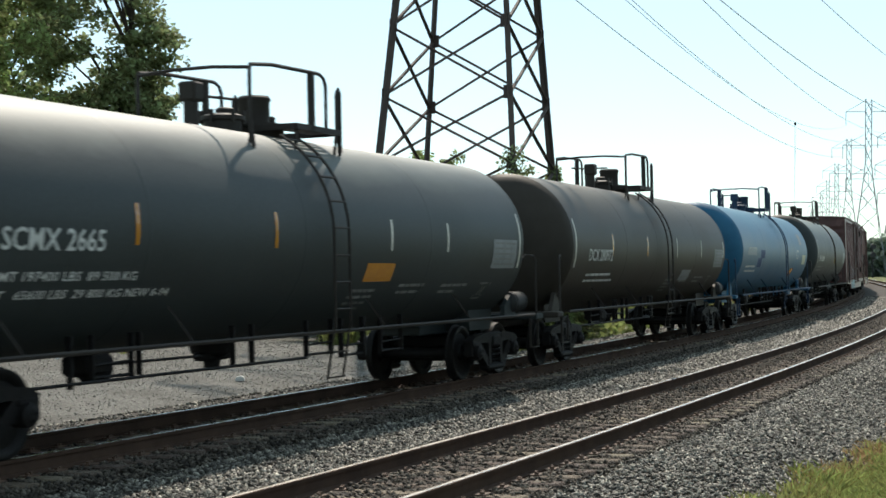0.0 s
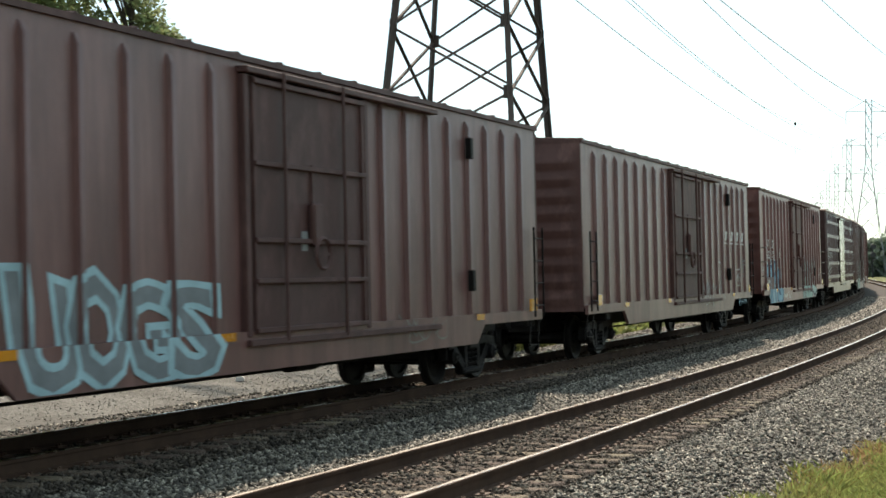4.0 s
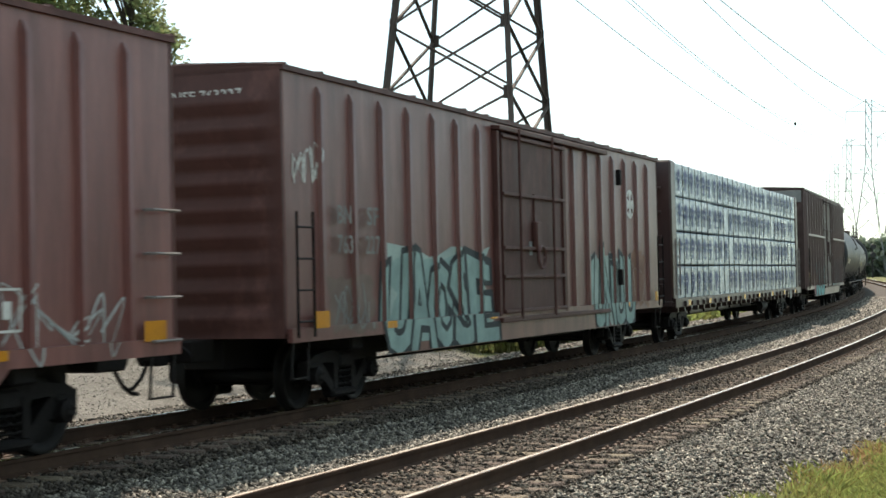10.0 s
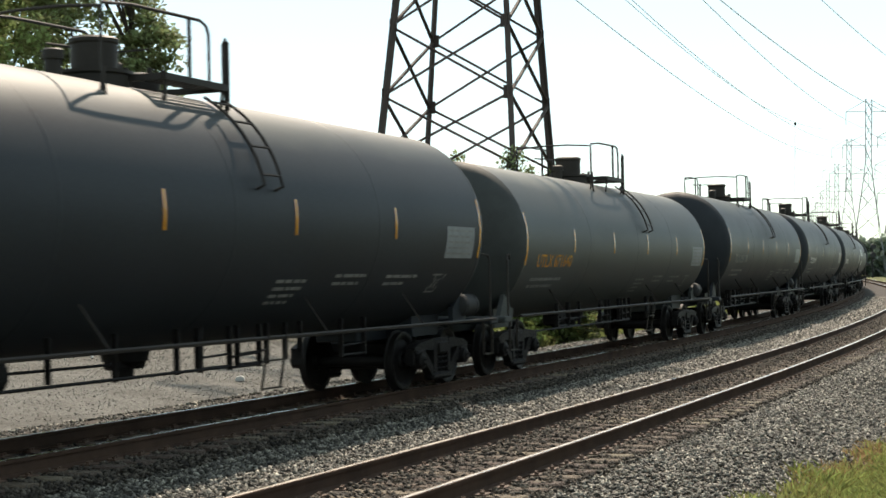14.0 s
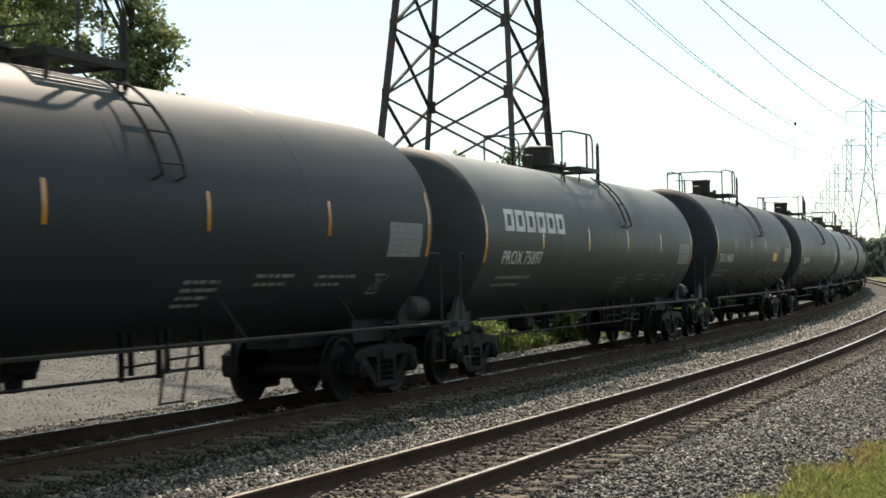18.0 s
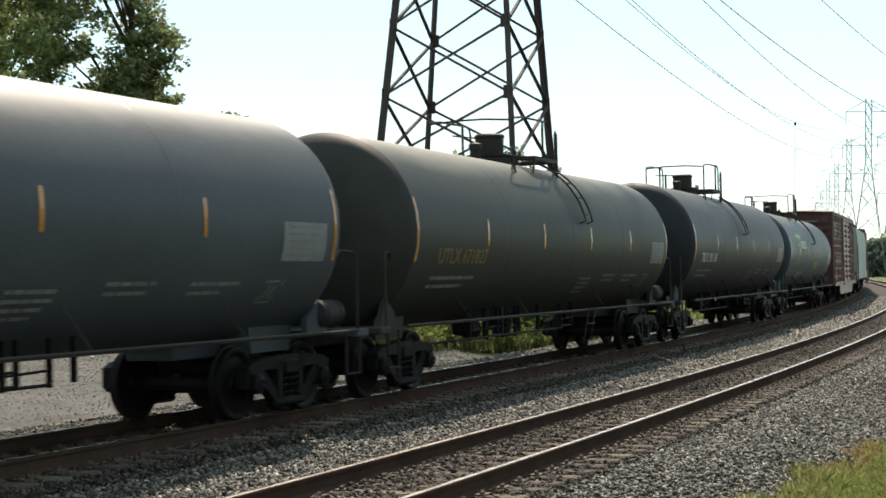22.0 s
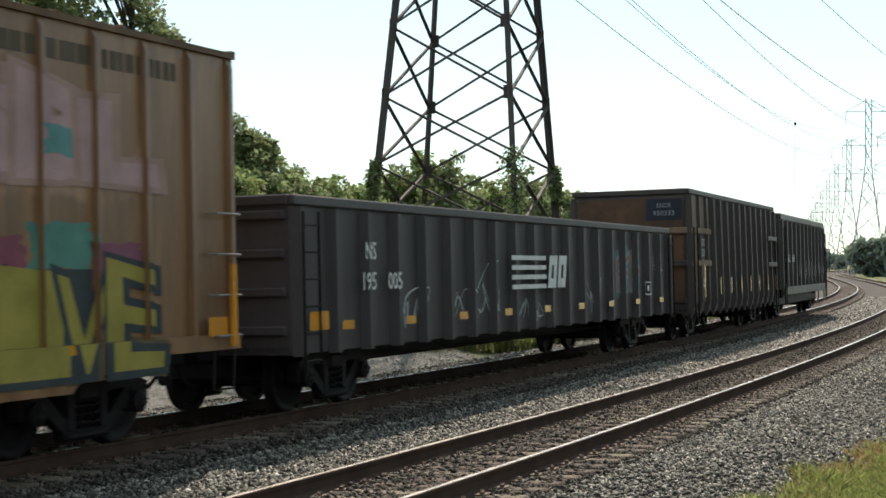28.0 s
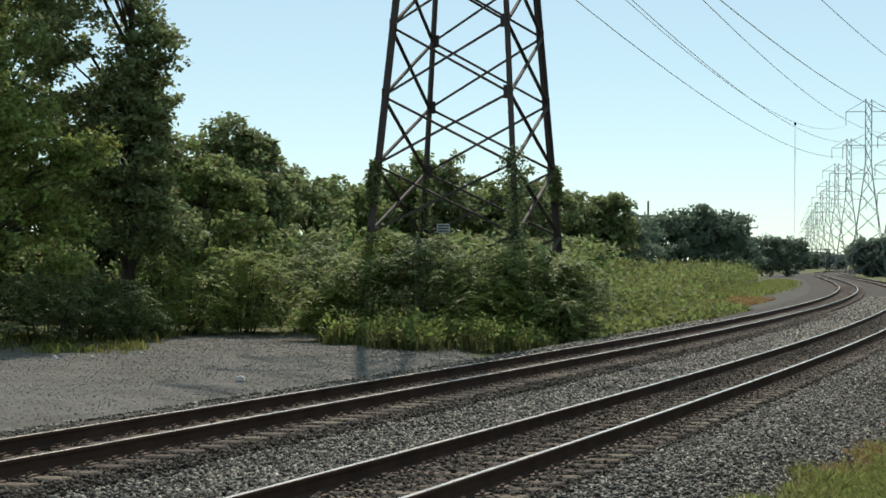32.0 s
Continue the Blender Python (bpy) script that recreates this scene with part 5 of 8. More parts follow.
        for z in (zs + 0.5, ze - 0.78):
            part("door_stop", stop, None, car, m=Matrix.Translation((d0 + dw / 2 + 4.1, -w - 0.02, z)))
    irons = Shape()
    for z in np.arange(zs + 0.35, ze - 1.3, 0.42):
        irons.tube([(-half - 0.12, w - 0.6, z), (-half - 0.17, w - 0.58, z), (-half - 0.17, w - 0.14, z), (-half - 0.12, w - 0.12, z)], 0.014, 5)
    part("end_grab_irons", irons, M_GEAR, car)
    under = Shape()
    under.box(-half + 0.4, half - 0.4, -0.3, 0.3, zs - 0.42, zs - 0.02, 0.02)
    for x in (-half + 2.4, half - 2.4):
        under.box(x - 0.2, x + 0.2, -1.3, 1.3, zs - 0.25, zs, 0.03)
    under.tube([(-half + 3.0, -0.7, 0.55), (half - 3.0, -0.7, 0.55)], 0.022, 5)
    under.tube([(-half + 3.0, -1.0, 0.68), (half - 3.0, -1.0, 0.70)], 0.02, 5)
    for i in range(7):
        x = -half + 3.2 + i * (2 * half - 6.4) / 6
        under.bar((x, -1.0, zs - 0.05), (x, -0.98, 0.66), 0.05, 0.02)
    under.spin([(-0.45, 0.0), (-0.42, 0.16), (-0.36, 0.22), (0.36, 0.22), (0.42, 0.16), (0.45, 0.0)], 14, "x", (1.2, -0.75, 0.72))
    for sg in (-1, 1):
        under.box(sg * half, sg * (half + 0.55), -0.4, 0.4, 0.74, 1.02, 0.02)
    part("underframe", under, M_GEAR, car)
    for sg in (-1, 1):
        steps = Shape()
        x = sg * (half - 0.3)
        for d in (-0.22, 0.22):
            steps.bar((x + d, -w - 0.05, zs), (x + d, -w - 0.02, 0.5), 0.04, 0.015)
        steps.bar((x - 0.22, -w - 0.02, 0.5), (x + 0.22, -w - 0.02, 0.5), 0.06, 0.02)
        part("corner_step", steps, M_GEAR, car)
    for sg in (-1, 1):
        add_truck(car, sg * (half - 2.4))
    add_couplers(car, -half - 0.85, half + 0.85)
    sm = side_map(w + 0.014)
    for i in range(6):
        big = i in (0, 5)
        x = (-half + 0.62, half - 0.72)[i // 5] if big else -half + 2.9 + (i - 1) * (2 * half - 6.2) / 3
        if abs(x - d0) < dw / 2 + 0.3:
            continue
        if upright:
            panel(car, "reflector", x, x + 0.1, zs + 0.1, zs + 0.66, side_map(w + 0.1), M_YELLOW, "upright yellow reflective strip")
            continue
        panel(car, "reflector", x, x + (0.42 if big else 0.36), zs + (0.1 if big else 0.02), zs + (0.32 if big else 0.12), side_map(w + 0.1), M_YELLOW, "yellow reflective plate")
    TRAIN.append((car, mid + 0.25, half - 2.4))
    return car, half, zs, ze, w


PAINTS = {}


def car_paint(name, col, spots=(), dirt_amt=0.45, gloss=0.42):
    """Painted steel; keeps a darker, dirtier tone of it for the doors' frames, which also paints shade onto ends and
    roof.
    """
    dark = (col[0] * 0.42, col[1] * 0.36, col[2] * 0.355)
    PAINTS[name] = surf(name + "_door_and_shaded_end", dark, tuple(c * 0.7 for c in dark), 1.3, 0.6, bump=0.15, grain=22, dirt=tuple(min(c * 1.5, 1) for c in col), dirt_scale=1.4, dirt_amt=0.35, spec=0.3, stretch=(1, 1, 0.45))
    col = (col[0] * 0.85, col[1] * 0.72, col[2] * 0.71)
    return surf(name, col, tuple(c * 0.8 for c in col), 0.9, gloss, bump=0.12, grain=22, dirt=tuple(c * 0.45 + 0.01 for c in col), dirt_scale=1.1, dirt_amt=min(dirt_amt * 1.35, 0.85),
                spots=spots, stretch=(1, 1, 0.45), spec=0.5, scuff=(tuple(c * 1.35 + 0.02 for c in col), 1.1, 0.6))


def number_stack(car, rows, x, z, high, y, mat=None, squeeze=0.7):
    for i, t in enumerate(rows):
        write(car, t, x, z - i * high * 1.5, high, side_map(y), mat or M_WHITE, squeeze)


def emblem(car, x, z, r, y, mat=None):
    """A round emblem of plain shapes: ring, disc and cross."""
    s = Shape()
    m = side_map(y)
    v = [m(x + r * math.cos(a * 0.1309), z + r * math.sin(a * 0.1309)) for a in range(48)]
    s.add(v, [tuple(range(48))])
    em = part("emblem", s.mesh("emblem", mat or M_WHITE, False), None, car, "round pale emblem with a dark cross-shaped gap")
    d = Shape()
    m2 = side_map(y + 0.004)
    for q in range(4):
        v = []
        for i in range(7):
            a = q * 1.5708 + 0.45 + i * 0.1117
            v.append(m2(x + r * 0.8 * math.cos(a), z + r * 0.8 * math.sin(a)))
        v.append(m2(x + r * 0.3 * math.cos(q * 1.5708 + 0.7854), z + r * 0.3 * math.sin(q * 1.5708 + 0.7854)))
        d.add(v, [tuple(range(8))])
    part("emblem_field", d.mesh("emblem_field", surf_cache("emblem_dark", (0.12, 0.05, 0.045)), False), None, em)


def sign_frame(car, x, z, w, h, y, mat=None):
    fr = Shape()
    m = side_map(y)
    for a, b, e, d in ((0, w, 0, 0.025), (0, w, h - 0.025, h), (0, 0.025, 0, h), (w - 0.025, w, 0, h), (w * 0.35, w * 0.65, h * 0.3, h * 0.7)):
        patch(fr, x + a, x + b, z + e, z + d, m, 1)
    return part("notice_frame", fr.mesh("notice_frame", mat or M_WHITE, False), None, car)


def stencil(car, y, x, z, mat=None, n=2):
    """Load limit and weight stencils."""
    write(car, "LD LMT", x, z, 0.1, side_map(y), mat or M_WHITE)
    write(car, "LT WT", x, z - 0.22, 0.1, side_map(y), mat or M_WHITE)
    bars(car, x + 0.75, z, (0.35,), side_map(y), mat or M_WHITE, 0.09)
    bars(car, x + 0.75, z - 0.22, (0.32,), side_map(y), mat or M_WHITE, 0.09)


def end_map(x):
    """Puts lettering on the end wall that faces the camera, read from outside."""
    return lambda a, z: (-x, -a, z)


def end_mark(car, half, z, text="", mat=None):
    """The owner's mark and number on the end wall; a row of short bars where it cannot be read."""
    if text:
        write(car, text, -0.25, z + 0.12, 0.13, end_map(half + 0.062), mat or M_WHITE, wide=1.15)
        return
    for k in range(9):
        if k == 4:
            continue
        s = Shape().box(-half - 0.139, -half - 0.133, 0, 0.085, z, z + 0.15)
        part("end_mark", s, mat or M_PLATE, car, m=Matrix.Translation((0, 0.55 - k * 0.125, 0)))


def build_boxcars():
    ink = surf_cache("dark_outline_spray", (0.035, 0.045, 0.05))
    chalk = surf_cache("chalk_white_spray", (0.5, 0.53, 0.53))
    # brown car behind the tank cars
    p = car_paint("mauve_brown_paint", (0.18, 0.098, 0.092))
    c, h, zs, ze, w = boxcar(60.9, 79.3, p, "dusty mauve-brown boxcar with pale blue outlined graffiti low on its side", left=8, right=8)
    end_mark(c, h, 3.95)
    piece(c, "UOGS", -5.9, -2.3, 0.72, 1.9, surf_cache("dusty_blue_fill", (0.2, 0.23, 0.25)), surf_cache("cyan_spray", (0.35, 0.55, 0.62)), 4, fat=0.02, lap=1.0)
    scrawl(c, 3.0, 4.6, 0.8, 1.3, None, M_GREYLET, 5, 4, 0.02)
    p = car_paint("red_brown_paint", (0.2, 0.105, 0.094))
    c, h, zs, ze, w = boxcar(82.2, 100.9, p, "red-brown boxcar with thin pale scrawls and slanted white lettering", left=8, right=8)
    for k in range(4):
        ring_block(c, 5.2 + k * 0.85, 5.48 + k * 0.85, 2.66, 2.92, side_map(w + 0.07), M_WHITE, "plain white block of a painted name", 0.5, 0.34)
        panel(c, "underline", 5.15 + k * 0.85, 5.6 + k * 0.85, 2.56, 2.59, side_map(w + 0.07), M_WHITE)
    scrawl(c, 1.9, 5.0, 0.9, 2.0, None, chalk, 11, 9, 0.024)
    sign_frame(c, 6.87, 1.33, 0.48, 0.5, w + 0.07)
    bars(c, 7.8, 2.05, (0.5, 0.5, 0.3, 0.3, 0.28), side_map(w + 0.07), M_GREYLET, 0.05, 0.11)
    scrawl(c, 7.0, 8.4, 0.72, 1.0, None, surf_cache("cyan_spray", (0.35, 0.55, 0.62)), 12, 6, 0.02)
    p = car_paint("bright_oxide_paint", (0.225, 0.095, 0.08))
    c, h, zs, ze, w = boxcar(103.3, 121.5, p, "oxide-red boxcar with blue and mint graffiti over its lower side", left=8, right=8, ladders="irons")
    write(c, "AT", -7.95, 2.52, 0.28, side_map(w + 0.07), M_WHITE, wide=0.42)
    write(c, "SF", -6.9, 2.52, 0.28, side_map(w + 0.07), M_WHITE, wide=0.4)
    write(c, "621", -8.05, 2.16, 0.28, side_map(w + 0.07), M_WHITE, wide=0.52)
    write(c, "712", -6.95, 2.16, 0.28, side_map(w + 0.07), M_WHITE, wide=0.5)
    end_mark(c, h, 4.0, "ATSF 621712")
    patchy = surf("repainted_brown_panel", (0.15, 0.075, 0.066), (0.13, 0.065, 0.058), 1.0, 0.6, bump=0.05)
    panel(c, "repainted_panel", -8.2, -7.45, 1.1, 1.55, side_map(w + 0.07), patchy, "fresher brown paint behind the stencils")
    panel(c, "repainted_panel", -7.25, -6.5, 1.12, 1.55, side_map(w + 0.07), patchy, "fresher brown paint behind the stencils")
    write(c, "LD LMT", -8.1, 1.36, 0.11, side_map(w + 0.078), M_WHITE, wide=0.5)
    write(c, "LT WT", -8.1, 1.16, 0.11, side_map(w + 0.078), M_WHITE, wide=0.42)
    sign_frame(c, -5.1, 2.2, 0.24, 0.3, w + 0.07)
    cloud_patch(c, -8.0, -4.6, 0.6, 1.15, surf_cache("pale_blue_spray", (0.3, 0.5, 0.58)), 20)
    piece(c, "TVS", -7.9, -4.6, 0.72, 1.9, surf_cache("sky_blue_spray", (0.2, 0.4, 0.52)), surf_cache("deep_blue_spray", (0.03, 0.09, 0.16)), 21, chalk, highlight=surf_cache("pale_blue_spray", (0.3, 0.5, 0.58)))
    mint = surf_cache("mint_spray", (0.3, 0.46, 0.4))
    cloud_patch(c, 1.95, 6.1, 0.7, 1.95, surf_cache("maroon_spray", (0.13, 0.03, 0.04)), 22)
    piece(c, "KEL", 1.8, 4.5, 0.62, 2.05, mint, ink, 23, chalk)
    piece(c, "C", 4.75, 6.1, 0.85, 2.1, surf_cache("pale_mint_spray", (0.36, 0.48, 0.46)), ink, 24, chalk)
    scrawl(c, -4.35, -2.2, 0.76, 1.02, None, M_WHITE, 25, 7, 0.018)
    scrawl(c, -h + 0.05, -h + 0.75, 1.66, 1.95, None, M_WHITE, 26, 4, 0.018)
    sign_frame(c, 7.4, 1.3, 0.4, 0.5, w + 0.07)
    bars(c, 6.5, 2.0, (0.3, 0.3, 0.28, 0.3), side_map(w + 0.012), M_GREYLET, 0.05, 0.12)
    p = car_paint("dark_brown_paint", (0.105, 0.05, 0.048), gloss=0.34)
    gloss_door = surf("glossy_worn_door_paint", (0.05, 0.029, 0.027), (0.036, 0.022, 0.021), 1.6, 0.26, bump=0.06, dirt=(0.07, 0.052, 0.05), dirt_scale=1.6, dirt_amt=0.35, spec=0.3, stretch=(1, 1, 0.4))
    c, h, zs, ze, w = boxcar(123.9, 142.1, p, "dark brown boxcar with pressed side panels and a glossy sliding door", style="smooth", left=6, right=6, panels=5, bumps=True, door_mat=gloss_door,
                             door=(0.2, 3.1), ze=4.4, deep=0.085, ladders="irons", posts=[-8.53 + 1.11 * i for i in range(6)] + [2.85 + 1.1 * i for i in range(6)])
    for txt, x, z in (("BN", -8.5, 2.22), ("SF", -7.35, 2.22), ("760", -8.5, 1.62), ("059", -7.35, 1.62)):
        write(c, txt, x, z, 0.33, side_map(w + 0.06), M_WHITE, wide=0.66)
    stencil(c, w + 0.06, -8.5, 1.36)
    end_mark(c, h, 4.0, "BNSF 760059")
    emblem(c, 6.83, 3.85, 0.33, w + 0.09, M_GREYLET)
    sign_frame(c, -6.0, 2.15, 0.3, 0.36, w + 0.06, M_GREYLET)
    p = car_paint("umber_paint", (0.15, 0.083, 0.074))
    c, h, zs, ze, w = boxcar(144.5, 159.6, p, "short umber boxcar with grey-green and lilac graffiti", left=7, right=7, door=(0.0, 2.9), bumps=True, style="plug", ladders="irons", deep=0.1, sill_drop=0.48)
    number_stack(c, ["N", "72", "70"], -6.1, 2.0, 0.24, w + 0.07, M_GREYLET)
    emblem(c, 5.86, 3.8, 0.33, w + 0.07)
    end_mark(c, h, 4.0, "BNSF 727092")
    cloud_patch(c, -5.6, -1.8, 0.66, 2.1, surf_cache("dull_teal_spray", (0.12, 0.19, 0.18)), 30)
    piece(c, "SOCB", -5.5, -2.0, 0.62, 2.05, surf_cache("grey_green_spray", (0.27, 0.35, 0.31)), ink, 31, None)
    cloud_patch(c, 1.8, 3.1, 1.55, 2.1, surf_cache("faint_green_spray", (0.13, 0.2, 0.165)), 33)
    piece(c, "CHANE", 1.85, 4.9, 0.95, 1.95, surf_cache("lilac_grey_spray", (0.3, 0.29, 0.36)), ink, 32, None, highlight=surf_cache("pale_lilac_spray", (0.4, 0.39, 0.44)))
    sign_frame(c, 5.9, 1.3, 0.4, 0.45, w + 0.105)
    p = car_paint("oxide_red_paint", (0.22, 0.093, 0.084))
    c, h, zs, ze, w = boxcar(162.25, 180.5, p, "oxide-red boxcar with a round emblem, white numbers and pale blue graffiti", left=8, right=8, ladders="irons")
    write(c, "AT", -7.7, 2.22, 0.25, side_map(w + 0.07), M_WHITE, wide=0.4)
    write(c, "SF", -7.08, 2.22, 0.25, side_map(w + 0.07), M_WHITE, wide=0.38)
    write(c, "621", -7.92, 1.77, 0.26, side_map(w + 0.07), M_WHITE, wide=0.5)
    write(c, "670", -7.05, 1.77, 0.26, side_map(w + 0.07), M_WHITE, wide=0.55)
    sign_frame(c, -5.97, 2.0, 0.27, 0.28, w + 0.07)
    end_mark(c, h, 4.05, "ATSF 621670")
    emblem(c, -8.57, 4.07, 0.26, w + 0.02)
    panel(c, "repainted_panel", -3.5, -2.95, 2.2, 2.95, side_map(w + 0.01), patchy, "darker brown repainted patch")
    scrawl(c, -8.5, -5.6, 0.95, 1.5, None, chalk, 41, 6, 0.028)
    scrawl(c, -6.0, -4.4, 0.75, 1.95, None, chalk, 44, 3, 0.025)
    piece(c, "SFA", 1.85, 4.75, 0.7, 2.0, surf_cache("ice_blue_spray", (0.25, 0.41, 0.46)), ink, 49, chalk)
    scrawl(c, 4.9, 5.9, 1.65, 1.95, None, chalk, 45, 5, 0.02)
    scrawl(c, 6.2, 8.3, 0.95, 1.95, None, chalk, 46, 4, 0.022)
    sign_frame(c, 6.0, 1.3, 0.42, 0.42, w + 0.07)
    scrawl(c, -4.4, -3.0, 0.7, 1.2, None, M_GREYLET, 43, 4, 0.025)
    p = car_paint("worn_oxide_paint", (0.185, 0.085, 0.076))
    c, h, zs, ze, w = boxcar(183.05, 202.0, p, "worn oxide-red boxcar with a broad pale teal graffiti band", left=7, right=7, door=(0.1, 3.5))
    write(c, "BN", -8.1, 2.5, 0.25, side_map(w + 0.07), M_GREYLET, wide=0.46)
    write(c, "SF", -7.15, 2.5, 0.25, side_map(w + 0.07), M_GREYLET, wide=0.42)
    write(c, "763", -8.1, 2.1, 0.25, side_map(w + 0.07), M_GREYLET, wide=0.5)
    write(c, "227", -7.2, 2.1, 0.25, side_map(w + 0.07), M_GREYLET, wide=0.5)
    emblem(c, 7.0, 3.3, 0.32, w + 0.02)
    end_mark(c, h, 3.95, "BNSF 763227")
    aqua, pale = surf_cache("pale_aqua_spray", (0.27, 0.4, 0.38)), surf_cache("aqua_halo_spray", (0.36, 0.46, 0.43))
    cloud_patch(c, -6.75, -1.9, 0.66, 2.3, pale, 50)
    cloud_patch(c, -6.6, -2.0, 0.64, 2.15, aqua, 51, lift=0.003)
    piece(c, "UAOSE", -6.5, -2.1, 0.68, 2.15, aqua, ink, 52, None, fat=0.03, lap=1.05)
    for x, seed in ((3.95, 53), (4.9, 54), (5.85, 55)):
        cloud_patch(c, x - 0.1, x + 1.05, 0.64, 2.25, pale, seed)
    piece(c, "UNUU", 3.95, 6.9, 0.68, 2.15, aqua, ink, 56, None, fat=0.03, lap=1.05)
    cloud_patch(c, 6.8, 8.3, 0.95, 2.35, surf_cache("tan_spray", (0.24, 0.13, 0.095)), 57)
    scrawl(c, 6.9, 8.2, 1.0, 2.3, None, surf_cache("pale_tan_spray", (0.36, 0.27, 0.23)), 58, 4, 0.03)
    scrawl(c, -h + 0.1, -h + 1.0, 2.98, 3.6, None, M_WHITE, 59, 5, 0.02)
    cloud_patch(c, -8.4, -6.7, 0.98, 1.85, surf_cache("dusty_tan_spray", (0.2, 0.145, 0.125)), 60)
    scrawl(c, -8.1, -6.8, 1.0, 1.8, None, M_GREYLET, 54, 4, 0.03)
    p = car_paint("grey_brown_paint", (0.15, 0.104, 0.1))
    c, h, zs, ze, w = boxcar(228.65, 246.8, p, "tall grey-brown boxcar with a belt rail and turquoise graffiti", left=6, right=7, belt=True, style="belt", door=(0.25, 3.8), ze=4.98, deep=0.15, upright=True)
    haze, pale_haze = surf_cache("grey_blue_smear", (0.13, 0.155, 0.165)), surf_cache("pale_blue_smear", (0.2, 0.26, 0.28))
    for x0, x1, z0, z1, m, sd in ((2.3, 4.4, 0.95, 2.3, haze, 66), (3.7, 6.0, 0.95, 2.1, haze, 67), (5.5, 8.4, 0.95, 2.35, haze, 68), (2.4, 3.5, 1.0, 1.75, pale_haze, 69), (3.6, 4.9, 1.0, 1.9, pale_haze, 70), (6.6, 7.9, 1.05, 1.6, pale_haze, 71)):
        cloud_patch(c, x0, x1, z0, z1, m, sd, lift=0.002 if m is haze else 0.004)
    for x0, x1, z0, z1, sd in ((2.4, 4.0, 1.6, 2.9, 72), (4.0, 5.8, 1.5, 2.5, 73), (6.2, 8.3, 1.5, 2.3, 74)):
        scrawl(c, x0, x1, z0, z1, None, pale_haze, sd, 4, 0.016, "faint chalky scrawl")
    dm = side_map(w + 0.1)
    write(c, "0", 0.42, 3.02, 0.2, dm, M_WHITE, wide=0.14)
    bars(c, -1.45, 2.5, (0.3, 0.36, 0.22), dm, M_GREYLET, 0.03, 0.08)
    bars(c, 0.75, 2.36, (0.75,), dm, M_GREYLET, 0.03)
    bars(c, 0.3, 1.98, (0.48, 0.46, 0.3), dm, M_GREYLET, 0.07, 0.12)
    panel(c, "torn_notice", -0.15, 0.05, 1.16, 1.55, dm, surf_cache("dull_ochre_lettering", (0.25, 0.17, 0.06)), "torn ochre notice")
    bars(c, -0.9, 1.5, (0.6, 0.62, 0.55, 0.6), dm, M_PLATE, 0.035, 0.075)
    scrawl(c, 0.15, 1.9, 1.2, 1.7, dm, M_PLATE, 75, 5, 0.03)
    emblem(c, 8.1, 4.1, 0.35, w + 0.02, M_GREYLET)
    for txt, x, z in (("BN", -7.72, 2.5), ("SF", -6.62, 2.5), ("760", -7.78, 1.9), ("782", -6.66, 1.9)):
        write(c, txt, x, z, 0.3, side_map(w + 0.012), M_GREYLET, wide=0.6)
    write(c, "LD LMT", -7.8, 1.62, 0.1, side_map(w + 0.012), M_WHITE, wide=0.5)
    write(c, "LT WT", -7.8, 1.42, 0.1, side_map(w + 0.012), M_WHITE, wide=0.42)
    panel(c, "faded_strip", -7.8, -7.05, 1.16, 1.28, side_map(w + 0.012), surf_cache("faded_cream_strip", (0.36, 0.33, 0.18)), "faded cream strip")
    sign_frame(c, -5.5, 2.3, 0.24, 0.32, w + 0.012)
    write(c, "CLOSE AND LOCK DOORS", -1.5, 4.02, 0.1, side_map(w + 0.1), M_PLATE, wide=1.3)
    write(c, "BEFORE MOVING CAR", -1.38, 3.84, 0.1, side_map(w + 0.1), M_PLATE, wide=1.1)
    rose = surf_cache("dull_rose_spray", (0.24, 0.09, 0.1))
    for x0, x1, z0, z1, sd in ((-6.3, -5.2, 0.7, 1.35, 61), (-4.9, -4.0, 1.6, 2.35, 62), (-3.6, -2.9, 1.6, 2.2, 63), (-2.6, -1.8, 0.8, 1.6, 64)):
        cloud_patch(c, x0, x1, z0, z1, rose, sd)
    piece(c, "TUS", -5.9, -2.0, 0.7, 2.1, surf_cache("turquoise_spray", (0.09, 0.33, 0.35)), ink, 65, None, ink, highlight=surf_cache("light_turquoise_spray", (0.14, 0.42, 0.43)))
    part("pale_end_band", Shape().box(-h - 0.155, -h - 0.135, -1.38, 1.38, 4.45, 4.92, 0.008), M_PLATE, c, "pale grey painted band on the end wall")
    # old car with paired doors
    p = car_paint("old_red_paint", (0.175, 0.082, 0.074), dirt_amt=0.7)
    c, h, zs, ze, w = boxcar(468.4, 484.2, p, "old red-brown boxcar with two ribbed sliding doors and chalky scrawls", style="double", left=5, right=5, panels=8, bumps=True, door=(0.3, 4.85), sill_drop=0.5, ze=4.45, ladders="irons")
    for txt, x in (("58", -6.55), ("22", -5.35), ("97", -4.3)):
        write(c, txt, x, 2.0, 0.42, side_map(w + 0.06), surf_cache("chalky_lettering", (0.4, 0.34, 0.32)), wide=0.75)
    for k, x in enumerate((-7.5, -6.5, -5.35, -4.3, -3.3)):
        ring_block(c, x, x + 0.42, 3.35, 3.9, side_map(w + 0.068), surf_cache("faded_pinkish_lettering", (0.27, 0.19, 0.175)), "worn block of a faded painted name", 0.0, 0.26)
    for x in (3.2, 4.3, 5.4):
        ring_block(c, x, x + 0.36, 3.35, 3.75, side_map(w + 0.068), surf_cache("faded_pinkish_lettering", (0.27, 0.19, 0.175)), "worn block of a faded painted name", 0.0, 0.26)
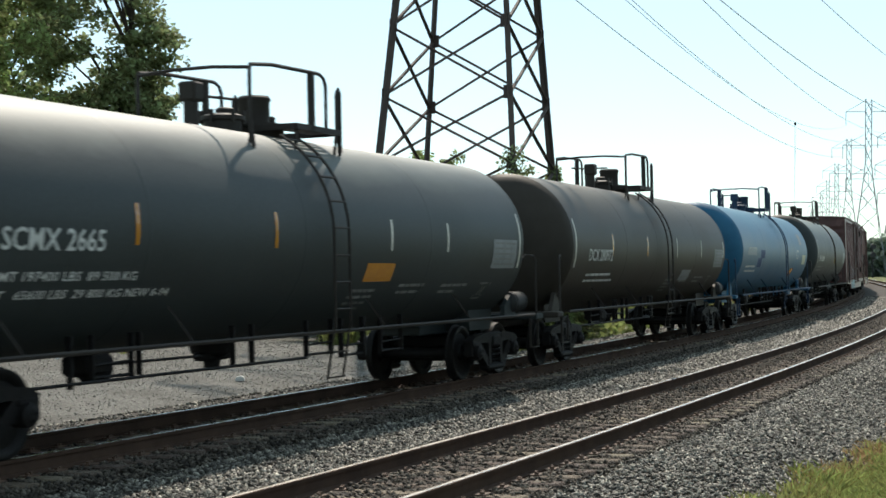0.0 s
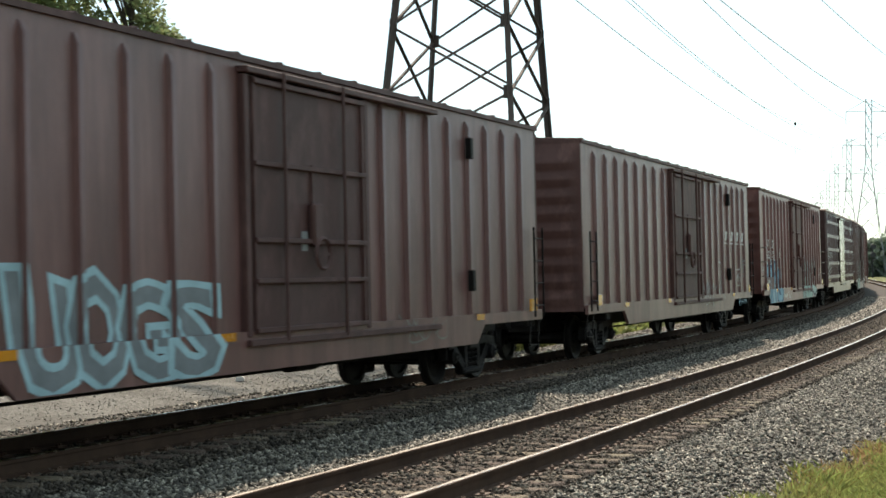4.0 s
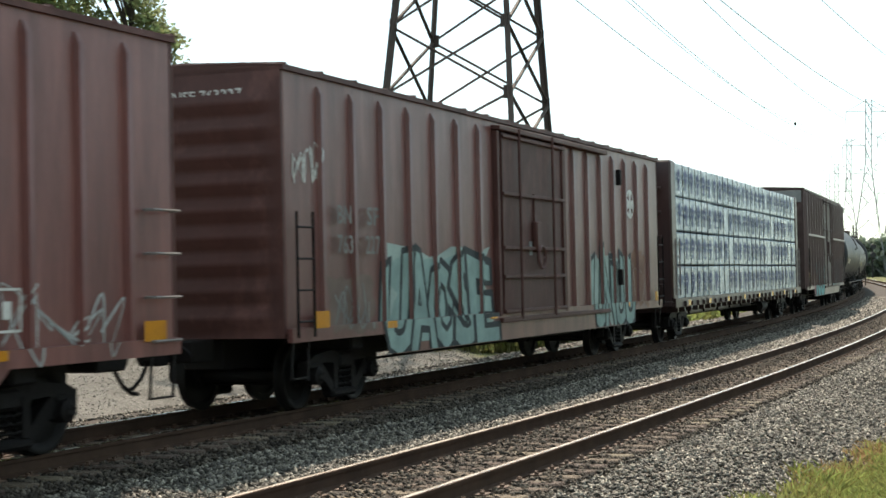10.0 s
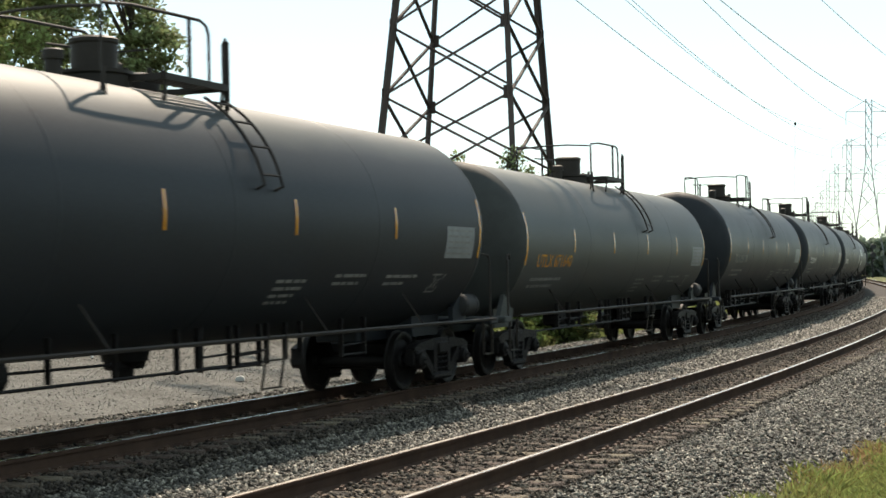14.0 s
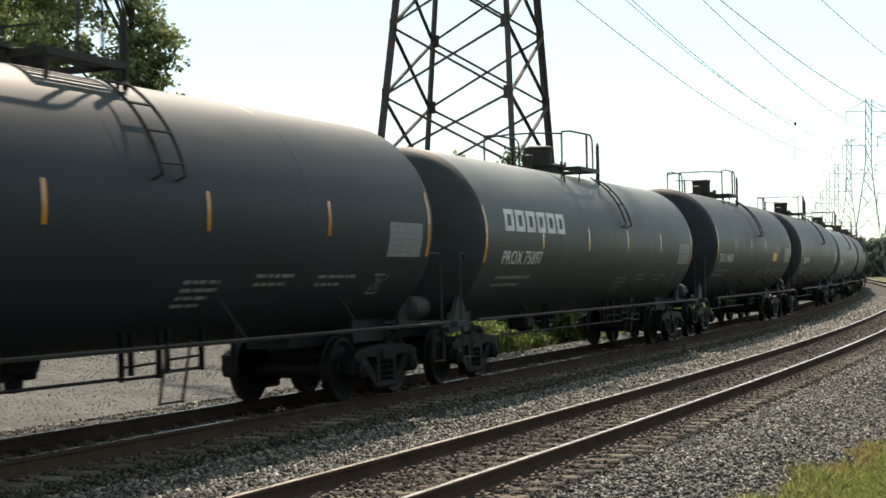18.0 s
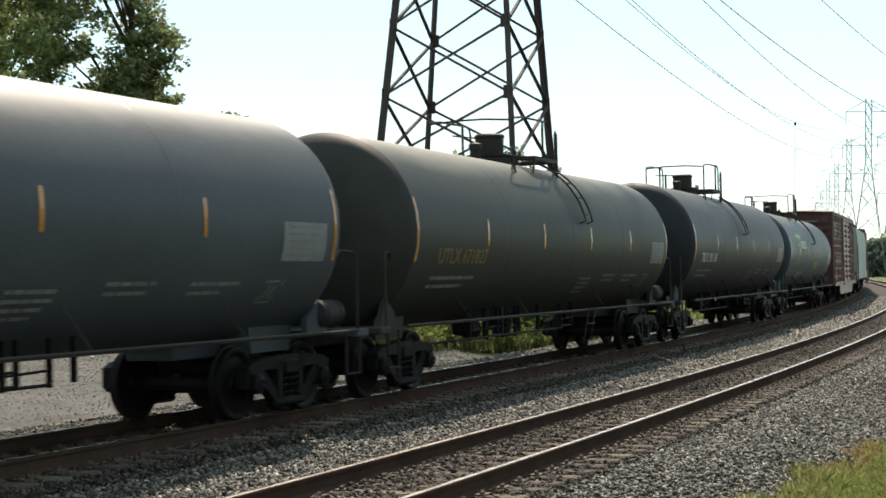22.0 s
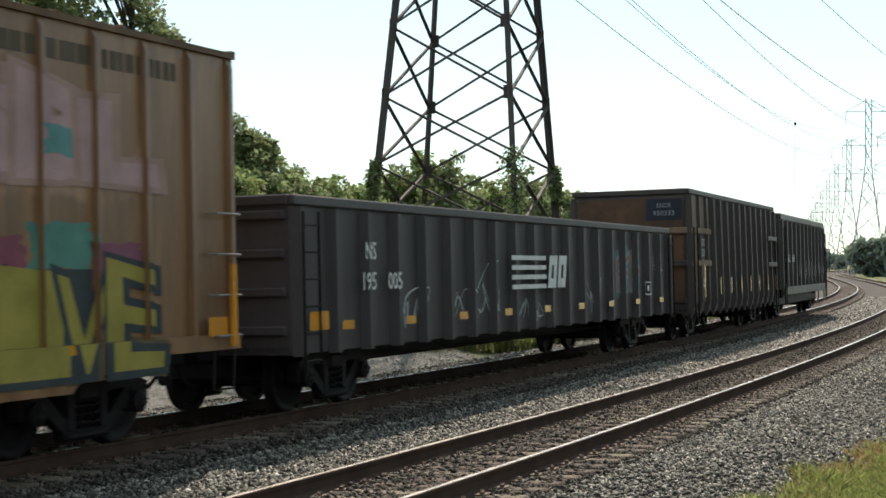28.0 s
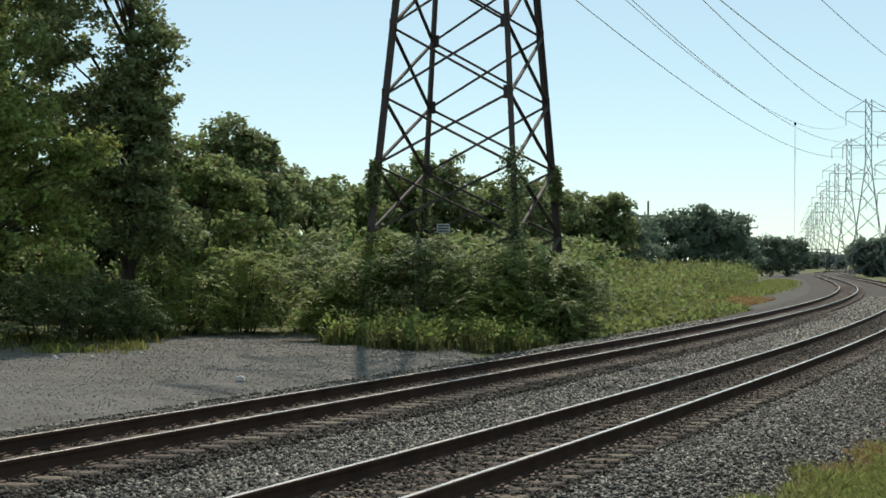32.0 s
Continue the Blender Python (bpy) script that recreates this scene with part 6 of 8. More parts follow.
    for k, (a, b, z0, z1) in enumerate(((-4.6, -2.6, 0.95, 1.9), (-1.9, 2.4, 0.95, 1.5), (3.1, 7.4, 1.0, 2.6), (0.7, 2.6, 1.9, 2.4), (-7.5, -6.0, 1.0, 1.7))):
        scrawl(c, a, b, z0, z1, side_map(w + 0.125), M_GREYLET, 71 + k, 6, 0.018)
    write(c, "582297", 0.25, 4.0, 0.1, end_map(h + 0.139), M_PLATE, wide=0.5)
    bars(c, -0.5, 4.0, (0.65,), end_map(h + 0.139), M_PLATE, 0.1)
    panel(c, "yellow_tag", -0.4, -0.1, 2.5, 2.85, side_map(w + 0.145), M_YELLOW, "small yellow paper tag")
    p = car_paint("weathered_yellow_paint", (0.235, 0.13, 0.05), [(-8.0, -1.2, 2.9, 3.6, (0.10, 0.10, 0.10), (0.14, 0.1, 0.07), 0.5), (2.2, 6.6, 2.6, 3.2, (0.3, 0.16, 0.1), (0.26, 0.13, 0.06), 0.6)], dirt_amt=0.6)
    grey = surf("grey_louvred_door_paint", (0.11, 0.115, 0.1), (0.075, 0.075, 0.07), 1.0, 0.7, bump=0.15, dirt=(0.06, 0.055, 0.05), dirt_scale=0.9, dirt_amt=0.5,
                spots=[(-2, 2, 2.9, 4.3, (0.5, 0.3, 0.3), (0.4, 0.26, 0.26), 0.75)])
    c, h, zs, ze, w = boxcar(505.6, 522.35, p, "weathered yellow boxcar with a grey ribbed door and bright graffiti", style="slide", left=8, right=6, door=(0.62, 3.1), door_mat=grey, ze=4.42, ladders="irons")
    pink, lemon = surf_cache("dusty_pink_spray", (0.4, 0.25, 0.25)), surf_cache("lemon_spray", (0.3, 0.245, 0.05))
    rust = surf_cache("rust_red_spray", (0.3, 0.09, 0.035))
    for k in range(6):
        cloud_patch(c, -8.0 + 1.15 * k, -6.7 + 1.15 * k, 0.85, 1.5 + 0.1 * (k % 2), rust if k % 2 else surf_cache("burnt_orange_spray", (0.36, 0.13, 0.03)), 81 + k)
    piece(c, "MARBVS", -8.0, -1.5, 1.0, 2.15, lemon, ink, 82, None, fat=0.03)
    scrawl(c, -7.8, -1.7, 0.85, 1.5, None, ink, 83, 9, 0.03)
    piece(c, "VER", -5.9, -1.5, 3.05, 4.05, pink, surf_cache("grey_violet_spray", (0.12, 0.12, 0.13)), 88, None, fat=0.06)
    piece(c, "ISBL", 2.6, 6.6, 2.85, 3.75, pink, surf_cache("faded_pink_edge", (0.33, 0.2, 0.17)), 89, None, fat=0.06)
    for k, (a, b, z0, z1, cc) in enumerate(((2.5, 3.7, 1.85, 2.35, (0.08, 0.22, 0.15)), (3.5, 4.6, 1.75, 2.25, (0.24, 0.07, 0.1)), (4.5, 5.7, 1.85, 2.4, (0.08, 0.22, 0.18)), (5.5, 6.6, 1.75, 2.2, (0.22, 0.08, 0.12)), (-7.9, -6.6, 1.95, 2.4, (0.2, 0.07, 0.13)),
                                             (-6.3, -5.0, 2.0, 2.45, (0.07, 0.24, 0.16)), (-4.4, -3.0, 1.95, 2.35, (0.2, 0.07, 0.13)))):
        cloud_patch(c, a, b, z0, z1, surf_cache("sprayed_tone_" + "abcdefg"[k], cc), 95 + k)
    piece(c, "GUIVE", 2.4, 6.7, 0.85, 2.0, lemon, ink, 90, None, fat=0.015, lap=0.98)
    for k in range(4):
        cloud_patch(c, 2.4 + 1.1 * k, 3.6 + 1.1 * k, 0.72, 1.2, surf_cache("dingy_brown_spray", (0.12, 0.085, 0.045)), 110 + k, lift=0.0025)
    scrawl(c, 4.5, 5.6, 0.95, 2.0, None, chalk, 91, 2, 0.03)
    cloud_patch(c, 4.7, 5.9, 3.0, 3.35, surf_cache("teal_spray", (0.1, 0.24, 0.24)), 92, "teal sprayed patch", 0.012)
    bars(c, 2.6, 3.98, (4.6,), side_map(w + 0.006), surf_cache("faded_dark_print", (0.08, 0.06, 0.04)), 0.2)
    yl = Shape().box(h - 0.3, h - 0.2, -w - 0.17, -w - 0.13, 1.0, 1.95)
    part("reflector", yl, M_YELLOW, c)


build_boxcars()
# ---- lumber car, hopper and open cars ----
def build_lumber_car():
    near, far = 203.4, 226.4
    half, mid = (far - near) / 2, (far + near) / 2
    p = car_paint("dark_maroon_paint", (0.04, 0.0185, 0.0195))
    car = tagged(new("lumber_car"), "dark maroon centre-beam flat car with end bulkheads, loaded with wrapped lumber", "flat car", "freight train")
    deck = Shape().box(-half, half, -1.45, 1.45, 0.92, 1.06, 0.02)
    deck.box(-half, half, -0.35, 0.35, 0.55, 0.95, 0.02)
    for i in range(27):
        x = -half + 0.5 + i * (2 * half - 1.0) / 26
        deck.prism([(x - 0.09, 0.92), (x + 0.09, 0.92), (x + 0.06, 0.78), (x - 0.06, 0.78)][::-1], -1.47, 1.47)
    part("deck", deck, p, car)
    sill = Shape()
    for sg in (-1, 1):
        sill.box(-half, half, sg * 1.46, sg * 1.52, 0.90, 1.13, 0.01)
        for i in range(26):
            x = -half + 1.0 + i * 0.82
            sill.box(x, x + 0.16, sg * 1.5, sg * 1.58, 0.92, 1.04, 0.01)
    part("side_sill", sill, p, car)
    for sg in (-1, 1):
        b = Shape().box(sg * (half - 0.62), sg * (half - 0.05), -1.45, 1.45, 0.95, 4.55, 0.05)
        for z in (1.4, 2.0, 2.6, 3.2, 3.8):
            b.box(sg * (half - 0.05), sg * (half + 0.02), -1.2, 1.2, z, z + 0.1, 0.02)
        bl = part("bulkhead", b, p, car, "tall dark maroon end bulkhead")
        part("ladder", ladder(-0.23, 0.23, -0.06, 1.2, 2.6, 5), surf_cache("pale_ladder_steel", (0.3, 0.27, 0.26)), bl, m=Matrix.Translation((sg * (half - 0.4), -1.45, 0)))
    write(car, "561394", -0.5, 4.05, 0.2, end_map(half + 0.024), M_PLATE, wide=0.95)
    bars(car, -0.45, 3.5, (0.7, 0.6), end_map(half + 0.024), M_GREYLET, 0.06, 0.12)
    bars(car, -0.6, 2.75, (1.1, 1.0, 0.9), end_map(half + 0.024), M_GREYLET, 0.06, 0.12)
    beam = Shape().box(-half + 0.7, half - 0.7, -0.12, 0.12, 1.06, 4.3, 0.02)
    part("centre_beam", beam, p, car)
    wrap = surf("printed_wrap_film", (0.335, 0.42, 0.49), (0.265, 0.34, 0.405), 2.4, 0.28, bump=1.0, grain=5, stretch=(1, 1, 1.5), spec=0.6, rand=0.2, dirt=(0.5, 0.56, 0.58), dirt_scale=3.2, dirt_amt=0.6)
    ink = surf_cache("blue_ink", (0.13, 0.16, 0.3))
    faint = surf_cache("faint_blue_ink", (0.15, 0.19, 0.33))
    rng = random.Random(5)
    lengths = [4.9, 4.9, 4.9, 4.9, 1.6]
    x_first = -half + 0.68
    x_last = half - 0.72
    rows = 4
    hgt = 0.84
    # a thing of its own rests on the deck; the stacks travel with the car, so they hang under it
    strap_mat = surf_cache("black_strap", (0.02, 0.02, 0.025))
    m = side_map(1.452)
    for r in range(rows):
        z = 1.10 + r * (hgt + 0.02)
        x = x_first
        order = lengths[r % 2:] + lengths[:r % 2]
        k = 0
        while x < x_last - 0.3:
            ln = min(order[k % 5], x_last - x)
            for sg in (-1, 1):
                s = Shape().box(x, x + ln - 0.03, sg * 0.16, sg * (1.43 + rng.uniform(0, 0.015)), z, z + hgt - rng.uniform(0, 0.03), 0.03)
                pk = part("lumber_pack", s, wrap, car, "lumber pack in printed pale blue wrapping")
                if sg < 0:
                    bays = max(1, round(ln / 0.86))
                    bay = ln / bays
                    for j in range(1, bays):
                        xx = x + j * bay + rng.uniform(-0.04, 0.04)
                        part("strap", Shape().box(xx, xx + 0.011, -1.456, -1.44, z, z + hgt), strap_mat, pk)
                    # a fold of slack film across some bays
                    for j in range(bays):
                        if rng.random() < 0.3:
                            a, e = x + bay * j + rng.uniform(0.05, 0.3), z + rng.uniform(0.3, 0.75)
                            d, q = rng.uniform(0.2, 0.5), rng.uniform(-0.45, -0.12)
                            part("film_fold", Shape().tube([(a, -1.447, e), (a + d * 0.5, -1.456, e + q * 0.45), (a + d, -1.447, max(e + q, z + 0.03))], 0.005, 5), wrap, pk)
                    shift = rng.uniform(0.0, 0.25)
                    for j in range(bays):
                        if rng.random() < 0.06:
                            continue
                        a, b = x + bay * j + 0.04 + shift * 0.4, z + 0.14 + rng.uniform(-0.02, 0.03)
                        if a + 0.46 > x + ln - 0.05:
                            continue
                        # a mark of plain shapes: trunk, two raised limbs, a pointed crown
                        pr = Shape()
                        for outline in (((0.13, 0), (0.3, 0.0), (0.3, 0.3), (0.16, 0.3), (0.16, 0.1)),
                                        ((0.19, 0.16), (0.19, 0.27), (0.06, 0.38), (0.0, 0.46), (0.01, 0.36), (0.07, 0.27)),
                                        ((0.26, 0.16), (0.38, 0.27), (0.45, 0.37), (0.46, 0.47), (0.39, 0.39), (0.26, 0.27)),
                                        ((0.05, 0.42), (0.13, 0.42), (0.13, 0.35), (0.33, 0.35), (0.33, 0.42), (0.41, 0.42), (0.23, 0.57))):
                            pr.add([m(a + u, b + q) for u, q in outline], [tuple(range(len(outline)))])
                        part("print", pr.mesh("print", ink, False), None, pk, "blue printed tree mark")
                        if a + 0.95 < x + ln and rng.random() < 0.8:
                            wr = Shape()
                            for zz, count in ((0.36, 6), (0.2, 7)):
                                for q in range(count):
                                    u, hh = a + 0.5 + q * 0.052, 0.115 if q == 0 else 0.08
                                    t0 = b + zz
                                    for c0, c1, d0, d1 in ((0, 0.014, 0, hh), (0.026, 0.04, 0, hh * 0.9), (0.014, 0.026, hh - 0.016, hh)):
                                        patch(wr, u + c0, u + c1, t0 + d0, t0 + d1, m, 1)
                            tagged(part("small_print", wr.mesh("small_print", faint, False), None, pk, "faint blue bars of printed words"), kind="stuff")
            x += ln
            k += 1
    sm = side_map(1.585)
    for i in range(8):
        panel(car, "reflector", -half + 1.2 + i * 2.8, -half + 1.55 + i * 2.8, 0.93, 1.07, sm, M_YELLOW)
    panel(car, "notice", half - 3.6, half - 3.2, 0.75, 1.15, side_map(1.60), M_PLATE)
    under = Shape().tube([(-half + 3, -0.8, 0.62), (half - 3, -0.8, 0.62)], 0.02, 5)
    under.spin([(-0.6, 0.0), (-0.56, 0.2), (0.56, 0.2), (0.6, 0.0)], 14, "x", (half - 5.5, -0.8, 0.55))
    for i in range(9):
        x = -half + 3 + i * (2 * half - 6) / 8
        under.bar((x, -0.8, 0.9), (x, -0.8, 0.6), 0.05, 0.02)
    part("brake_rigging", under, M_GEAR, car)
    for sg in (-1, 1):
        add_truck(car, sg * (half - 2.3))
    add_couplers(car, -half - 0.6, half + 0.6)
    TRAIN.append((car, mid + 0.25, half - 2.3))


def build_hopper():
    near, far = 485.9, 504.7
    half, mid = (far - near) / 2, (far + near) / 2
    p = surf("pale_green_grey_paint", (0.36, 0.41, 0.36), (0.30, 0.345, 0.30), 0.8, 0.6, bump=0.08, dirt=(0.30, 0.22, 0.13), dirt_scale=0.7, dirt_amt=0.35, stretch=(1, 1, 0.3), spec=0.3)
    dk = surf("grey_end_paint", (0.16, 0.17, 0.165), (0.12, 0.125, 0.12), 1.2, 0.7, bump=0.1)
    car = tagged(new("covered_hopper"), "pale green-grey covered hopper with smooth curved sides", "hopper car", "freight train")
    body = Shape()
    ze, zb = 4.25, 1.55
    prof = [(-1.56, zb), (-1.58, 2.2), (-1.58, 3.6), (-1.5, 4.1), (-1.3, ze), (-0.6, ze + 0.15), (0.6, ze + 0.15), (1.3, ze), (1.5, 4.1), (1.58, 3.6), (1.58, 2.2), (1.56, zb)]
    k = len(prof)
    hl = half - 1.15
    v = []
    for x in (-hl, hl):
        for y, z in prof:
            v.append((x, y, z))
    body.add(v, [(i, i + 1, i + k + 1, i + k) for i in range(k - 1)] + [tuple(range(k - 1, -1, -1)), tuple(range(k, 2 * k)), (k - 1, 0, k, 2 * k - 1)])
    part("body", body, p, car)
    for sg in (-1, 1):
        # sloping end sheets with corner posts
        e = Shape()
        e.prism([(sg * hl, 1.3), (sg * (hl - 0.02), 4.1), (sg * (half - 0.1), 4.15), (sg * (half - 0.1), 4.05), (sg * (hl + 0.3), 2.2)][::sg], -1.4, 1.4)
        for y in (-1.42, 1.36):
            e.box(sg * (half - 0.18), sg * (half - 0.08), y, y + 0.07, 1.0, 4.1, 0.01)
        e.box(sg * (hl - 0.2), sg * half, -1.45, 1.45, 0.95, 1.12, 0.02)
        part("end_slope_sheet", e, dk, car, "grey sloping end sheet")
    part("side_sill", Shape().box(-half + 0.1, half - 0.1, -1.60, -1.52, 1.12, 1.56, 0.03).box(-half + 0.1, half - 0.1, 1.52, 1.60, 1.12, 1.56, 0.03), p, car)
    for i in range(4):
        x = -hl + 2 * hl * (i + 0.5) / 4
        s = Shape()
        b = hl / 4
        v = [(x - b * 0.95, -1.45, 1.3), (x + b * 0.95, -1.45, 1.3), (x + b * 0.95, 1.45, 1.3), (x - b * 0.95, 1.45, 1.3), (x - 0.45, -0.6, 0.5), (x + 0.45, -0.6, 0.5), (x + 0.45, 0.6, 0.5), (x - 0.45, 0.6, 0.5)]
        s.add(v, [(0, 1, 5, 4), (1, 2, 6, 5), (2, 3, 7, 6), (3, 0, 4, 7), (4, 5, 6, 7), (0, 3, 2, 1)])
        s.box(x - 0.5, x + 0.5, -0.75, 0.75, 0.4, 0.52, 0.02)
        part("discharge_chute", s, dk, car)
    run = Shape()
    for y in (-0.75, 0.75):
        run.box(-half + 0.2, half - 0.2, y - 0.28, y + 0.28, ze + 0.32, ze + 0.36, 0.01)
        for i in range(18):
            x = -half + 0.5 + i * (2 * half - 1) / 17
            run.box(x - 0.03, x + 0.03, y - 0.25, y + 0.25, ze + 0.1, ze + 0.33)
    part("roof_walkway", run, M_GEAR, car, "dark grated roof walkway")
    for i in range(5):
        x = -hl + 2 * hl * (i + 0.5) / 5
        part("roof_hatch", Shape().spin([(ze + 0.1, 0.36), (ze + 0.26, 0.36), (ze + 0.3, 0.3), (ze + 0.31, 0.0)], 16, "z", (x, 0, 0)), dk, car)
    part("ladder", ladder(-half + 0.15, -half + 0.6, -1.62, 0.6, 3.2, 7), dk, car)
    part("ladder", ladder(half - 0.6, half - 0.15, -1.62, 0.6, 3.2, 7), dk, car)
    sm = side_map(1.592)
    bars(car, -hl + 1.6, 2.4, (0.5,), sm, surf_cache("dark_print", (0.06, 0.06, 0.06)), 0.16)
    bars(car, -hl + 1.2, 1.95, (1.0,), sm, surf_cache("dark_print", (0.06, 0.06, 0.06)), 0.22)
    for sg in (-1, 1):
        add_truck(car, sg * (half - 1.75))
    add_couplers(car, -half - 0.5, half + 0.5)
    TRAIN.append((car, mid + 0.25, half - 1.75))


def open_car(name, near, far, paint, label, zs, zt, w, posts, post_mat=None, bulge=0.0, lean=0.0, rim=0.12, category="gondola", truck_in=2.0, tapered=False, deep=0.12):
    half, mid = (far - near) / 2, (far + near) / 2
    car = tagged(new(name), label, category, "freight train")
    side = Shape()
    t = 0.04
    for sg in (-1, 1):
        side.box(-half, half, sg * w, sg * (w - t), zs, zt, 0.008)
    part("side_wall", side, paint, car)
    fl = Shape().box(-half, half, -w + t, w - t, zs + 0.02, zs + 0.1)
    part("floor", fl, M_GEAR, car)
    for sg in (-1, 1):
        e = Shape().box(sg * (half - 0.05), sg * half, -w + 0.02, w - 0.02, zs, zt, 0.008)
        for z in np.linspace(zs + 0.25, zt - 0.3, 4):
            e.box(sg * half, sg * (half + 0.09), -w + 0.05, w - 0.05, z, z + 0.12, 0.02)
        part("end_wall", e, paint, car)
    r = Shape()
    for sg in (-1, 1):
        r.box(-half - 0.02, half + 0.02, sg * (w - 0.07), sg * (w + 0.07), zt - rim, zt + 0.02, 0.02)
        r.box(sg * (half - 0.07), sg * (half + 0.07), -w, w, zt - rim, zt + 0.02, 0.02)
    part("top_rail", r, paint, car)
    s = Shape()
    a, b = 0.10, 0.06
    zl = zs - 0.02
    low = deep * (0.25 if tapered else 1.0)
    v = []
    for z, d in ((zl - (0.1 if tapered else 0), low), (zs + 0.25, deep), (zt - rim - 0.02, deep * (0.7 if tapered else 1.0))):
        v += [(-a, 0, z), (-b, -d, z), (b, -d, z), (a, 0, z)]
    s.add(v, [(0, 1, 5, 4), (1, 2, 6, 5), (2, 3, 7, 6), (4, 5, 9, 8), (5, 6, 10, 9), (6, 7, 11, 10), (0, 3, 2, 1), (8, 9, 10, 11)])
    pm = s.mesh("side_post", post_mat or paint)
    for i in range(posts):
        x = -half + 0.12 + (2 * half - 0.24) * i / (posts - 1)
        part("side_post", pm, None, car, m=Matrix.Translation((x, -w, 0)))
        part("side_post", pm, None, car, m=Matrix.Translation((x, w, 0)) @ TURN)
    under = Shape().box(-half, half, -0.35, 0.35, max(zs - 0.35, 0.5), zs + 0.05, 0.02)
    under.tube([(-half + 2.8, -0.8, 0.6), (half - 2.8, -0.8, 0.6)], 0.02, 5)
    for x in (-half + truck_in, half - truck_in):
        under.box(x - 0.2, x + 0.2, -1.3, 1.3, 0.78, max(zs, 0.95) + 0.05, 0.03)
    for sg in (-1, 1):
        under.box(sg * (half - 0.4), sg * (half + 0.5), -0.4, 0.4, 0.74, 1.02, 0.02)
    part("underframe", under, M_GEAR, car)
    part("ladder", ladder(half - 0.5, half - 0.06, -w - 0.16, 0.55, min(zt - 0.2, zs + 2.2), 6), M_GEAR, car)
    part("ladder", ladder(-half + 0.06, -half + 0.5, -w - 0.16, 0.55, min(zt - 0.2, zs + 2.2), 6), M_GEAR, car)
    for sg in (-1, 1):
        add_truck(car, sg * (half - truck_in))
    add_couplers(car, -half - 0.6, half + 0.6)
    TRAIN.append((car, mid + 0.25, half - truck_in))
    return car, half


def build_open_cars():
    p = surf("scuffed_black_paint", (0.05, 0.041, 0.043), (0.066, 0.055, 0.056), 1.0, 0.55, bump=0.15, dirt=(0.06, 0.05, 0.046), dirt_amt=0.5, spec=0.26, scuff=((0.07, 0.066, 0.063), 0.8, 0.4), stretch=(1, 1, 0.4))
    car, h = open_car("gondola", 523.7, 543.45, p, "long black open gondola with white block lettering and chalk scrawls", 0.8, 2.82, 1.46, 20, deep=0.13)
    m = side_map(1.46 + 0.14)
    chalk = surf_cache("chalk_white_spray", (0.5, 0.53, 0.53))
    write(car, "NS", -7.9, 2.02, 0.24, m, M_WHITE, wide=0.36)
    write(car, "195", -8.05, 1.6, 0.24, m, M_WHITE, wide=0.5)
    write(car, "005", -7.15, 1.6, 0.24, m, M_WHITE, wide=0.5)
    for i in range(4):
        panel(car, "stripe", -1.85, 0.05, 1.52 + i * 0.17, 1.6 + i * 0.17, m, M_WHITE, "white painted stripe")
    for k in range(2):
        ring_block(car, 0.12 + 0.58 * k, 0.6 + 0.58 * k, 1.52, 2.12, m, M_WHITE, "plain white block of a painted name", 0.25, 0.36)
    SIDES[car.name] = (1.46, 0.13, 0.06, [-h + 0.12 + (2 * h - 0.24) * i / 19 for i in range(20)], 0.8, 0.82)
    scrawl(car, -4.4, -2.3, 0.85, 2.05, None, chalk, 91, 3, 0.02)
    scrawl(car, -1.2, 0.2, 0.85, 1.45, None, chalk, 92, 5, 0.02)
    red, sea = surf_cache("pale_red_spray", (0.26, 0.12, 0.11)), surf_cache("dull_sea_spray", (0.11, 0.17, 0.18))
    cloud_patch(car, 5.1, 7.1, 1.2, 2.4, sea, 93)
    piece(car, "FTH", 5.3, 6.95, 1.4, 2.2, red, surf_cache("dusty_grey_spray", (0.24, 0.25, 0.26)), 94, None, fat=0.0, lap=0.95)
    scrawl(car, -6.6, -5.6, 0.9, 1.8, None, chalk, 95, 3, 0.022)
    scrawl(car, 3.0, 4.0, 0.85, 2.1, None, chalk, 97, 4, 0.02)
    piece(car, "ALS", 8.35, 9.15, 1.8, 2.2, chalk, None, 96, None, fat=-0.02, lap=0.85, label="small white sprayed letters")
    sign_frame(car, 7.2, 1.27, 0.5, 0.3, 1.604)
    for i in range(9):
        x = -h + 1.2 + i * (2 * h - 2.6) / 8
        panel(car, "reflector", x, x + 0.36, 1.08, 1.2, side_map(1.603), M_YELLOW)
    panel(car, "reflector", -9.65, -9.1, 1.1, 1.34, side_map(1.607), M_YELLOW)
    p2 = surf("sooty_brown_black_paint", (0.05, 0.041, 0.039), (0.066, 0.053, 0.049), 0.9, 0.55, bump=0.2, spec=0.22, scuff=((0.075, 0.062, 0.057), 0.8, 0.45), dirt=(0.07, 0.042, 0.03), dirt_amt=0.35, stretch=(1, 1, 0.4))
    rust = surf("rusty_ochre_panel", (0.2, 0.135, 0.088), (0.13, 0.08, 0.055), 0.8, 0.75, bump=0.25, dirt=(0.03, 0.022, 0.02), dirt_amt=0.8)
    car, h = open_car("high_side_gondola", 545.7, 559.9, p2, "tall sooty open-top car with a rusty ochre end bay", 0.72, 3.9, 1.48, 15, tapered=True, truck_in=2.0, category="gondola", deep=0.16)
    m = side_map(1.505)
    part("end_bay", Shape().box(-h + 0.05, -h + 2.5, -1.52, -1.48, 0.95, 3.76, 0.01), rust, car, "rusty ochre side bay")
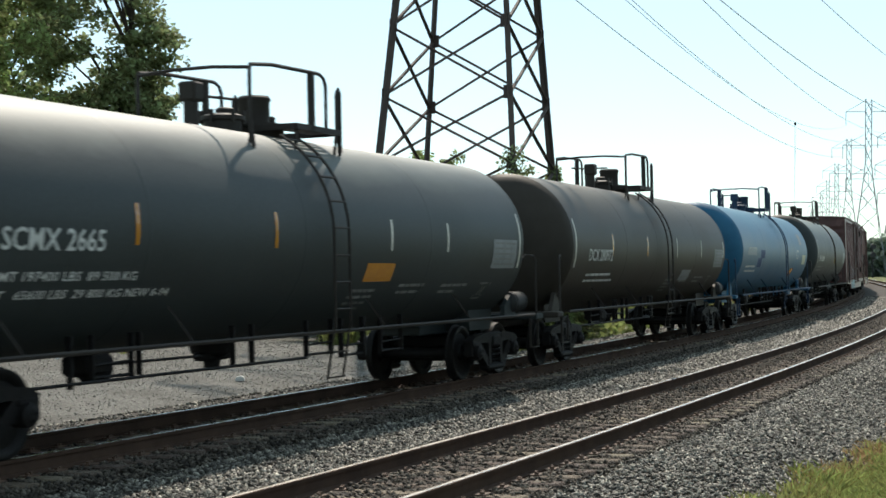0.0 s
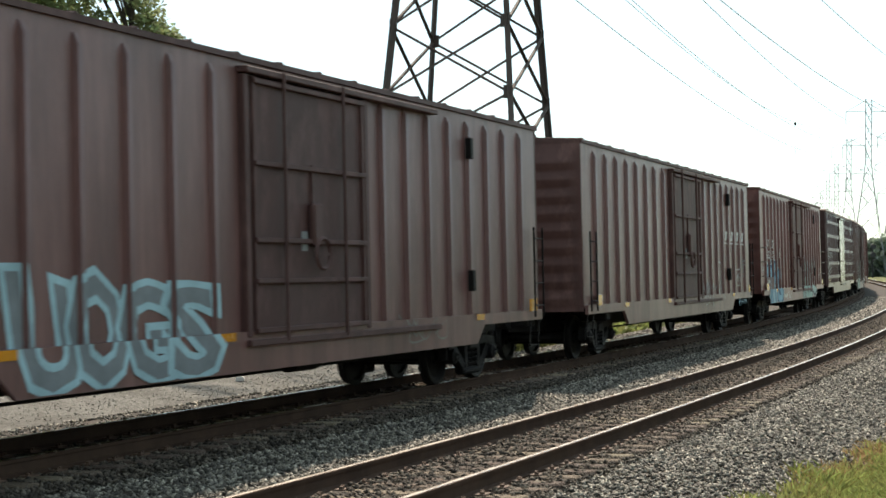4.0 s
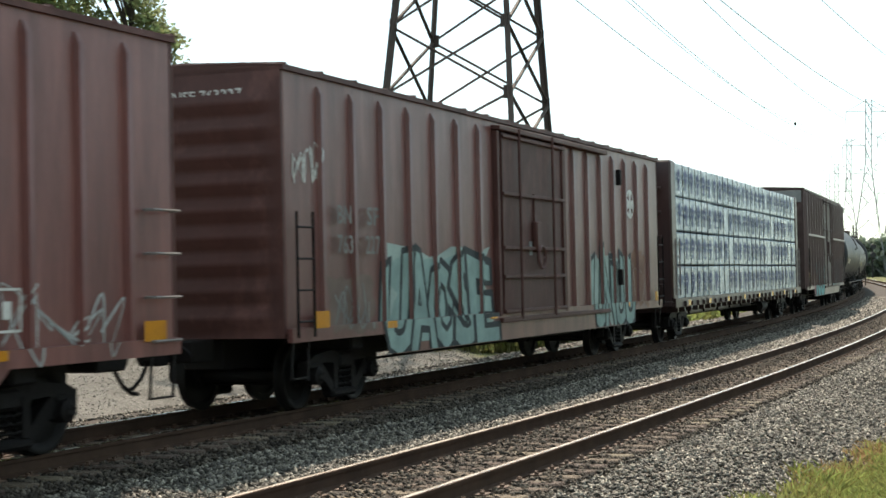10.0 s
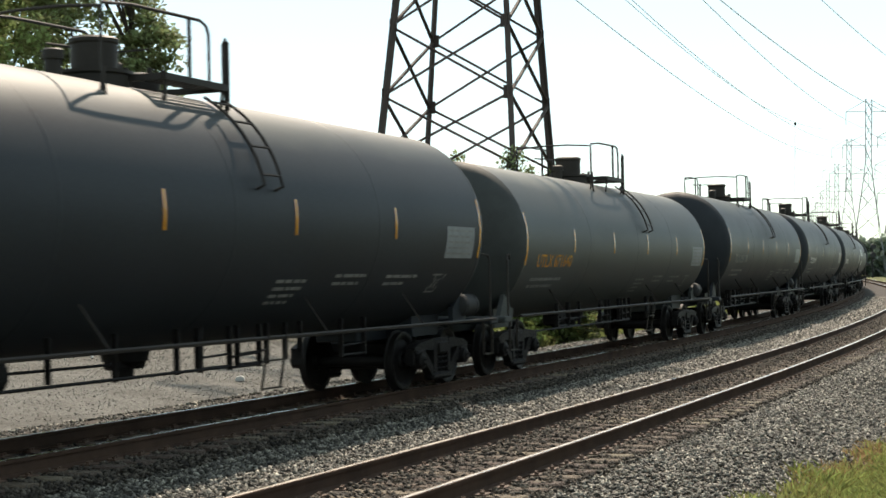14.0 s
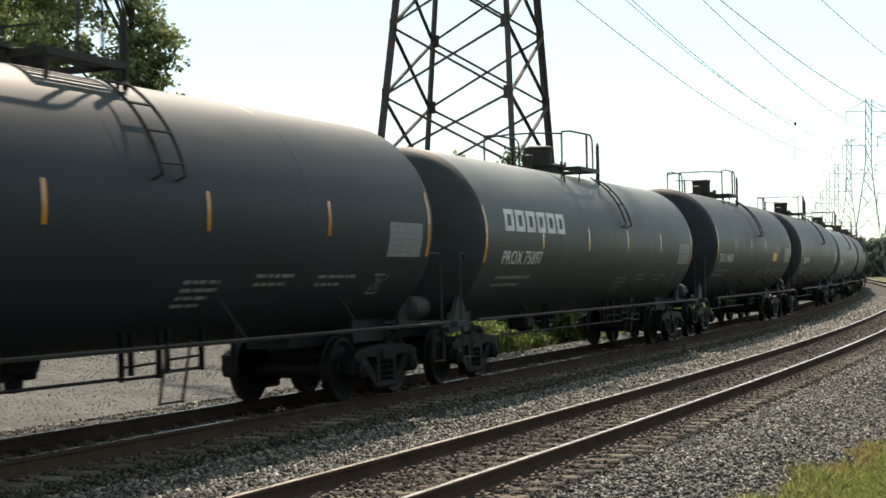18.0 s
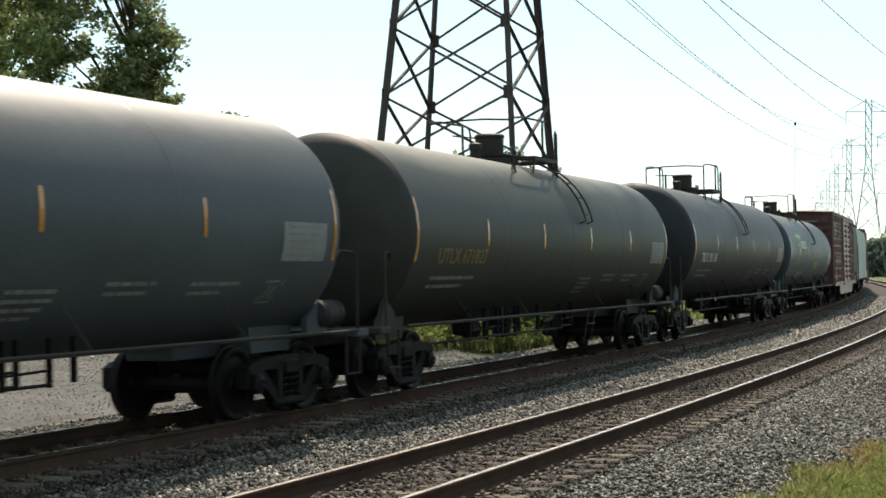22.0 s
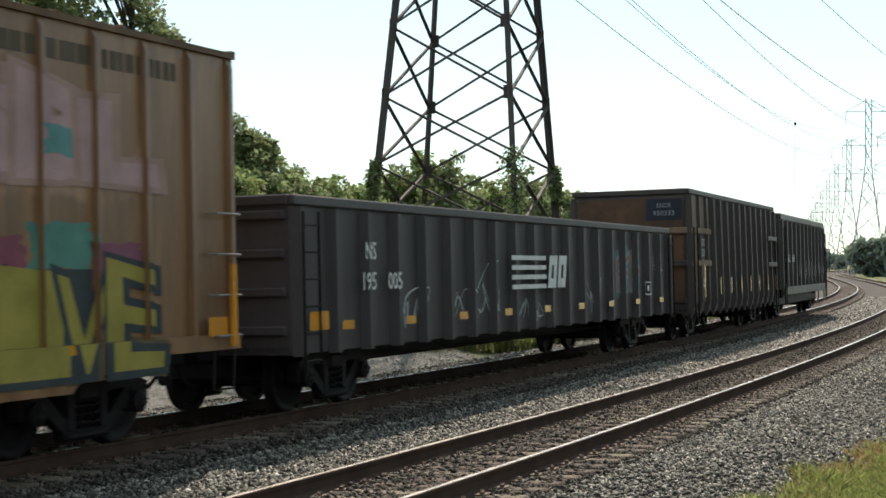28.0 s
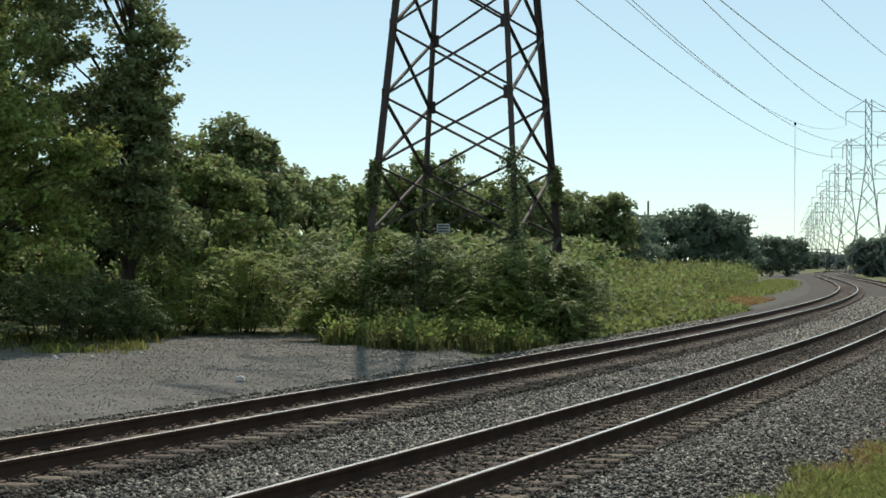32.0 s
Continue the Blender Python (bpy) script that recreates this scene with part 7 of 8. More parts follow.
    part("end_sheet", Shape().box(-h - 0.1, -h - 0.04, -1.4, 1.4, 1.0, 3.7, 0.02), surf("rusty_dark_end", (0.13, 0.066, 0.036), (0.055, 0.033, 0.024), 0.6, 0.75, bump=0.3, dirt=(0.02, 0.016, 0.015), dirt_amt=0.8), car, "rust-streaked dark end wall")
    part("bay_ribs", Shape().box(-h + 0.05, -h + 2.5, -1.62, -1.5, 2.76, 2.92, 0.02).box(-h + 0.05, -h + 2.5, -1.62, -1.5, 1.92, 2.08, 0.02), rust, car)
    navy = surf_cache("blue_black_board", (0.02, 0.025, 0.04))
    part("end_board", Shape().box(-h - 0.108, -h - 0.102, -1.38, -0.45, 3.12, 3.66, 0.002), navy, car, "dark blue-black painted board on the end wall")
    write(car, "KNOX", 0.72, 3.44, 0.12, end_map(h + 0.111), M_PLATE, wide=0.38)
    write(car, "950333", 0.62, 3.24, 0.12, end_map(h + 0.111), M_PLATE, wide=0.56)
    for z, mat in ((1.92, p2), (2.76, rust)):
        part("end_rib", Shape().box(-h - 0.22, -h - 0.1, -1.5, 1.5, z, z + 0.16, 0.02), mat, car)
    part("reflector", Shape().box(-h + 1.35, -h + 1.44, -1.645, -1.63, 1.1, 1.95), M_YELLOW, car)
    for z in (1.9, 2.75):
        part("bay_rib", Shape().box(h - 2.05, h - 0.2, -1.66, -1.48, z, z + 0.15, 0.02), p2, car)
    panel(car, "mark_board", -h + 1.05, -h + 2.25, 2.12, 2.74, side_map(1.524), surf_cache("blue_black_board", (0.02, 0.025, 0.04)), "dark painted board")
    write(car, "KNOX", -h + 1.25, 2.46, 0.2, side_map(1.528), M_WHITE, wide=0.75)
    write(car, "950333", -h + 1.1, 2.18, 0.2, side_map(1.528), M_WHITE, wide=1.05)
    bars(car, -h + 1.1, 1.5, (1.0, 0.9), side_map(1.524), M_WHITE, 0.08)
    for i in range(7):
        x = -h + 3.6 + i * (2 * h - 4.2) / 6
        panel(car, "reflector", x, x + 0.09, 1.15, 1.62, side_map(1.48 + 0.162), M_YELLOW)
    tall = Shape()
    for x in (h + 0.08, h + 0.48):
        tall.bar((x, -1.45, 0.4), (x, -1.45, 3.85), 0.035, 0.02)
    for z in np.arange(0.5, 3.85, 0.4):
        tall.tube([(h + 0.08, -1.45, z), (h + 0.48, -1.45, z)], 0.016, 5)
    part("end_ladder", tall, M_GEAR, car)
    p3 = surf("dull_black_paint", (0.05, 0.041, 0.042), (0.064, 0.053, 0.053), 0.8, 0.5, bump=0.2, spec=0.2, scuff=((0.075, 0.066, 0.062), 0.8, 0.45), dirt=(0.065, 0.057, 0.052), dirt_amt=0.4, stretch=(1, 1, 0.4))
    car, h = open_car("open_hopper", 561.7, 576.2, p3, "dull black open hopper with chalk scrawls at the train's end", 1.1, 3.76, 1.46, 12, tapered=False, truck_in=1.9, category="hopper car", deep=0.12, rim=0.2)
    part("centre_sill", Shape().box(-h + 0.6, h - 0.6, -1.2, 1.2, 0.5, 1.05, 0.04), M_GEAR, car, "deep dark centre sill")
    part("side_sill", Shape().box(-h + 0.1, h - 0.1, -1.6, -1.46, 0.88, 1.18, 0.02), p3, car)
    m = side_map(1.595)
    write(car, "AEX", -5.95, 2.08, 0.24, m, M_WHITE, wide=0.62)
    write(car, "4545", -4.75, 2.08, 0.24, m, M_WHITE, wide=0.72)
    for k, x in enumerate((4.6, 6.4, 7.9, 9.6, 11.3, 12.6)):
        scrawl(car, -h + x, -h + x + 1.0, 1.3, 2.3, m, M_GREYLET, 101 + k, 3, 0.02)
    for i in range(9):
        x = -h + 0.9 + i * (2 * h - 2.0) / 8
        panel(car, "reflector", x, x + 0.18, 0.94, 1.04, side_map(1.603), M_YELLOW if i == 0 else surf_cache("grimy_reflector", (0.12, 0.085, 0.05)))
    endl = Shape()
    for x in (h + 0.1, h + 0.5):
        endl.bar((x, -1.45, 0.9), (x, -1.45, 3.65), 0.035, 0.02)
    for z in np.arange(1.1, 3.6, 0.42):
        endl.tube([(h + 0.1, -1.45, z), (h + 0.5, -1.45, z)], 0.016, 5)
    endl.tube([(h + 0.5, -1.2, 0.9), (h + 0.55, -1.2, 0.55), (h + 0.5, -1.1, 0.35)], 0.03, 6)
    endl.bar((h + 0.3, -1.45, 0.95), (h + 0.3, -1.45, 0.4), 0.04, 0.02)
    endl.bar((h + 0.6, -1.45, 0.95), (h + 0.68, -1.45, 0.35), 0.03, 0.02)
    endl.bar((h + 0.3, -1.45, 0.42), (h + 0.6, -1.45, 0.42), 0.04, 0.02)
    part("end_ladder", endl, surf("rusty_pale_ladder", (0.3, 0.24, 0.19), (0.16, 0.1, 0.07), 3.0, 0.7, bump=0.1), car, "rust-stained pale end ladder")
    part("end_sheet", Shape().box(h + 0.092, h + 0.112, -1.4, 1.4, 1.15, 3.5, 0.006), surf("pale_rusty_end_paint", (0.3, 0.3, 0.29), (0.2, 0.19, 0.18), 1.4, 0.7, bump=0.2, dirt=(0.12, 0.06, 0.035), dirt_scale=0.9, dirt_amt=0.8, stretch=(1, 1, 0.3)), car, "pale grey end wall streaked with rust")


build_lumber_car()
build_hopper()
build_open_cars()
# ---- lattice towers, wires, poles and signals ----
TOWER = (0.80, 54.0)
LEGS = [(-0.9063, -0.4226), (-0.4226, 0.9063), (0.4226, -0.9063), (0.9063, 0.4226)]


def tower_corner(k, z):
    r = 3.64 - 0.1086 * (z - 2.85) if z < 24 else 1.343
    return Vector((TOWER[0] + LEGS[k][0] * r, TOWER[1] + LEGS[k][1] * r, z))


def angle_iron(s, p, q, w):
    """Two thin flanges at right angles."""
    p, q = Vector(p), Vector(q)
    m = Matrix.Translation(p) @ (q - p).to_track_quat("X", "Z").to_matrix().to_4x4()
    ln = (q - p).length
    s.box(0, ln, -w / 2, w / 2, -0.008, 0.008, m=m)
    s.box(0, ln, -0.008 - w / 2, 0.008 - w / 2, -w * 0.9, 0.008, m=m)


def build_tower():
    t = tagged(new("lattice_tower"), "dark weathered steel lattice power tower overgrown at its feet", "power tower")
    levels = [-0.5, 0.7, 2.95, 5.25, 7.55, 9.9, 12.2, 14.4, 16.5, 18.5, 20.4, 22.2, 24.0, 26, 28, 30]
    for k in range(4):
        s = Shape()
        angle_iron(s, tower_corner(k, -0.5), tower_corner(k, 23.99), 0.20)
        angle_iron(s, tower_corner(k, 24.0), tower_corner(k, 30.0), 0.16)
        part("leg", s, M_TOWER, t)
    ring = [0, 2, 3, 1]
    for a, b in zip(levels[1:-1], levels[2:]):
        for i in range(4):
            k, j = ring[i], ring[(i + 1) % 4]
            for u, v in ((k, j), (j, k)):
                s = Shape()
                angle_iron(s, tower_corner(u, a), tower_corner(v, b), 0.085)
                part("brace", s, M_TOWER, t)
    for z in levels[2:8]:
        for k in range(4):
            s = Shape()
            c = tower_corner(k, z)
            d = Vector((LEGS[k][0], LEGS[k][1], 0))
            for sg in (-1, 1):
                e = Matrix.Rotation(sg * math.radians(135), 3, "Z") @ d
                m = Matrix.Translation(c) @ e.to_track_quat("X", "Z").to_matrix().to_4x4()
                s.box(-0.05, 0.22, -0.012, 0.012, -0.22, 0.22, m=m)
            part("gusset", s, M_TOWER, t)
    for z in (15.5, 20.5, 25.5):
        s = Shape()
        for sg in (-1, 1):
            tip = Vector((TOWER[0] + sg * 5.2, TOWER[1] - sg * 1.6, z))
            for k in ((0, 1) if sg < 0 else (2, 3)):
                s.bar(tower_corner(k, z), tip, 0.1)
                s.bar(tower_corner(k, z + 1.7), tip, 0.08)
            s.tube([tip, tip - Vector((0, 0, 1.3))], 0.07, 6)
        part("cross_arm", s, M_TOWER, t)
    sign = Shape().box(-0.22, 0.22, -0.015, 0.015, 2.98, 3.3, 0.01)
    sg_ = part("sign", sign, surf_cache("grey_sign", (0.42, 0.44, 0.45)), t, "small pale grey sign plate", m=Matrix.Translation((0.0, 53.2, 0)))
    s = Shape()
    for i in range(3):
        s.box(-0.17, 0.17, -0.02, -0.016, 3.03 + i * 0.09, 3.065 + i * 0.09)
    part("small_print", s, M_GEAR, sg_)


def far_tower(x, y, h, base, mat, thick):
    t = tagged(new("lattice_tower"), "slim hazy grey lattice power tower in a receding row", "power tower", "row of far towers")
    s = Shape()
    lv = [h * a for a in (0, 0.13, 0.25, 0.36, 0.46, 0.55, 0.64, 0.72, 0.79, 0.86, 0.93, 1.0)]

    def c(k, z):
        r = base * max(1 - z / h * 1.35, 0.16) * 0.5 if z < h * 0.62 else base * 0.085
        a = (1, 1, -1, -1)[k], (1, -1, -1, 1)[k]
        return Vector((a[0] * r, a[1] * r, z))
    for k in range(4):
        s.tube([c(k, z) for z in lv], thick, 4)
    for a, b in zip(lv[:-1], lv[1:]):
        for k in range(4):
            s.bar(c(k, a), c((k + 1) % 4, b), thick * 1.1)
            s.bar(c((k + 1) % 4, a), c(k, b), thick * 1.1)
    part("mast", s, mat, t)
    for z, w in ((0.93, 4.6), (0.74, 5.2), (0.55, 4.6)):
        a = Shape()
        for sg in (-1, 1):
            tip = Vector((sg * w, 0, h * z))
            a.bar((sg * 0.5, 0, h * z), tip, thick * 1.6)
            a.bar((sg * 0.5, 0, h * z + 2.4), tip, thick * 1.3)
            a.tube([tip, tip - Vector((0, 0, 2.8))], thick * 1.2, 4)
        part("cross_arm", a, mat, t)
    t.matrix_basis = pose(x, y, -0.5, 0, 0, -12)
    return t


def build_far_line():
    x, y = 88.6, 330.0
    for i in range(9):
        far_tower(x, y, 37, 7.4, M_GALV, 0.072 + 0.008 * i)
        y += 104 + 3 * i
        x += 22.6 + 0.6 * i
    far_tower(113.1, 395, 37, 8.5, M_GALV, 0.1)
    # wires from the near tower's arms to the far row: height a + b u + c u^2
    for x0, x1, a, b, c in ((-3.4, 88, 17.5, -13.5, 22.0), (-2.6, 88, 19.6, -13.0, 22.0), (-4.4, 84, 21.0, -12.0, 22.0), (4.8, 112, 14.9, -6.0, 30.0), (5.2, 120, 18.9, -9.0, 32.0), (1.0, 98, 19.2, -12.0, 24.0)):
        pts = []
        for i in range(33):
            u = i / 32
            pts.append((x0 + (x1 - x0) * u, 54 + 276 * u, a + b * u + c * u * u))
        tagged(new("power_line", Shape().tube(pts, 0.03, 5).mesh("power_line", M_WIRE)), "thin sagging power line wire", "wire", "power line wires")


def utility_pole(x, y, h, arms=1):
    z0 = float(ground_z(x, y)[0])
    t = tagged(new("utility_pole"), "dark wooden utility pole with a short cross arm", "utility pole")
    t.location = (x, y, z0)
    part("pole", Shape().tube([(0, 0, -0.3), (0, 0, h)], 0.17, 8, True, 0.11), M_BARK, t)
    for i in range(arms):
        a = Shape().box(-1.5, 1.5, -0.07, 0.07, h - 1.9 - i * 2.4, h - 1.72 - i * 2.4, 0.01)
        a.tube([(-1.5, 0, h - 1.7 - i * 2.4), (-1.5, 0, h - 1.4 - i * 2.4)], 0.06, 5)
        a.tube([(1.5, 0, h - 1.7 - i * 2.4), (1.5, 0, h - 1.4 - i * 2.4)], 0.06, 5)
        part("cross_arm", a, M_BARK, t)


def build_signals():
    red = bpy.data.materials.new("red_signal_light")
    red.use_nodes = True
    p = red.node_tree.nodes["Principled BSDF"]
    p.inputs["Base Color"].default_value = (0.6, 0.02, 0.02, 1)
    p.inputs["Emission Color"].default_value = (1.0, 0.05, 0.05, 1)
    p.inputs["Emission Strength"].default_value = 1.5
    dark = surf_cache("signal_black", (0.03, 0.032, 0.035))
    t = tagged(new("signal_bridge"), "dark steel signal bridge over the tracks with a red light", "signal bridge")
    t.location = (129.5, 550, -0.5)
    for x in (-4.6, 4.4):
        s = Shape()
        for dx in (-0.45, 0.45):
            s.bar((x + dx, 0, 0), (x + dx, 0, 7.6), 0.28)
        for i in range(6):
            s.bar((x - 0.45, 0, i * 1.25), (x + 0.45, 0, i * 1.25 + 1.25), 0.16)
        part("post", s, dark, t)
    s = Shape()
    for z in (6.4, 7.6):
        s.bar((-5.2, 0, z), (5.2, 0, z), 0.26)
    for i in range(10):
        s.bar((-5 + i, 0, 6.4), (-4 + i, 0, 7.6 if i % 2 else 6.5), 0.16)
    part("beam", s, dark, t)
    for x, z in ((-4.4, 8.3), (-4.2, 5.3)):
        hd = part("signal_head", Shape().spin([(-0.35, 0.0), (-0.35, 0.9), (-0.1, 1.0), (0.2, 0.9), (0.25, 0.0)], 16, "y", (x, -0.5, z)), dark, t)
        if z < 6:
            part("lens", Shape().spin([(-0.95, 0.0), (-0.95, 0.42), (-0.84, 0.42)], 14, "y", (x, -0.1, z)), red, hd, "glowing red signal lens")
    t = tagged(new("signal_mast"), "tall dark signal mast beside the line", "signal")
    t.location = (81.5, 300, -0.5)
    part("post", Shape().tube([(0, 0, 0), (0, 0, 6.4)], 0.13, 8), dark, t)
    for z in (4.3, 5.9):
        part("signal_head", Shape().spin([(-0.3, 0.0), (-0.3, 0.5), (0.1, 0.55), (0.2, 0.0)], 14, "y", (0, -0.3, z)), dark, t)
    t = tagged(new("relay_cabinet"), "pale grey relay cabinet beside the track", "cabinet")
    t.location = (113, 505, -0.5)
    part("body", Shape().box(-1.1, 1.1, -0.8, 0.8, 0, 2.6, 0.06), surf_cache("pale_cabinet", (0.5, 0.52, 0.52)), t)
    part("roof", Shape().box(-1.25, 1.25, -0.95, 0.95, 2.6, 2.75, 0.04), surf_cache("pale_cabinet", (0.5, 0.52, 0.52)), t)
    part("door", Shape().box(-0.5, 0.5, -0.85, -0.79, 0.2, 2.3, 0.03), surf_cache("pale_cabinet", (0.5, 0.52, 0.52)), t)
    # radio mast far off
    t = tagged(new("radio_mast"), "very tall thin hazy radio mast with a dark lamp on top", "radio mast")
    t.location = (333, 1500, -0.5)
    # pale base colour carries the distance haze over the mast
    pale = surf_cache("hazy_mast_paint", (0.62, 0.66, 0.68))
    s = Shape()
    for k in range(3):
        a = k * 2.094
        s.tube([(0.55 * math.cos(a), 0.55 * math.sin(a), 0), (0.55 * math.cos(a), 0.55 * math.sin(a), 134)], 0.07, 4)
    for i in range(44):
        for k in range(3):
            a, b = k * 2.094, (k + 1) * 2.094
            s.bar((0.55 * math.cos(a), 0.55 * math.sin(a), i * 3), (0.55 * math.cos(b), 0.55 * math.sin(b), i * 3 + 3), 0.06)
    part("lattice", s, pale, t)
    part("lamp", Shape().spin([(133.6, 0.0), (133.8, 1.0), (135.0, 1.15), (136.2, 0.9), (136.5, 0.0)], 12, "z"), dark, t, "dark round lamp")
    # small litter on the lot
    x, y = -4.14, 32.5
    z = float(ground_z(x, y)[0])
    lit = Shape()
    lit.prism([(-0.10, 0.0), (0.10, 0.0), (0.08, 0.07), (0.02, 0.10), (-0.07, 0.08)], -0.07, 0.07)
    ob = tagged(new("litter", lit.mesh("litter", M_WHITE)), "crumpled white scrap of litter on the gravel", "litter")
    ob.location = (x, y, z)
    for i, (px, py) in enumerate(((-9.6, 39.2), (-9.3, 38.3), (-8.6, 38.9), (-7.9, 41.5))):
        o2 = tagged(new("litter", ob.data), "small white scrap of litter at the lot's rim", "litter")
        o2.matrix_basis = pose(px, py, float(ground_z(px, py)[0]), 0, 0, 50 * i) @ Matrix.Scale(0.5, 4)


build_tower()
build_far_line()
for _x, _y, _hh, _a in ((24.6, 190, 9.9, 2), (46.7, 251, 10.6, 1), (50.6, 262, 10.2, 1)):
    utility_pole(_x, _y, _hh, _a)
build_signals()
# ---- plants ----
RNG = np.random.default_rng(7)


def leaf_cloud(centres, radii, per, size, droop=0.0):
    """Corners of small pointed leaves scattered in clumps."""
    c = np.repeat(np.asarray(centres, float), per, axis=0)
    r = np.repeat(np.asarray(radii, float).reshape(len(centres), -1), per, axis=0)
    n = len(c)
    d = RNG.normal(0, 1, (n, 3))
    d /= np.linalg.norm(d, axis=1)[:, None]
    p = c + d * r * (RNG.uniform(0.2, 1, n) ** 0.45)[:, None]
    u = RNG.normal(0, 1, (n, 3))
    u[:, 2] = u[:, 2] * 0.6 - droop
    u /= np.linalg.norm(u, axis=1)[:, None]
    w = np.cross(u, RNG.normal(0, 1, (n, 3)) + np.array([0, 0, 1.2]))
    w /= np.linalg.norm(w, axis=1)[:, None] + 1e-9
    ln = (size * RNG.uniform(0.6, 1.4, n))[:, None]
    q = np.stack([p, p + u * ln * 0.5 + w * ln * 0.27, p + u * ln, p + u * ln * 0.5 - w * ln * 0.27], 1)
    return q.reshape(-1, 3)


def spray_cloud(centres, radii, per, size):
    """Corners of arching compound leaves: rows of narrow leaflets along a drooping stalk."""
    k = max(2, per // 14)
    c = np.repeat(np.asarray(centres, float), k, axis=0)
    r = np.repeat(np.asarray(radii, float), k, axis=0)
    n = len(c)
    a = RNG.uniform(0, 6.283, n)
    out = np.stack([np.cos(a), np.sin(a), 0 * a], 1)
    root = c + out * r * 0.25 + RNG.normal(0, 0.3, (n, 3)) * r
    length = RNG.uniform(0.5, 0.95, n)[:, None] * (0.25 + r[:, :1] * 1.1)
    side = np.stack([-np.sin(a), np.cos(a), 0 * a], 1)
    quads = []
    rise = RNG.uniform(0.25, 0.8, n)[:, None]
    for i in range(7):
        u = (i + 1) / 7
        p = root + out * length * u + np.array([0, 0, 1.0]) * length * (rise * u - 0.85 * u * u)
        for sg in (-1, 1):
            d = side * sg * 0.85 + out * 0.45 + np.array([0, 0, -0.3]) + RNG.normal(0, 0.15, (n, 3))
            d /= np.linalg.norm(d, axis=1)[:, None]
            w = np.cross(d, np.array([0, 0, 1.0]) + RNG.normal(0, 0.25, (n, 3)))
            w /= np.linalg.norm(w, axis=1)[:, None] + 1e-9
            ln = (size * RNG.uniform(0.8, 1.2, n) * (1.1 - 0.5 * abs(u - 0.5)))[:, None]
            quads.append(np.stack([p, p + d * ln * 0.45 + w * ln * 0.2, p + d * ln, p + d * ln * 0.45 - w * ln * 0.2], 1))
    return np.concatenate(quads).reshape(-1, 3)


def in_blobs(blobs, n):
    """Random clump centres near the surface of some blobs (x, y, z, rx, ry, rz), ragged, with gaps."""
    vol = np.array([b[3] * b[4] * b[5] for b in blobs]) ** 0.67
    pick = RNG.choice(len(blobs), n, p=vol / vol.sum())
    b = np.asarray(blobs, float)[pick]
    d = RNG.normal(0, 1, (n, 3))
    d /= np.linalg.norm(d, axis=1)[:, None]
    rad = RNG.uniform(0.35, 1.0, n) ** 0.5 * (1 + 0.16 * np.sin(d[:, 0] * 5 + b[:, 0]) * np.cos(d[:, 2] * 6 + b[:, 2] * 3))
    return b[:, :3] + d * b[:, 3:] * rad[:, None]


def tree(x, y, blobs, mat, label, clumps=160, per=70, clump=0.55, leaf=0.2, trunk=0.22, name="tree", droop=0.2, flat=0.55, full=0.72):
    """A tapered trunk with limbs that reach into a crown of leaf clumps; blobs are relative to the foot."""
    z0 = float(ground_z(x, y)[0])
    t = tagged(new(name), label, "tree")
    t.location = (x, y, z0)
    top = max(b[2] + b[5] * 0.7 for b in blobs)
    clumps, clump = int(clumps * full), clump * 0.9
    cen = in_blobs(blobs, clumps)
    s = Shape()
    bend = RNG.normal(0, 0.12, (6, 2))
    line = [Vector((float(bend[:i, 0].sum()) * 0.6, float(bend[:i, 1].sum()) * 0.6, top * i / 6 - 0.1)) for i in range(6)] + [Vector((float(bend[:, 0].sum()) * 0.6, float(bend[:, 1].sum()) * 0.6, top))]
    s.tube(line, trunk, 8, True, trunk * 0.18)
    for c in cen[:: max(1, clumps // 22)]:
        k = min(max(c[2] / top - 0.22, 0.12), 0.9)
        i = int(k * 6)
        a = line[i].lerp(line[i + 1], k * 6 - i)
        e = Vector(c)
        mid = a.lerp(e, 0.5) + Vector((0, 0, 0.15 * (e - a).length))
        s.tube([a, a.lerp(mid, 0.5), mid, mid.lerp(e, 0.6), e], trunk * 0.34, 5, True, 0.015)
    part("trunk", s, M_BARK, t)
    rad = np.stack([RNG.uniform(0.6, 1.3, clumps) * clump] * 3, 1) * np.array([1, 1, flat])
    ob = part("crown", soup("crown", leaf_cloud(cen, rad, per, leaf, droop), 4, mat), None, t)
    return t


def bush(x, y, blobs, mat, label, clumps=60, per=60, clump=0.35, leaf=0.16, name="bush", stems=7, droop=0.1, arching=False):
    z0 = float(ground_z(x, y)[0])
    t = tagged(new(name), label, "bush")
    t.location = (x, y, z0)
    clumps = int(clumps * 0.72)
    cen = in_blobs(blobs, clumps)
    cen[:, 2] = np.maximum(cen[:, 2], 0.15)
    s = Shape()
    for c in cen[:: max(1, clumps // stems)]:
        a = Vector((c[0] * 0.4, c[1] * 0.4, -0.1))
        s.tube([a, a.lerp(Vector(c), 0.5) + Vector((0, 0, 0.1)), c], 0.035, 5, True, 0.008)
    part("stems", s, M_BARK, t)
    rad = np.stack([RNG.uniform(0.6, 1.3, clumps) * clump] * 3, 1)
    corners = spray_cloud(cen, rad, per, leaf) if arching else leaf_cloud(cen, rad, per, leaf, droop)
    part("foliage", soup("foliage", corners, 4, mat), None, t)
    return t


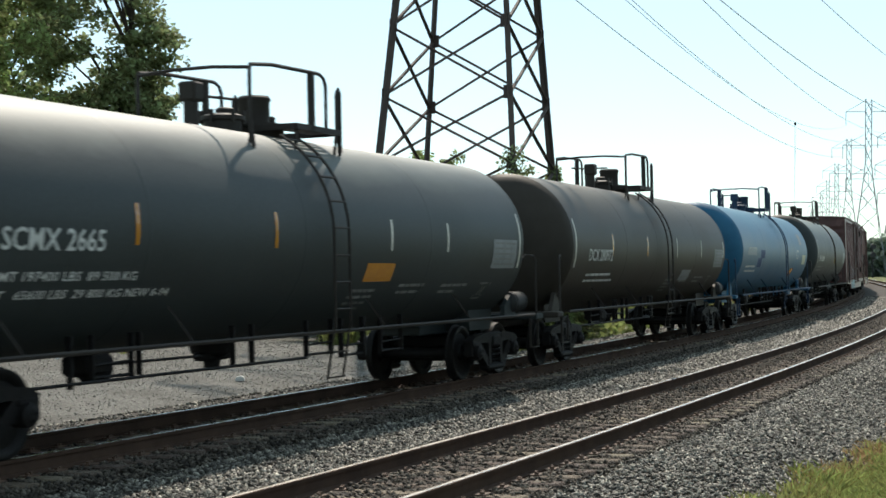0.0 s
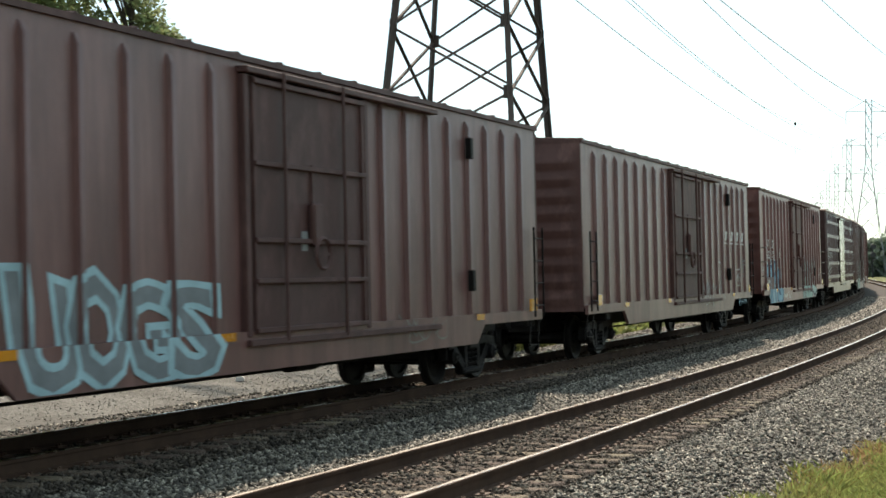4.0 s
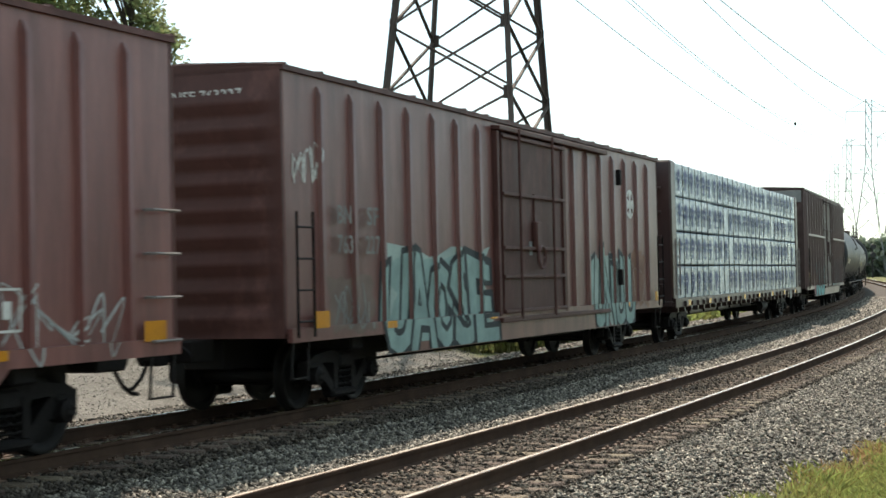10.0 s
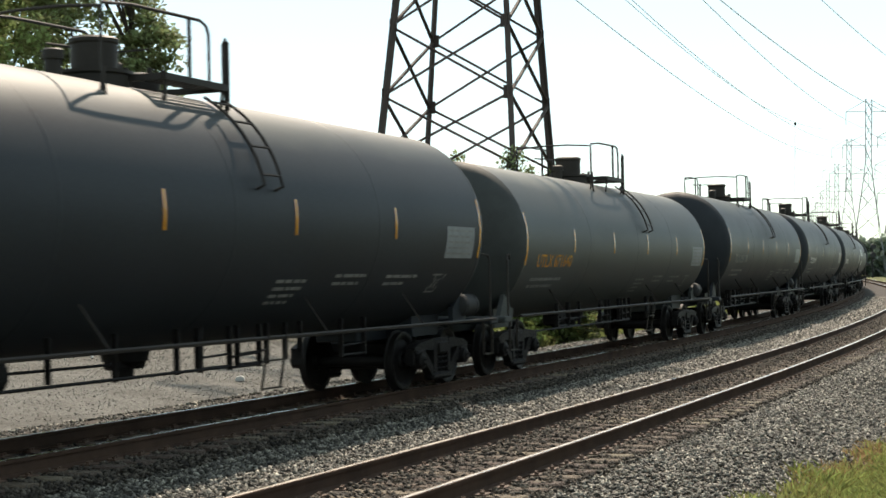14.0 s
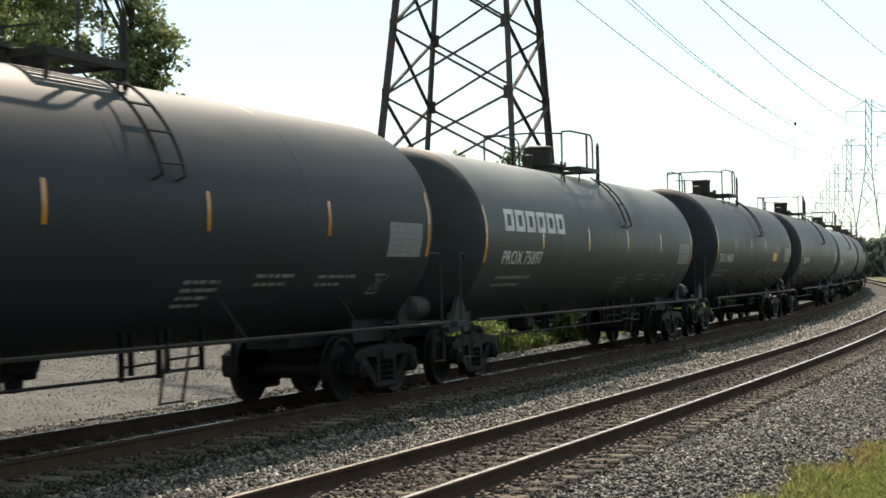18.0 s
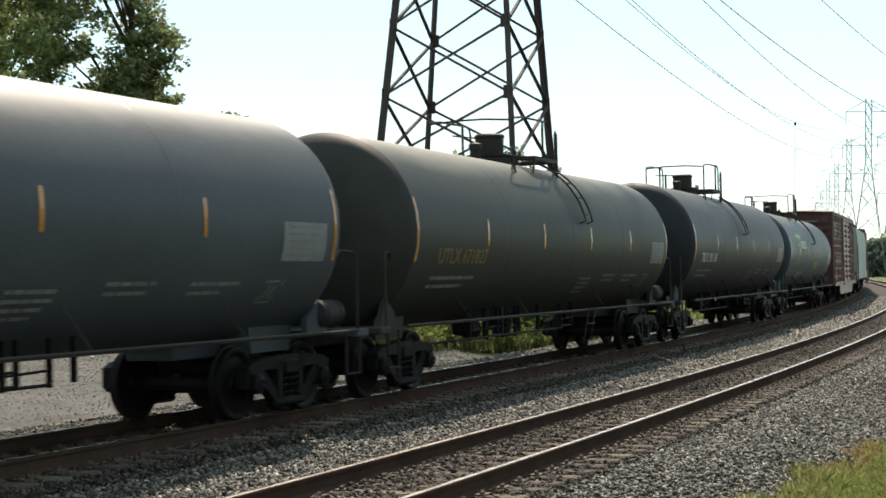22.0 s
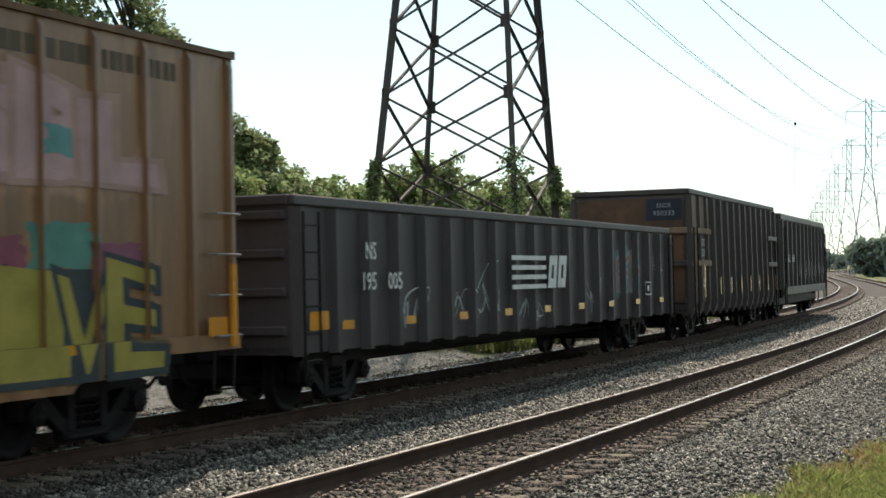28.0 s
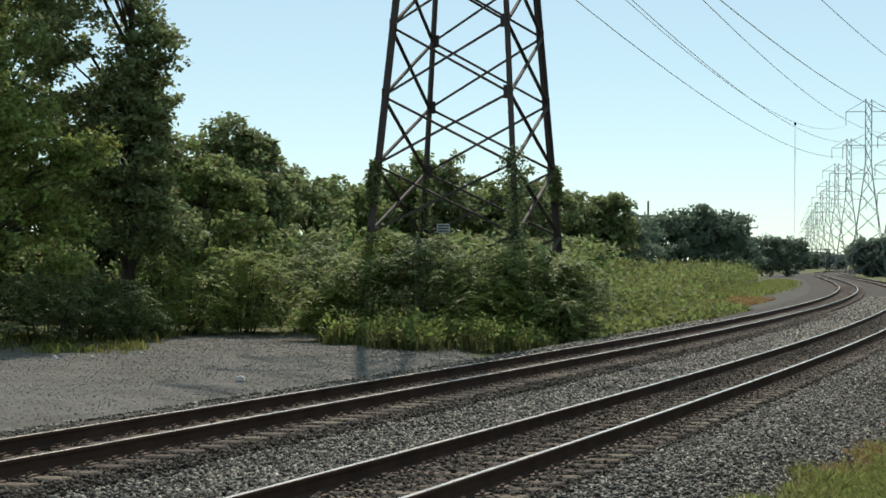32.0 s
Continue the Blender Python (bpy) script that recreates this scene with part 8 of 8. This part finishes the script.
def blades(pts, tall, mat, name, label, wide=0.012, lean=0.35):
    """Upright grass blades at points, as one mesh."""
    n = len(pts)
    a = RNG.uniform(0, 6.283, n)
    side = np.stack([np.cos(a), np.sin(a), 0 * a], 1) * (wide * RNG.uniform(0.6, 1.4, n))[:, None]
    tip = np.stack([RNG.normal(0, lean, n), RNG.normal(0, lean, n), np.ones(n)], 1) * (tall * RNG.uniform(0.45, 1.2, n))[:, None]
    mid = tip * np.array([0.35, 0.35, 0.55])
    q = np.stack([pts - side, pts + side, pts + mid + side * 0.8, pts + tip, pts + mid - side * 0.8], 1)
    ob = tagged(new(name, soup(name, q.reshape(-1, 3), 5, mat)), label, "grass", kind="stuff")
    return ob


M_LAWN = leafmat("yellow_green_lawn", (0.225, 0.275, 0.085), (0.27, 0.265, 0.1))


def build_trees():
    # dark tall tree with drooping sprays, beside the lot
    tree(-10.4, 52, [(-1.0, 0, 9.4, 2.2, 2.4, 4.2), (-0.1, 0, 6.2, 1.9, 2.1, 2.3), (0.7, 0, 3.8, 1.5, 1.7, 1.7), (0.9, -0.3, 8.8, 1.15, 0.7, 0.22), (0.9, -0.3, 10.3, 1.0, 0.7, 0.25), (0.9, -0.3, 9.6, 0.9, 0.7, 0.18), (0.7, -0.3, 7.5, 1.1, 0.9, 0.3), (0.8, -0.3, 6.8, 1.0, 0.9, 0.3),
                     (-0.7, 0, 13.6, 1.5, 1.5, 2.2)],
         M_LEAF_DARK, "tall dark green tree with drooping leafy sprays", 560, 85, 0.52, 0.2, 0.24, full=0.9)
    tree(-13.2, 45, [(0.3, 0, 4.2, 3.3, 2.6, 2.9), (-2.5, 0, 5.5, 3.0, 2.6, 3.6), (1.6, 0.2, 5.2, 1.5, 1.5, 1.5), (-0.2, 0, 7.1, 1.9, 1.8, 1.0)], M_LEAF_LIGHT, "leafy light green tree in full sun", 460, 95, 0.52, 0.17, 0.16)
    tree(-15.2, 49, [(0.2, 0, 9.8, 2.6, 2.4, 2.6), (-0.6, 0, 7.0, 2.5, 2.4, 2.4), (0.8, 0, 12.4, 2.0, 2.0, 1.8)], M_LEAF_MID, "tall green tree behind a lighter one", 330, 90, 0.6, 0.2, 0.2)
    tree(-8.7, 57, [(0.2, 0, 3.6, 2.4, 2.0, 2.6), (-0.6, 0, 5.4, 1.8, 1.6, 1.4)], M_LEAF_MID, "green tree at the wood's edge", 260, 85, 0.5, 0.2, 0.14)
    tree(-9.2, 69, [(0, 0, 5.2, 2.5, 2.5, 3.1), (1.5, 0, 4.4, 1.4, 1.5, 2.7), (0.3, 0, 7.6, 1.3, 1.3, 1.0)], M_LEAF_DARK, "rounded dark green tree at the wood's edge", 300, 75, 0.55, 0.26, 0.2)
    tree(-6.2, 76, [(0, 0, 3.6, 1.8, 1.8, 3.0), (-0.9, 0, 5.2, 1.2, 1.2, 1.5)], M_LEAF_DARK, "narrow dark green tree", 110, 60, 0.5, 0.26, 0.16)
    tree(-17.2, 60, [(-0.5, 0, 10.5, 3.4, 3.0, 4.2), (1.2, 0, 13.6, 2.6, 2.4, 2.6), (1.0, 0, 7.0, 2.8, 2.6, 2.6), (-2.0, 0, 15.0, 2.4, 2.2, 2.4)], M_LEAF_MID, "tall green tree at the back of the wood", 420, 80, 0.6, 0.24, 0.26)
    for i in range(8):
        x, y = -19.5 + i * 1.6, 66 + (i % 3) * 1.5
        tree(x, y, [(0, 0, 3.6, 1.7, 1.6, 3.2), (0.3, 0, 5.6, 1.1, 1.1, 1.1)], M_LEAF_DARK if i % 2 else M_LEAF_MID, "dark green tree deep in the wood", 130, 60, 0.55, 0.28, 0.14, full=1.0)
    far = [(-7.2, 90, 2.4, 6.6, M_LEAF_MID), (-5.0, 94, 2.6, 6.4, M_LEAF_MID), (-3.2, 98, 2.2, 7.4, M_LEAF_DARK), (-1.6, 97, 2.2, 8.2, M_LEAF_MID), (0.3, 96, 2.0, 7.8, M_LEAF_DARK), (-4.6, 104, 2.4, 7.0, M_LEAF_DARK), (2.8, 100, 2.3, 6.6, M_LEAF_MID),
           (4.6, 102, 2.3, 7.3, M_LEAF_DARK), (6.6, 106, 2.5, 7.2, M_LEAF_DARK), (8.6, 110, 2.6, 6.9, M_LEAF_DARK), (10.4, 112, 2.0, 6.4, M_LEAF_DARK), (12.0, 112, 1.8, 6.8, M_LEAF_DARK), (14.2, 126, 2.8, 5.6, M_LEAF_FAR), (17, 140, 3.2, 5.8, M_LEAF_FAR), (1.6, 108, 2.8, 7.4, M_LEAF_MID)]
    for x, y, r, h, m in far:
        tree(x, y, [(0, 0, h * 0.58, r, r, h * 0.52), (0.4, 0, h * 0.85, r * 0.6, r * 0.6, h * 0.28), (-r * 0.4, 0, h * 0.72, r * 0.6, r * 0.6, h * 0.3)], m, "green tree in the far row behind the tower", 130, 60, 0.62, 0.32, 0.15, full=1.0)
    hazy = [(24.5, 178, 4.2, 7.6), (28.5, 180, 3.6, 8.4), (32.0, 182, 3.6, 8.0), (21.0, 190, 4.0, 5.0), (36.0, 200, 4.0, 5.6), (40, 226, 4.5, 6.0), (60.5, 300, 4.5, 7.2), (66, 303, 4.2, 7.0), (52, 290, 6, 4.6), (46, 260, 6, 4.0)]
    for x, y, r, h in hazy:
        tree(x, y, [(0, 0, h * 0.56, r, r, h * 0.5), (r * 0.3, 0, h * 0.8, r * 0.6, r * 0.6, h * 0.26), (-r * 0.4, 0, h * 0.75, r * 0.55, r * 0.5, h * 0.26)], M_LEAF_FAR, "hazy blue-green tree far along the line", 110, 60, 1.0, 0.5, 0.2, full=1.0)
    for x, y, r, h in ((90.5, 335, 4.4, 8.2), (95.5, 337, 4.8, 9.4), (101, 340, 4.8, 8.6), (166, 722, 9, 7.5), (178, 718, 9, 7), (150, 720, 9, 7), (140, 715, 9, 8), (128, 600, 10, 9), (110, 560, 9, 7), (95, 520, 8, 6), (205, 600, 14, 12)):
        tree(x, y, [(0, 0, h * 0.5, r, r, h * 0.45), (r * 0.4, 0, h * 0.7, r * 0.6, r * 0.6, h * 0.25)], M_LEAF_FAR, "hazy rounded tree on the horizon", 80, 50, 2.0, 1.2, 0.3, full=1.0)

    # unseen trees right of the view, added to darken reflections on the train's near side
    for i in range(8):
        y = 8 + i * 5.8
        x, r, h = 12.5 + 0.29 * y + 1.4 * math.sin(i * 2.3), 3.7 + 0.5 * math.sin(i * 1.7), 5.6 + 1.2 * math.sin(i * 2.9)
        tree(x, y, [(0, 0, h * 0.45, r, r, h * 0.45), (r * 0.3, 0, h * 0.78, r * 0.6, r * 0.6, h * 0.24), (-r * 0.4, 0, h * 0.7, r * 0.55, r * 0.5, h * 0.26)], M_LEAF_DARK if i % 3 else M_LEAF_MID, "broad green tree added out of view to darken the train's reflections", 130, 60, 0.95, 0.4, 0.2, full=1.0)


def build_bushes():
    dark, mid, light = M_LEAF_DARK, M_LEAF_MID, M_LEAF_LIGHT
    # thicket round the tower's feet
    spec = [(-2.6, 49.5, 1.5, 1.4, 2.7, mid), (-0.8, 49.0, 1.3, 1.3, 3.0, dark), (1.2, 48.6, 1.5, 1.3, 2.9, mid), (3.2, 49.2, 1.4, 1.3, 2.8, mid), (4.2, 50.0, 0.8, 1.0, 2.2, dark), (-3.6, 49.0, 0.7, 0.8, 1.5, light),
            (-1.9, 51.2, 1.4, 1.2, 3.2, light), (0.6, 52.0, 1.6, 1.4, 3.1, mid), (2.9, 52.0, 1.3, 1.2, 2.9, mid), (1.3, 47.6, 1.0, 0.7, 1.7, light), (3.3, 47.8, 0.9, 0.8, 1.6, mid)]
    for x, y, rx, ry, h, m in spec:
        bush(x, y, [(0, 0, h * 0.55, rx, ry, h * 0.5), (rx * 0.3, 0, h * 0.85, rx * 0.6, ry * 0.6, h * 0.2)], m, "leafy bush of arching sprays in the thicket under the tower", 85, 84, 0.42, 0.19, arching=True)
    # undergrowth along the lot
    spec = [(-8.4, 51.5, 1.3, 1.0, 2.1, light), (-6.6, 52.5, 1.5, 1.0, 2.9, light), (-5.0, 54, 1.4, 1.0, 3.2, mid), (-4.2, 55, 1.2, 1.0, 3.0, dark), (-7.4, 54, 1.5, 1.0, 2.6, mid), (-9.6, 49.5, 0.9, 0.8, 0.8, mid),
            (-11.4, 45.4, 1.5, 1.0, 2.1, dark), (-13.2, 43.6, 1.6, 1.0, 2.2, mid), (-9.9, 47.8, 1.2, 0.9, 1.9, dark), (-12.6, 44.4, 1.4, 1.0, 1.9, dark), (-10.9, 47.2, 1.2, 0.9, 2.4, dark)]
    for x, y, rx, ry, h, m in spec:
        bush(x, y, [(0, 0, h * 0.5, rx, ry, h * 0.5)], m, "unkempt bush at the edge of the gravel lot", 60, 84, 0.4, 0.18, arching=True)
    # dense dark wood behind: low shrubs
    for i in range(16):
        x, y = -15 + i * 1.35, 61 + (i % 3) * 3.5
        bush(x, y, [(0, 0, 1.8, 1.5, 1.3, 2.0)], dark if i % 3 else mid, "dark shrub in the wood's shade", 34, 55, 0.5, 0.26)
    for i in range(12):
        x, y = -9 + i * 1.7, 84 + (i % 3) * 4 + i * 0.9
        bush(x, y, [(0, 0, 1.7, 1.7, 1.4, 2.1)], mid if i % 3 else dark, "shrub in the hedge before the far trees", 30, 50, 0.6, 0.34)
    # creeper on two tower legs
    for (x, y), z0, z1, r in ((LEGS[2], 1.2, 5.5, 0.33), (LEGS[1], 1.5, 5.0, 0.2), (LEGS[0], 3.9, 5.3, 0.16), (LEGS[3], 4.3, 5.3, 0.16)):
        n = 46
        z = np.linspace(z0, z1, n)
        k = 3.64 - 0.1086 * (z - 2.85)
        cx = TOWER[0] + x * k
        cy = TOWER[1] + y * k
        wide = r * (1 + 0.8 * np.clip((z - z1 + 1.6) / 1.2, 0, 1) * np.clip((z1 - z) / 0.5, 0.2, 1))
        ob = tagged(new("creeper", soup("creeper", leaf_cloud(np.stack([cx, cy, z], 1), np.stack([wide] * 3, 1), 42, 0.13, 0.2), 4, dark)), "dark green creeper climbing a tower leg", "creeper")


def build_meadow():
    rng = RNG
    n = 3800
    s = rng.uniform(18, 170, n)
    o = -3.9 - 34 * rng.uniform(0, 1, n) ** 1.5
    p = curve_points(s, o, 0 * s)
    lim = 0.30 * (p[:, 1] - 40) - 0.5
    keep = (p[:, 0] > 3.4 + 0 * lim) & ((o < -9.5) | (s < 62)) & (p[:, 1] > 46)
    p, s, o = p[keep], s[keep], o[keep]
    h = np.clip((-o - 3.2) * 0.42, 0.35, 2.9) * rng.uniform(0.7, 1.25, len(p)) * np.where(s > 62, 0.8, 1)
    p[:, 2] = ground_z(p[:, 0], p[:, 1]) + h * 0.5
    rad = np.stack([0.45 + 0.25 * h, 0.45 + 0.25 * h, h * 0.52], 1)
    c = leaf_cloud(p, rad, 44, 0.26, -0.6)
    tagged(new("meadow", soup("meadow", c, 4, leafmat("meadow_leaves", (0.21, 0.26, 0.085), (0.21, 0.225, 0.085)))), "tall green weeds and shrubs beside the line", "weeds", kind="stuff")
    # weeds at the thicket's foot
    m = 1100
    x, y = rng.uniform(-3.4, 7.5, m), rng.uniform(43.5, 48.5, m)
    s, o = track_offset(x, y)
    ok = (o < -3.6) & (y > 44.6 - 0.25 * x + 0.7 * np.sin(x * 1.7) + 0.4 * np.sin(x * 4.1)) & (np.sin(x * 2.3 + y) * np.sin(y * 1.9 - x * 0.7) > -0.35 * rng.uniform(0, 2, m))
    x, y = x[ok], y[ok]
    z = ground_z(x, y)
    pt = np.repeat(np.stack([x, y, z], 1), 14, axis=0) + rng.normal(0, 0.16, (len(x) * 14, 3)) * np.array([1, 1, 0])
    blades(pt, 0.55, leafmat("weedy_grass", (0.15, 0.18, 0.06), (0.2, 0.185, 0.085)), "tall_grass", "tall yellow-green grass and weeds under the tower", 0.02, 0.3)
    c = leaf_cloud(np.stack([x, y, z + rng.uniform(0.2, 0.75, len(x))], 1)[::2], np.full((len(x[::2]), 3), 0.4), 36, 0.14, -0.5)
    tagged(new("low_weeds", soup("low_weeds", c, 4, M_LEAF_LIGHT)), "low leafy weeds beside the track", "weeds", kind="stuff")
    # short grass strip along the far bend and the lot's rim
    q = 16000
    s = rng.uniform(84, 200, q)
    o = -np.interp(s, [85, 200], [8.6, 6.2]) + rng.normal(0, 0.9, q)
    p = curve_points(s, o, 0 * s)
    p[:, 2] = ground_z(p[:, 0], p[:, 1])
    blades(p, 0.4, M_LAWN, "verge_grass", "bright green grass strip beside the gravel", 0.06, 0.5)
    q = 9000
    s = rng.uniform(54, 86, q)
    p = curve_points(s, -rng.uniform(4.5, 7.4, q), 0 * s)
    p[:, 2] = ground_z(p[:, 0], p[:, 1])
    blades(p, 0.3, M_DRY, "dry_verge", "dry brown grass beside the gravel", 0.05, 0.6)
    q = 5200
    x, y = rng.uniform(-14, -8.2, q), rng.uniform(39.5, 50, q)
    ok = (y > 39.8 - (x + 8.2) * 0.1) & (rng.uniform(0, 1, q) < 0.15 + 0.9 * np.sin(x * 1.3 + y * 0.5) * np.sin(y * 1.7 - x * 0.6))
    p = np.stack([x[ok], y[ok], ground_z(x[ok], y[ok])], 1)
    blades(p, 0.3, M_GRASS, "rim_grass", "sparse grass at the rim of the gravel lot", 0.02, 0.6)
    # grass by the camera's side of the tracks
    q = 60000
    s = rng.uniform(-9, 6, q)
    o = rng.uniform(7.2, 10.2, q)
    edge = 7.5 + np.clip(0.065 * (s + 5), 0, 1) + 0.1 * np.sin(s * 1.9) + 0.08 * np.sin(s * 4.7)
    ok = o > edge + 0.3 * rng.uniform(0, 1, q)
    s, o = s[ok], o[ok]
    p = curve_points(s, o, 0 * s)
    p[:, 2] = np.maximum(ground_z(p[:, 0], p[:, 1]), bed_z(o))
    dry = rng.uniform(0, 1, len(o)) < np.clip(1.35 - (o - edge[ok]) * 1.5, 0.06, 0.95) * np.clip((s + 8) / 5, 0.25, 1)
    blades(p[~dry], 0.16, M_LAWN, "lawn_grass", "yellow-green roadside grass", 0.012, 0.6)
    blades(p[dry], 0.1, M_DRY, "dry_grass", "dry straw-coloured grass at the ballast's edge", 0.01, 0.7)


build_trees()
build_bushes()
build_meadow()


def motions():
    """The whole train rolls along the far track at an even speed."""
    for car, mid, half in TRAIN:
        rows = []
        for i in range(65):
            t = i * 0.5
            s = mid - SPEED * t
            a, b = on_track(s - half), on_track(s + half)
            c, d = (a + b) / 2, b - a
            rows.append((t, pose(c.x, c.y, 0, math.degrees(-CANT / 1.505), 0, math.degrees(math.atan2(d.y, d.x)))))
        walk(car, rows)


motions()
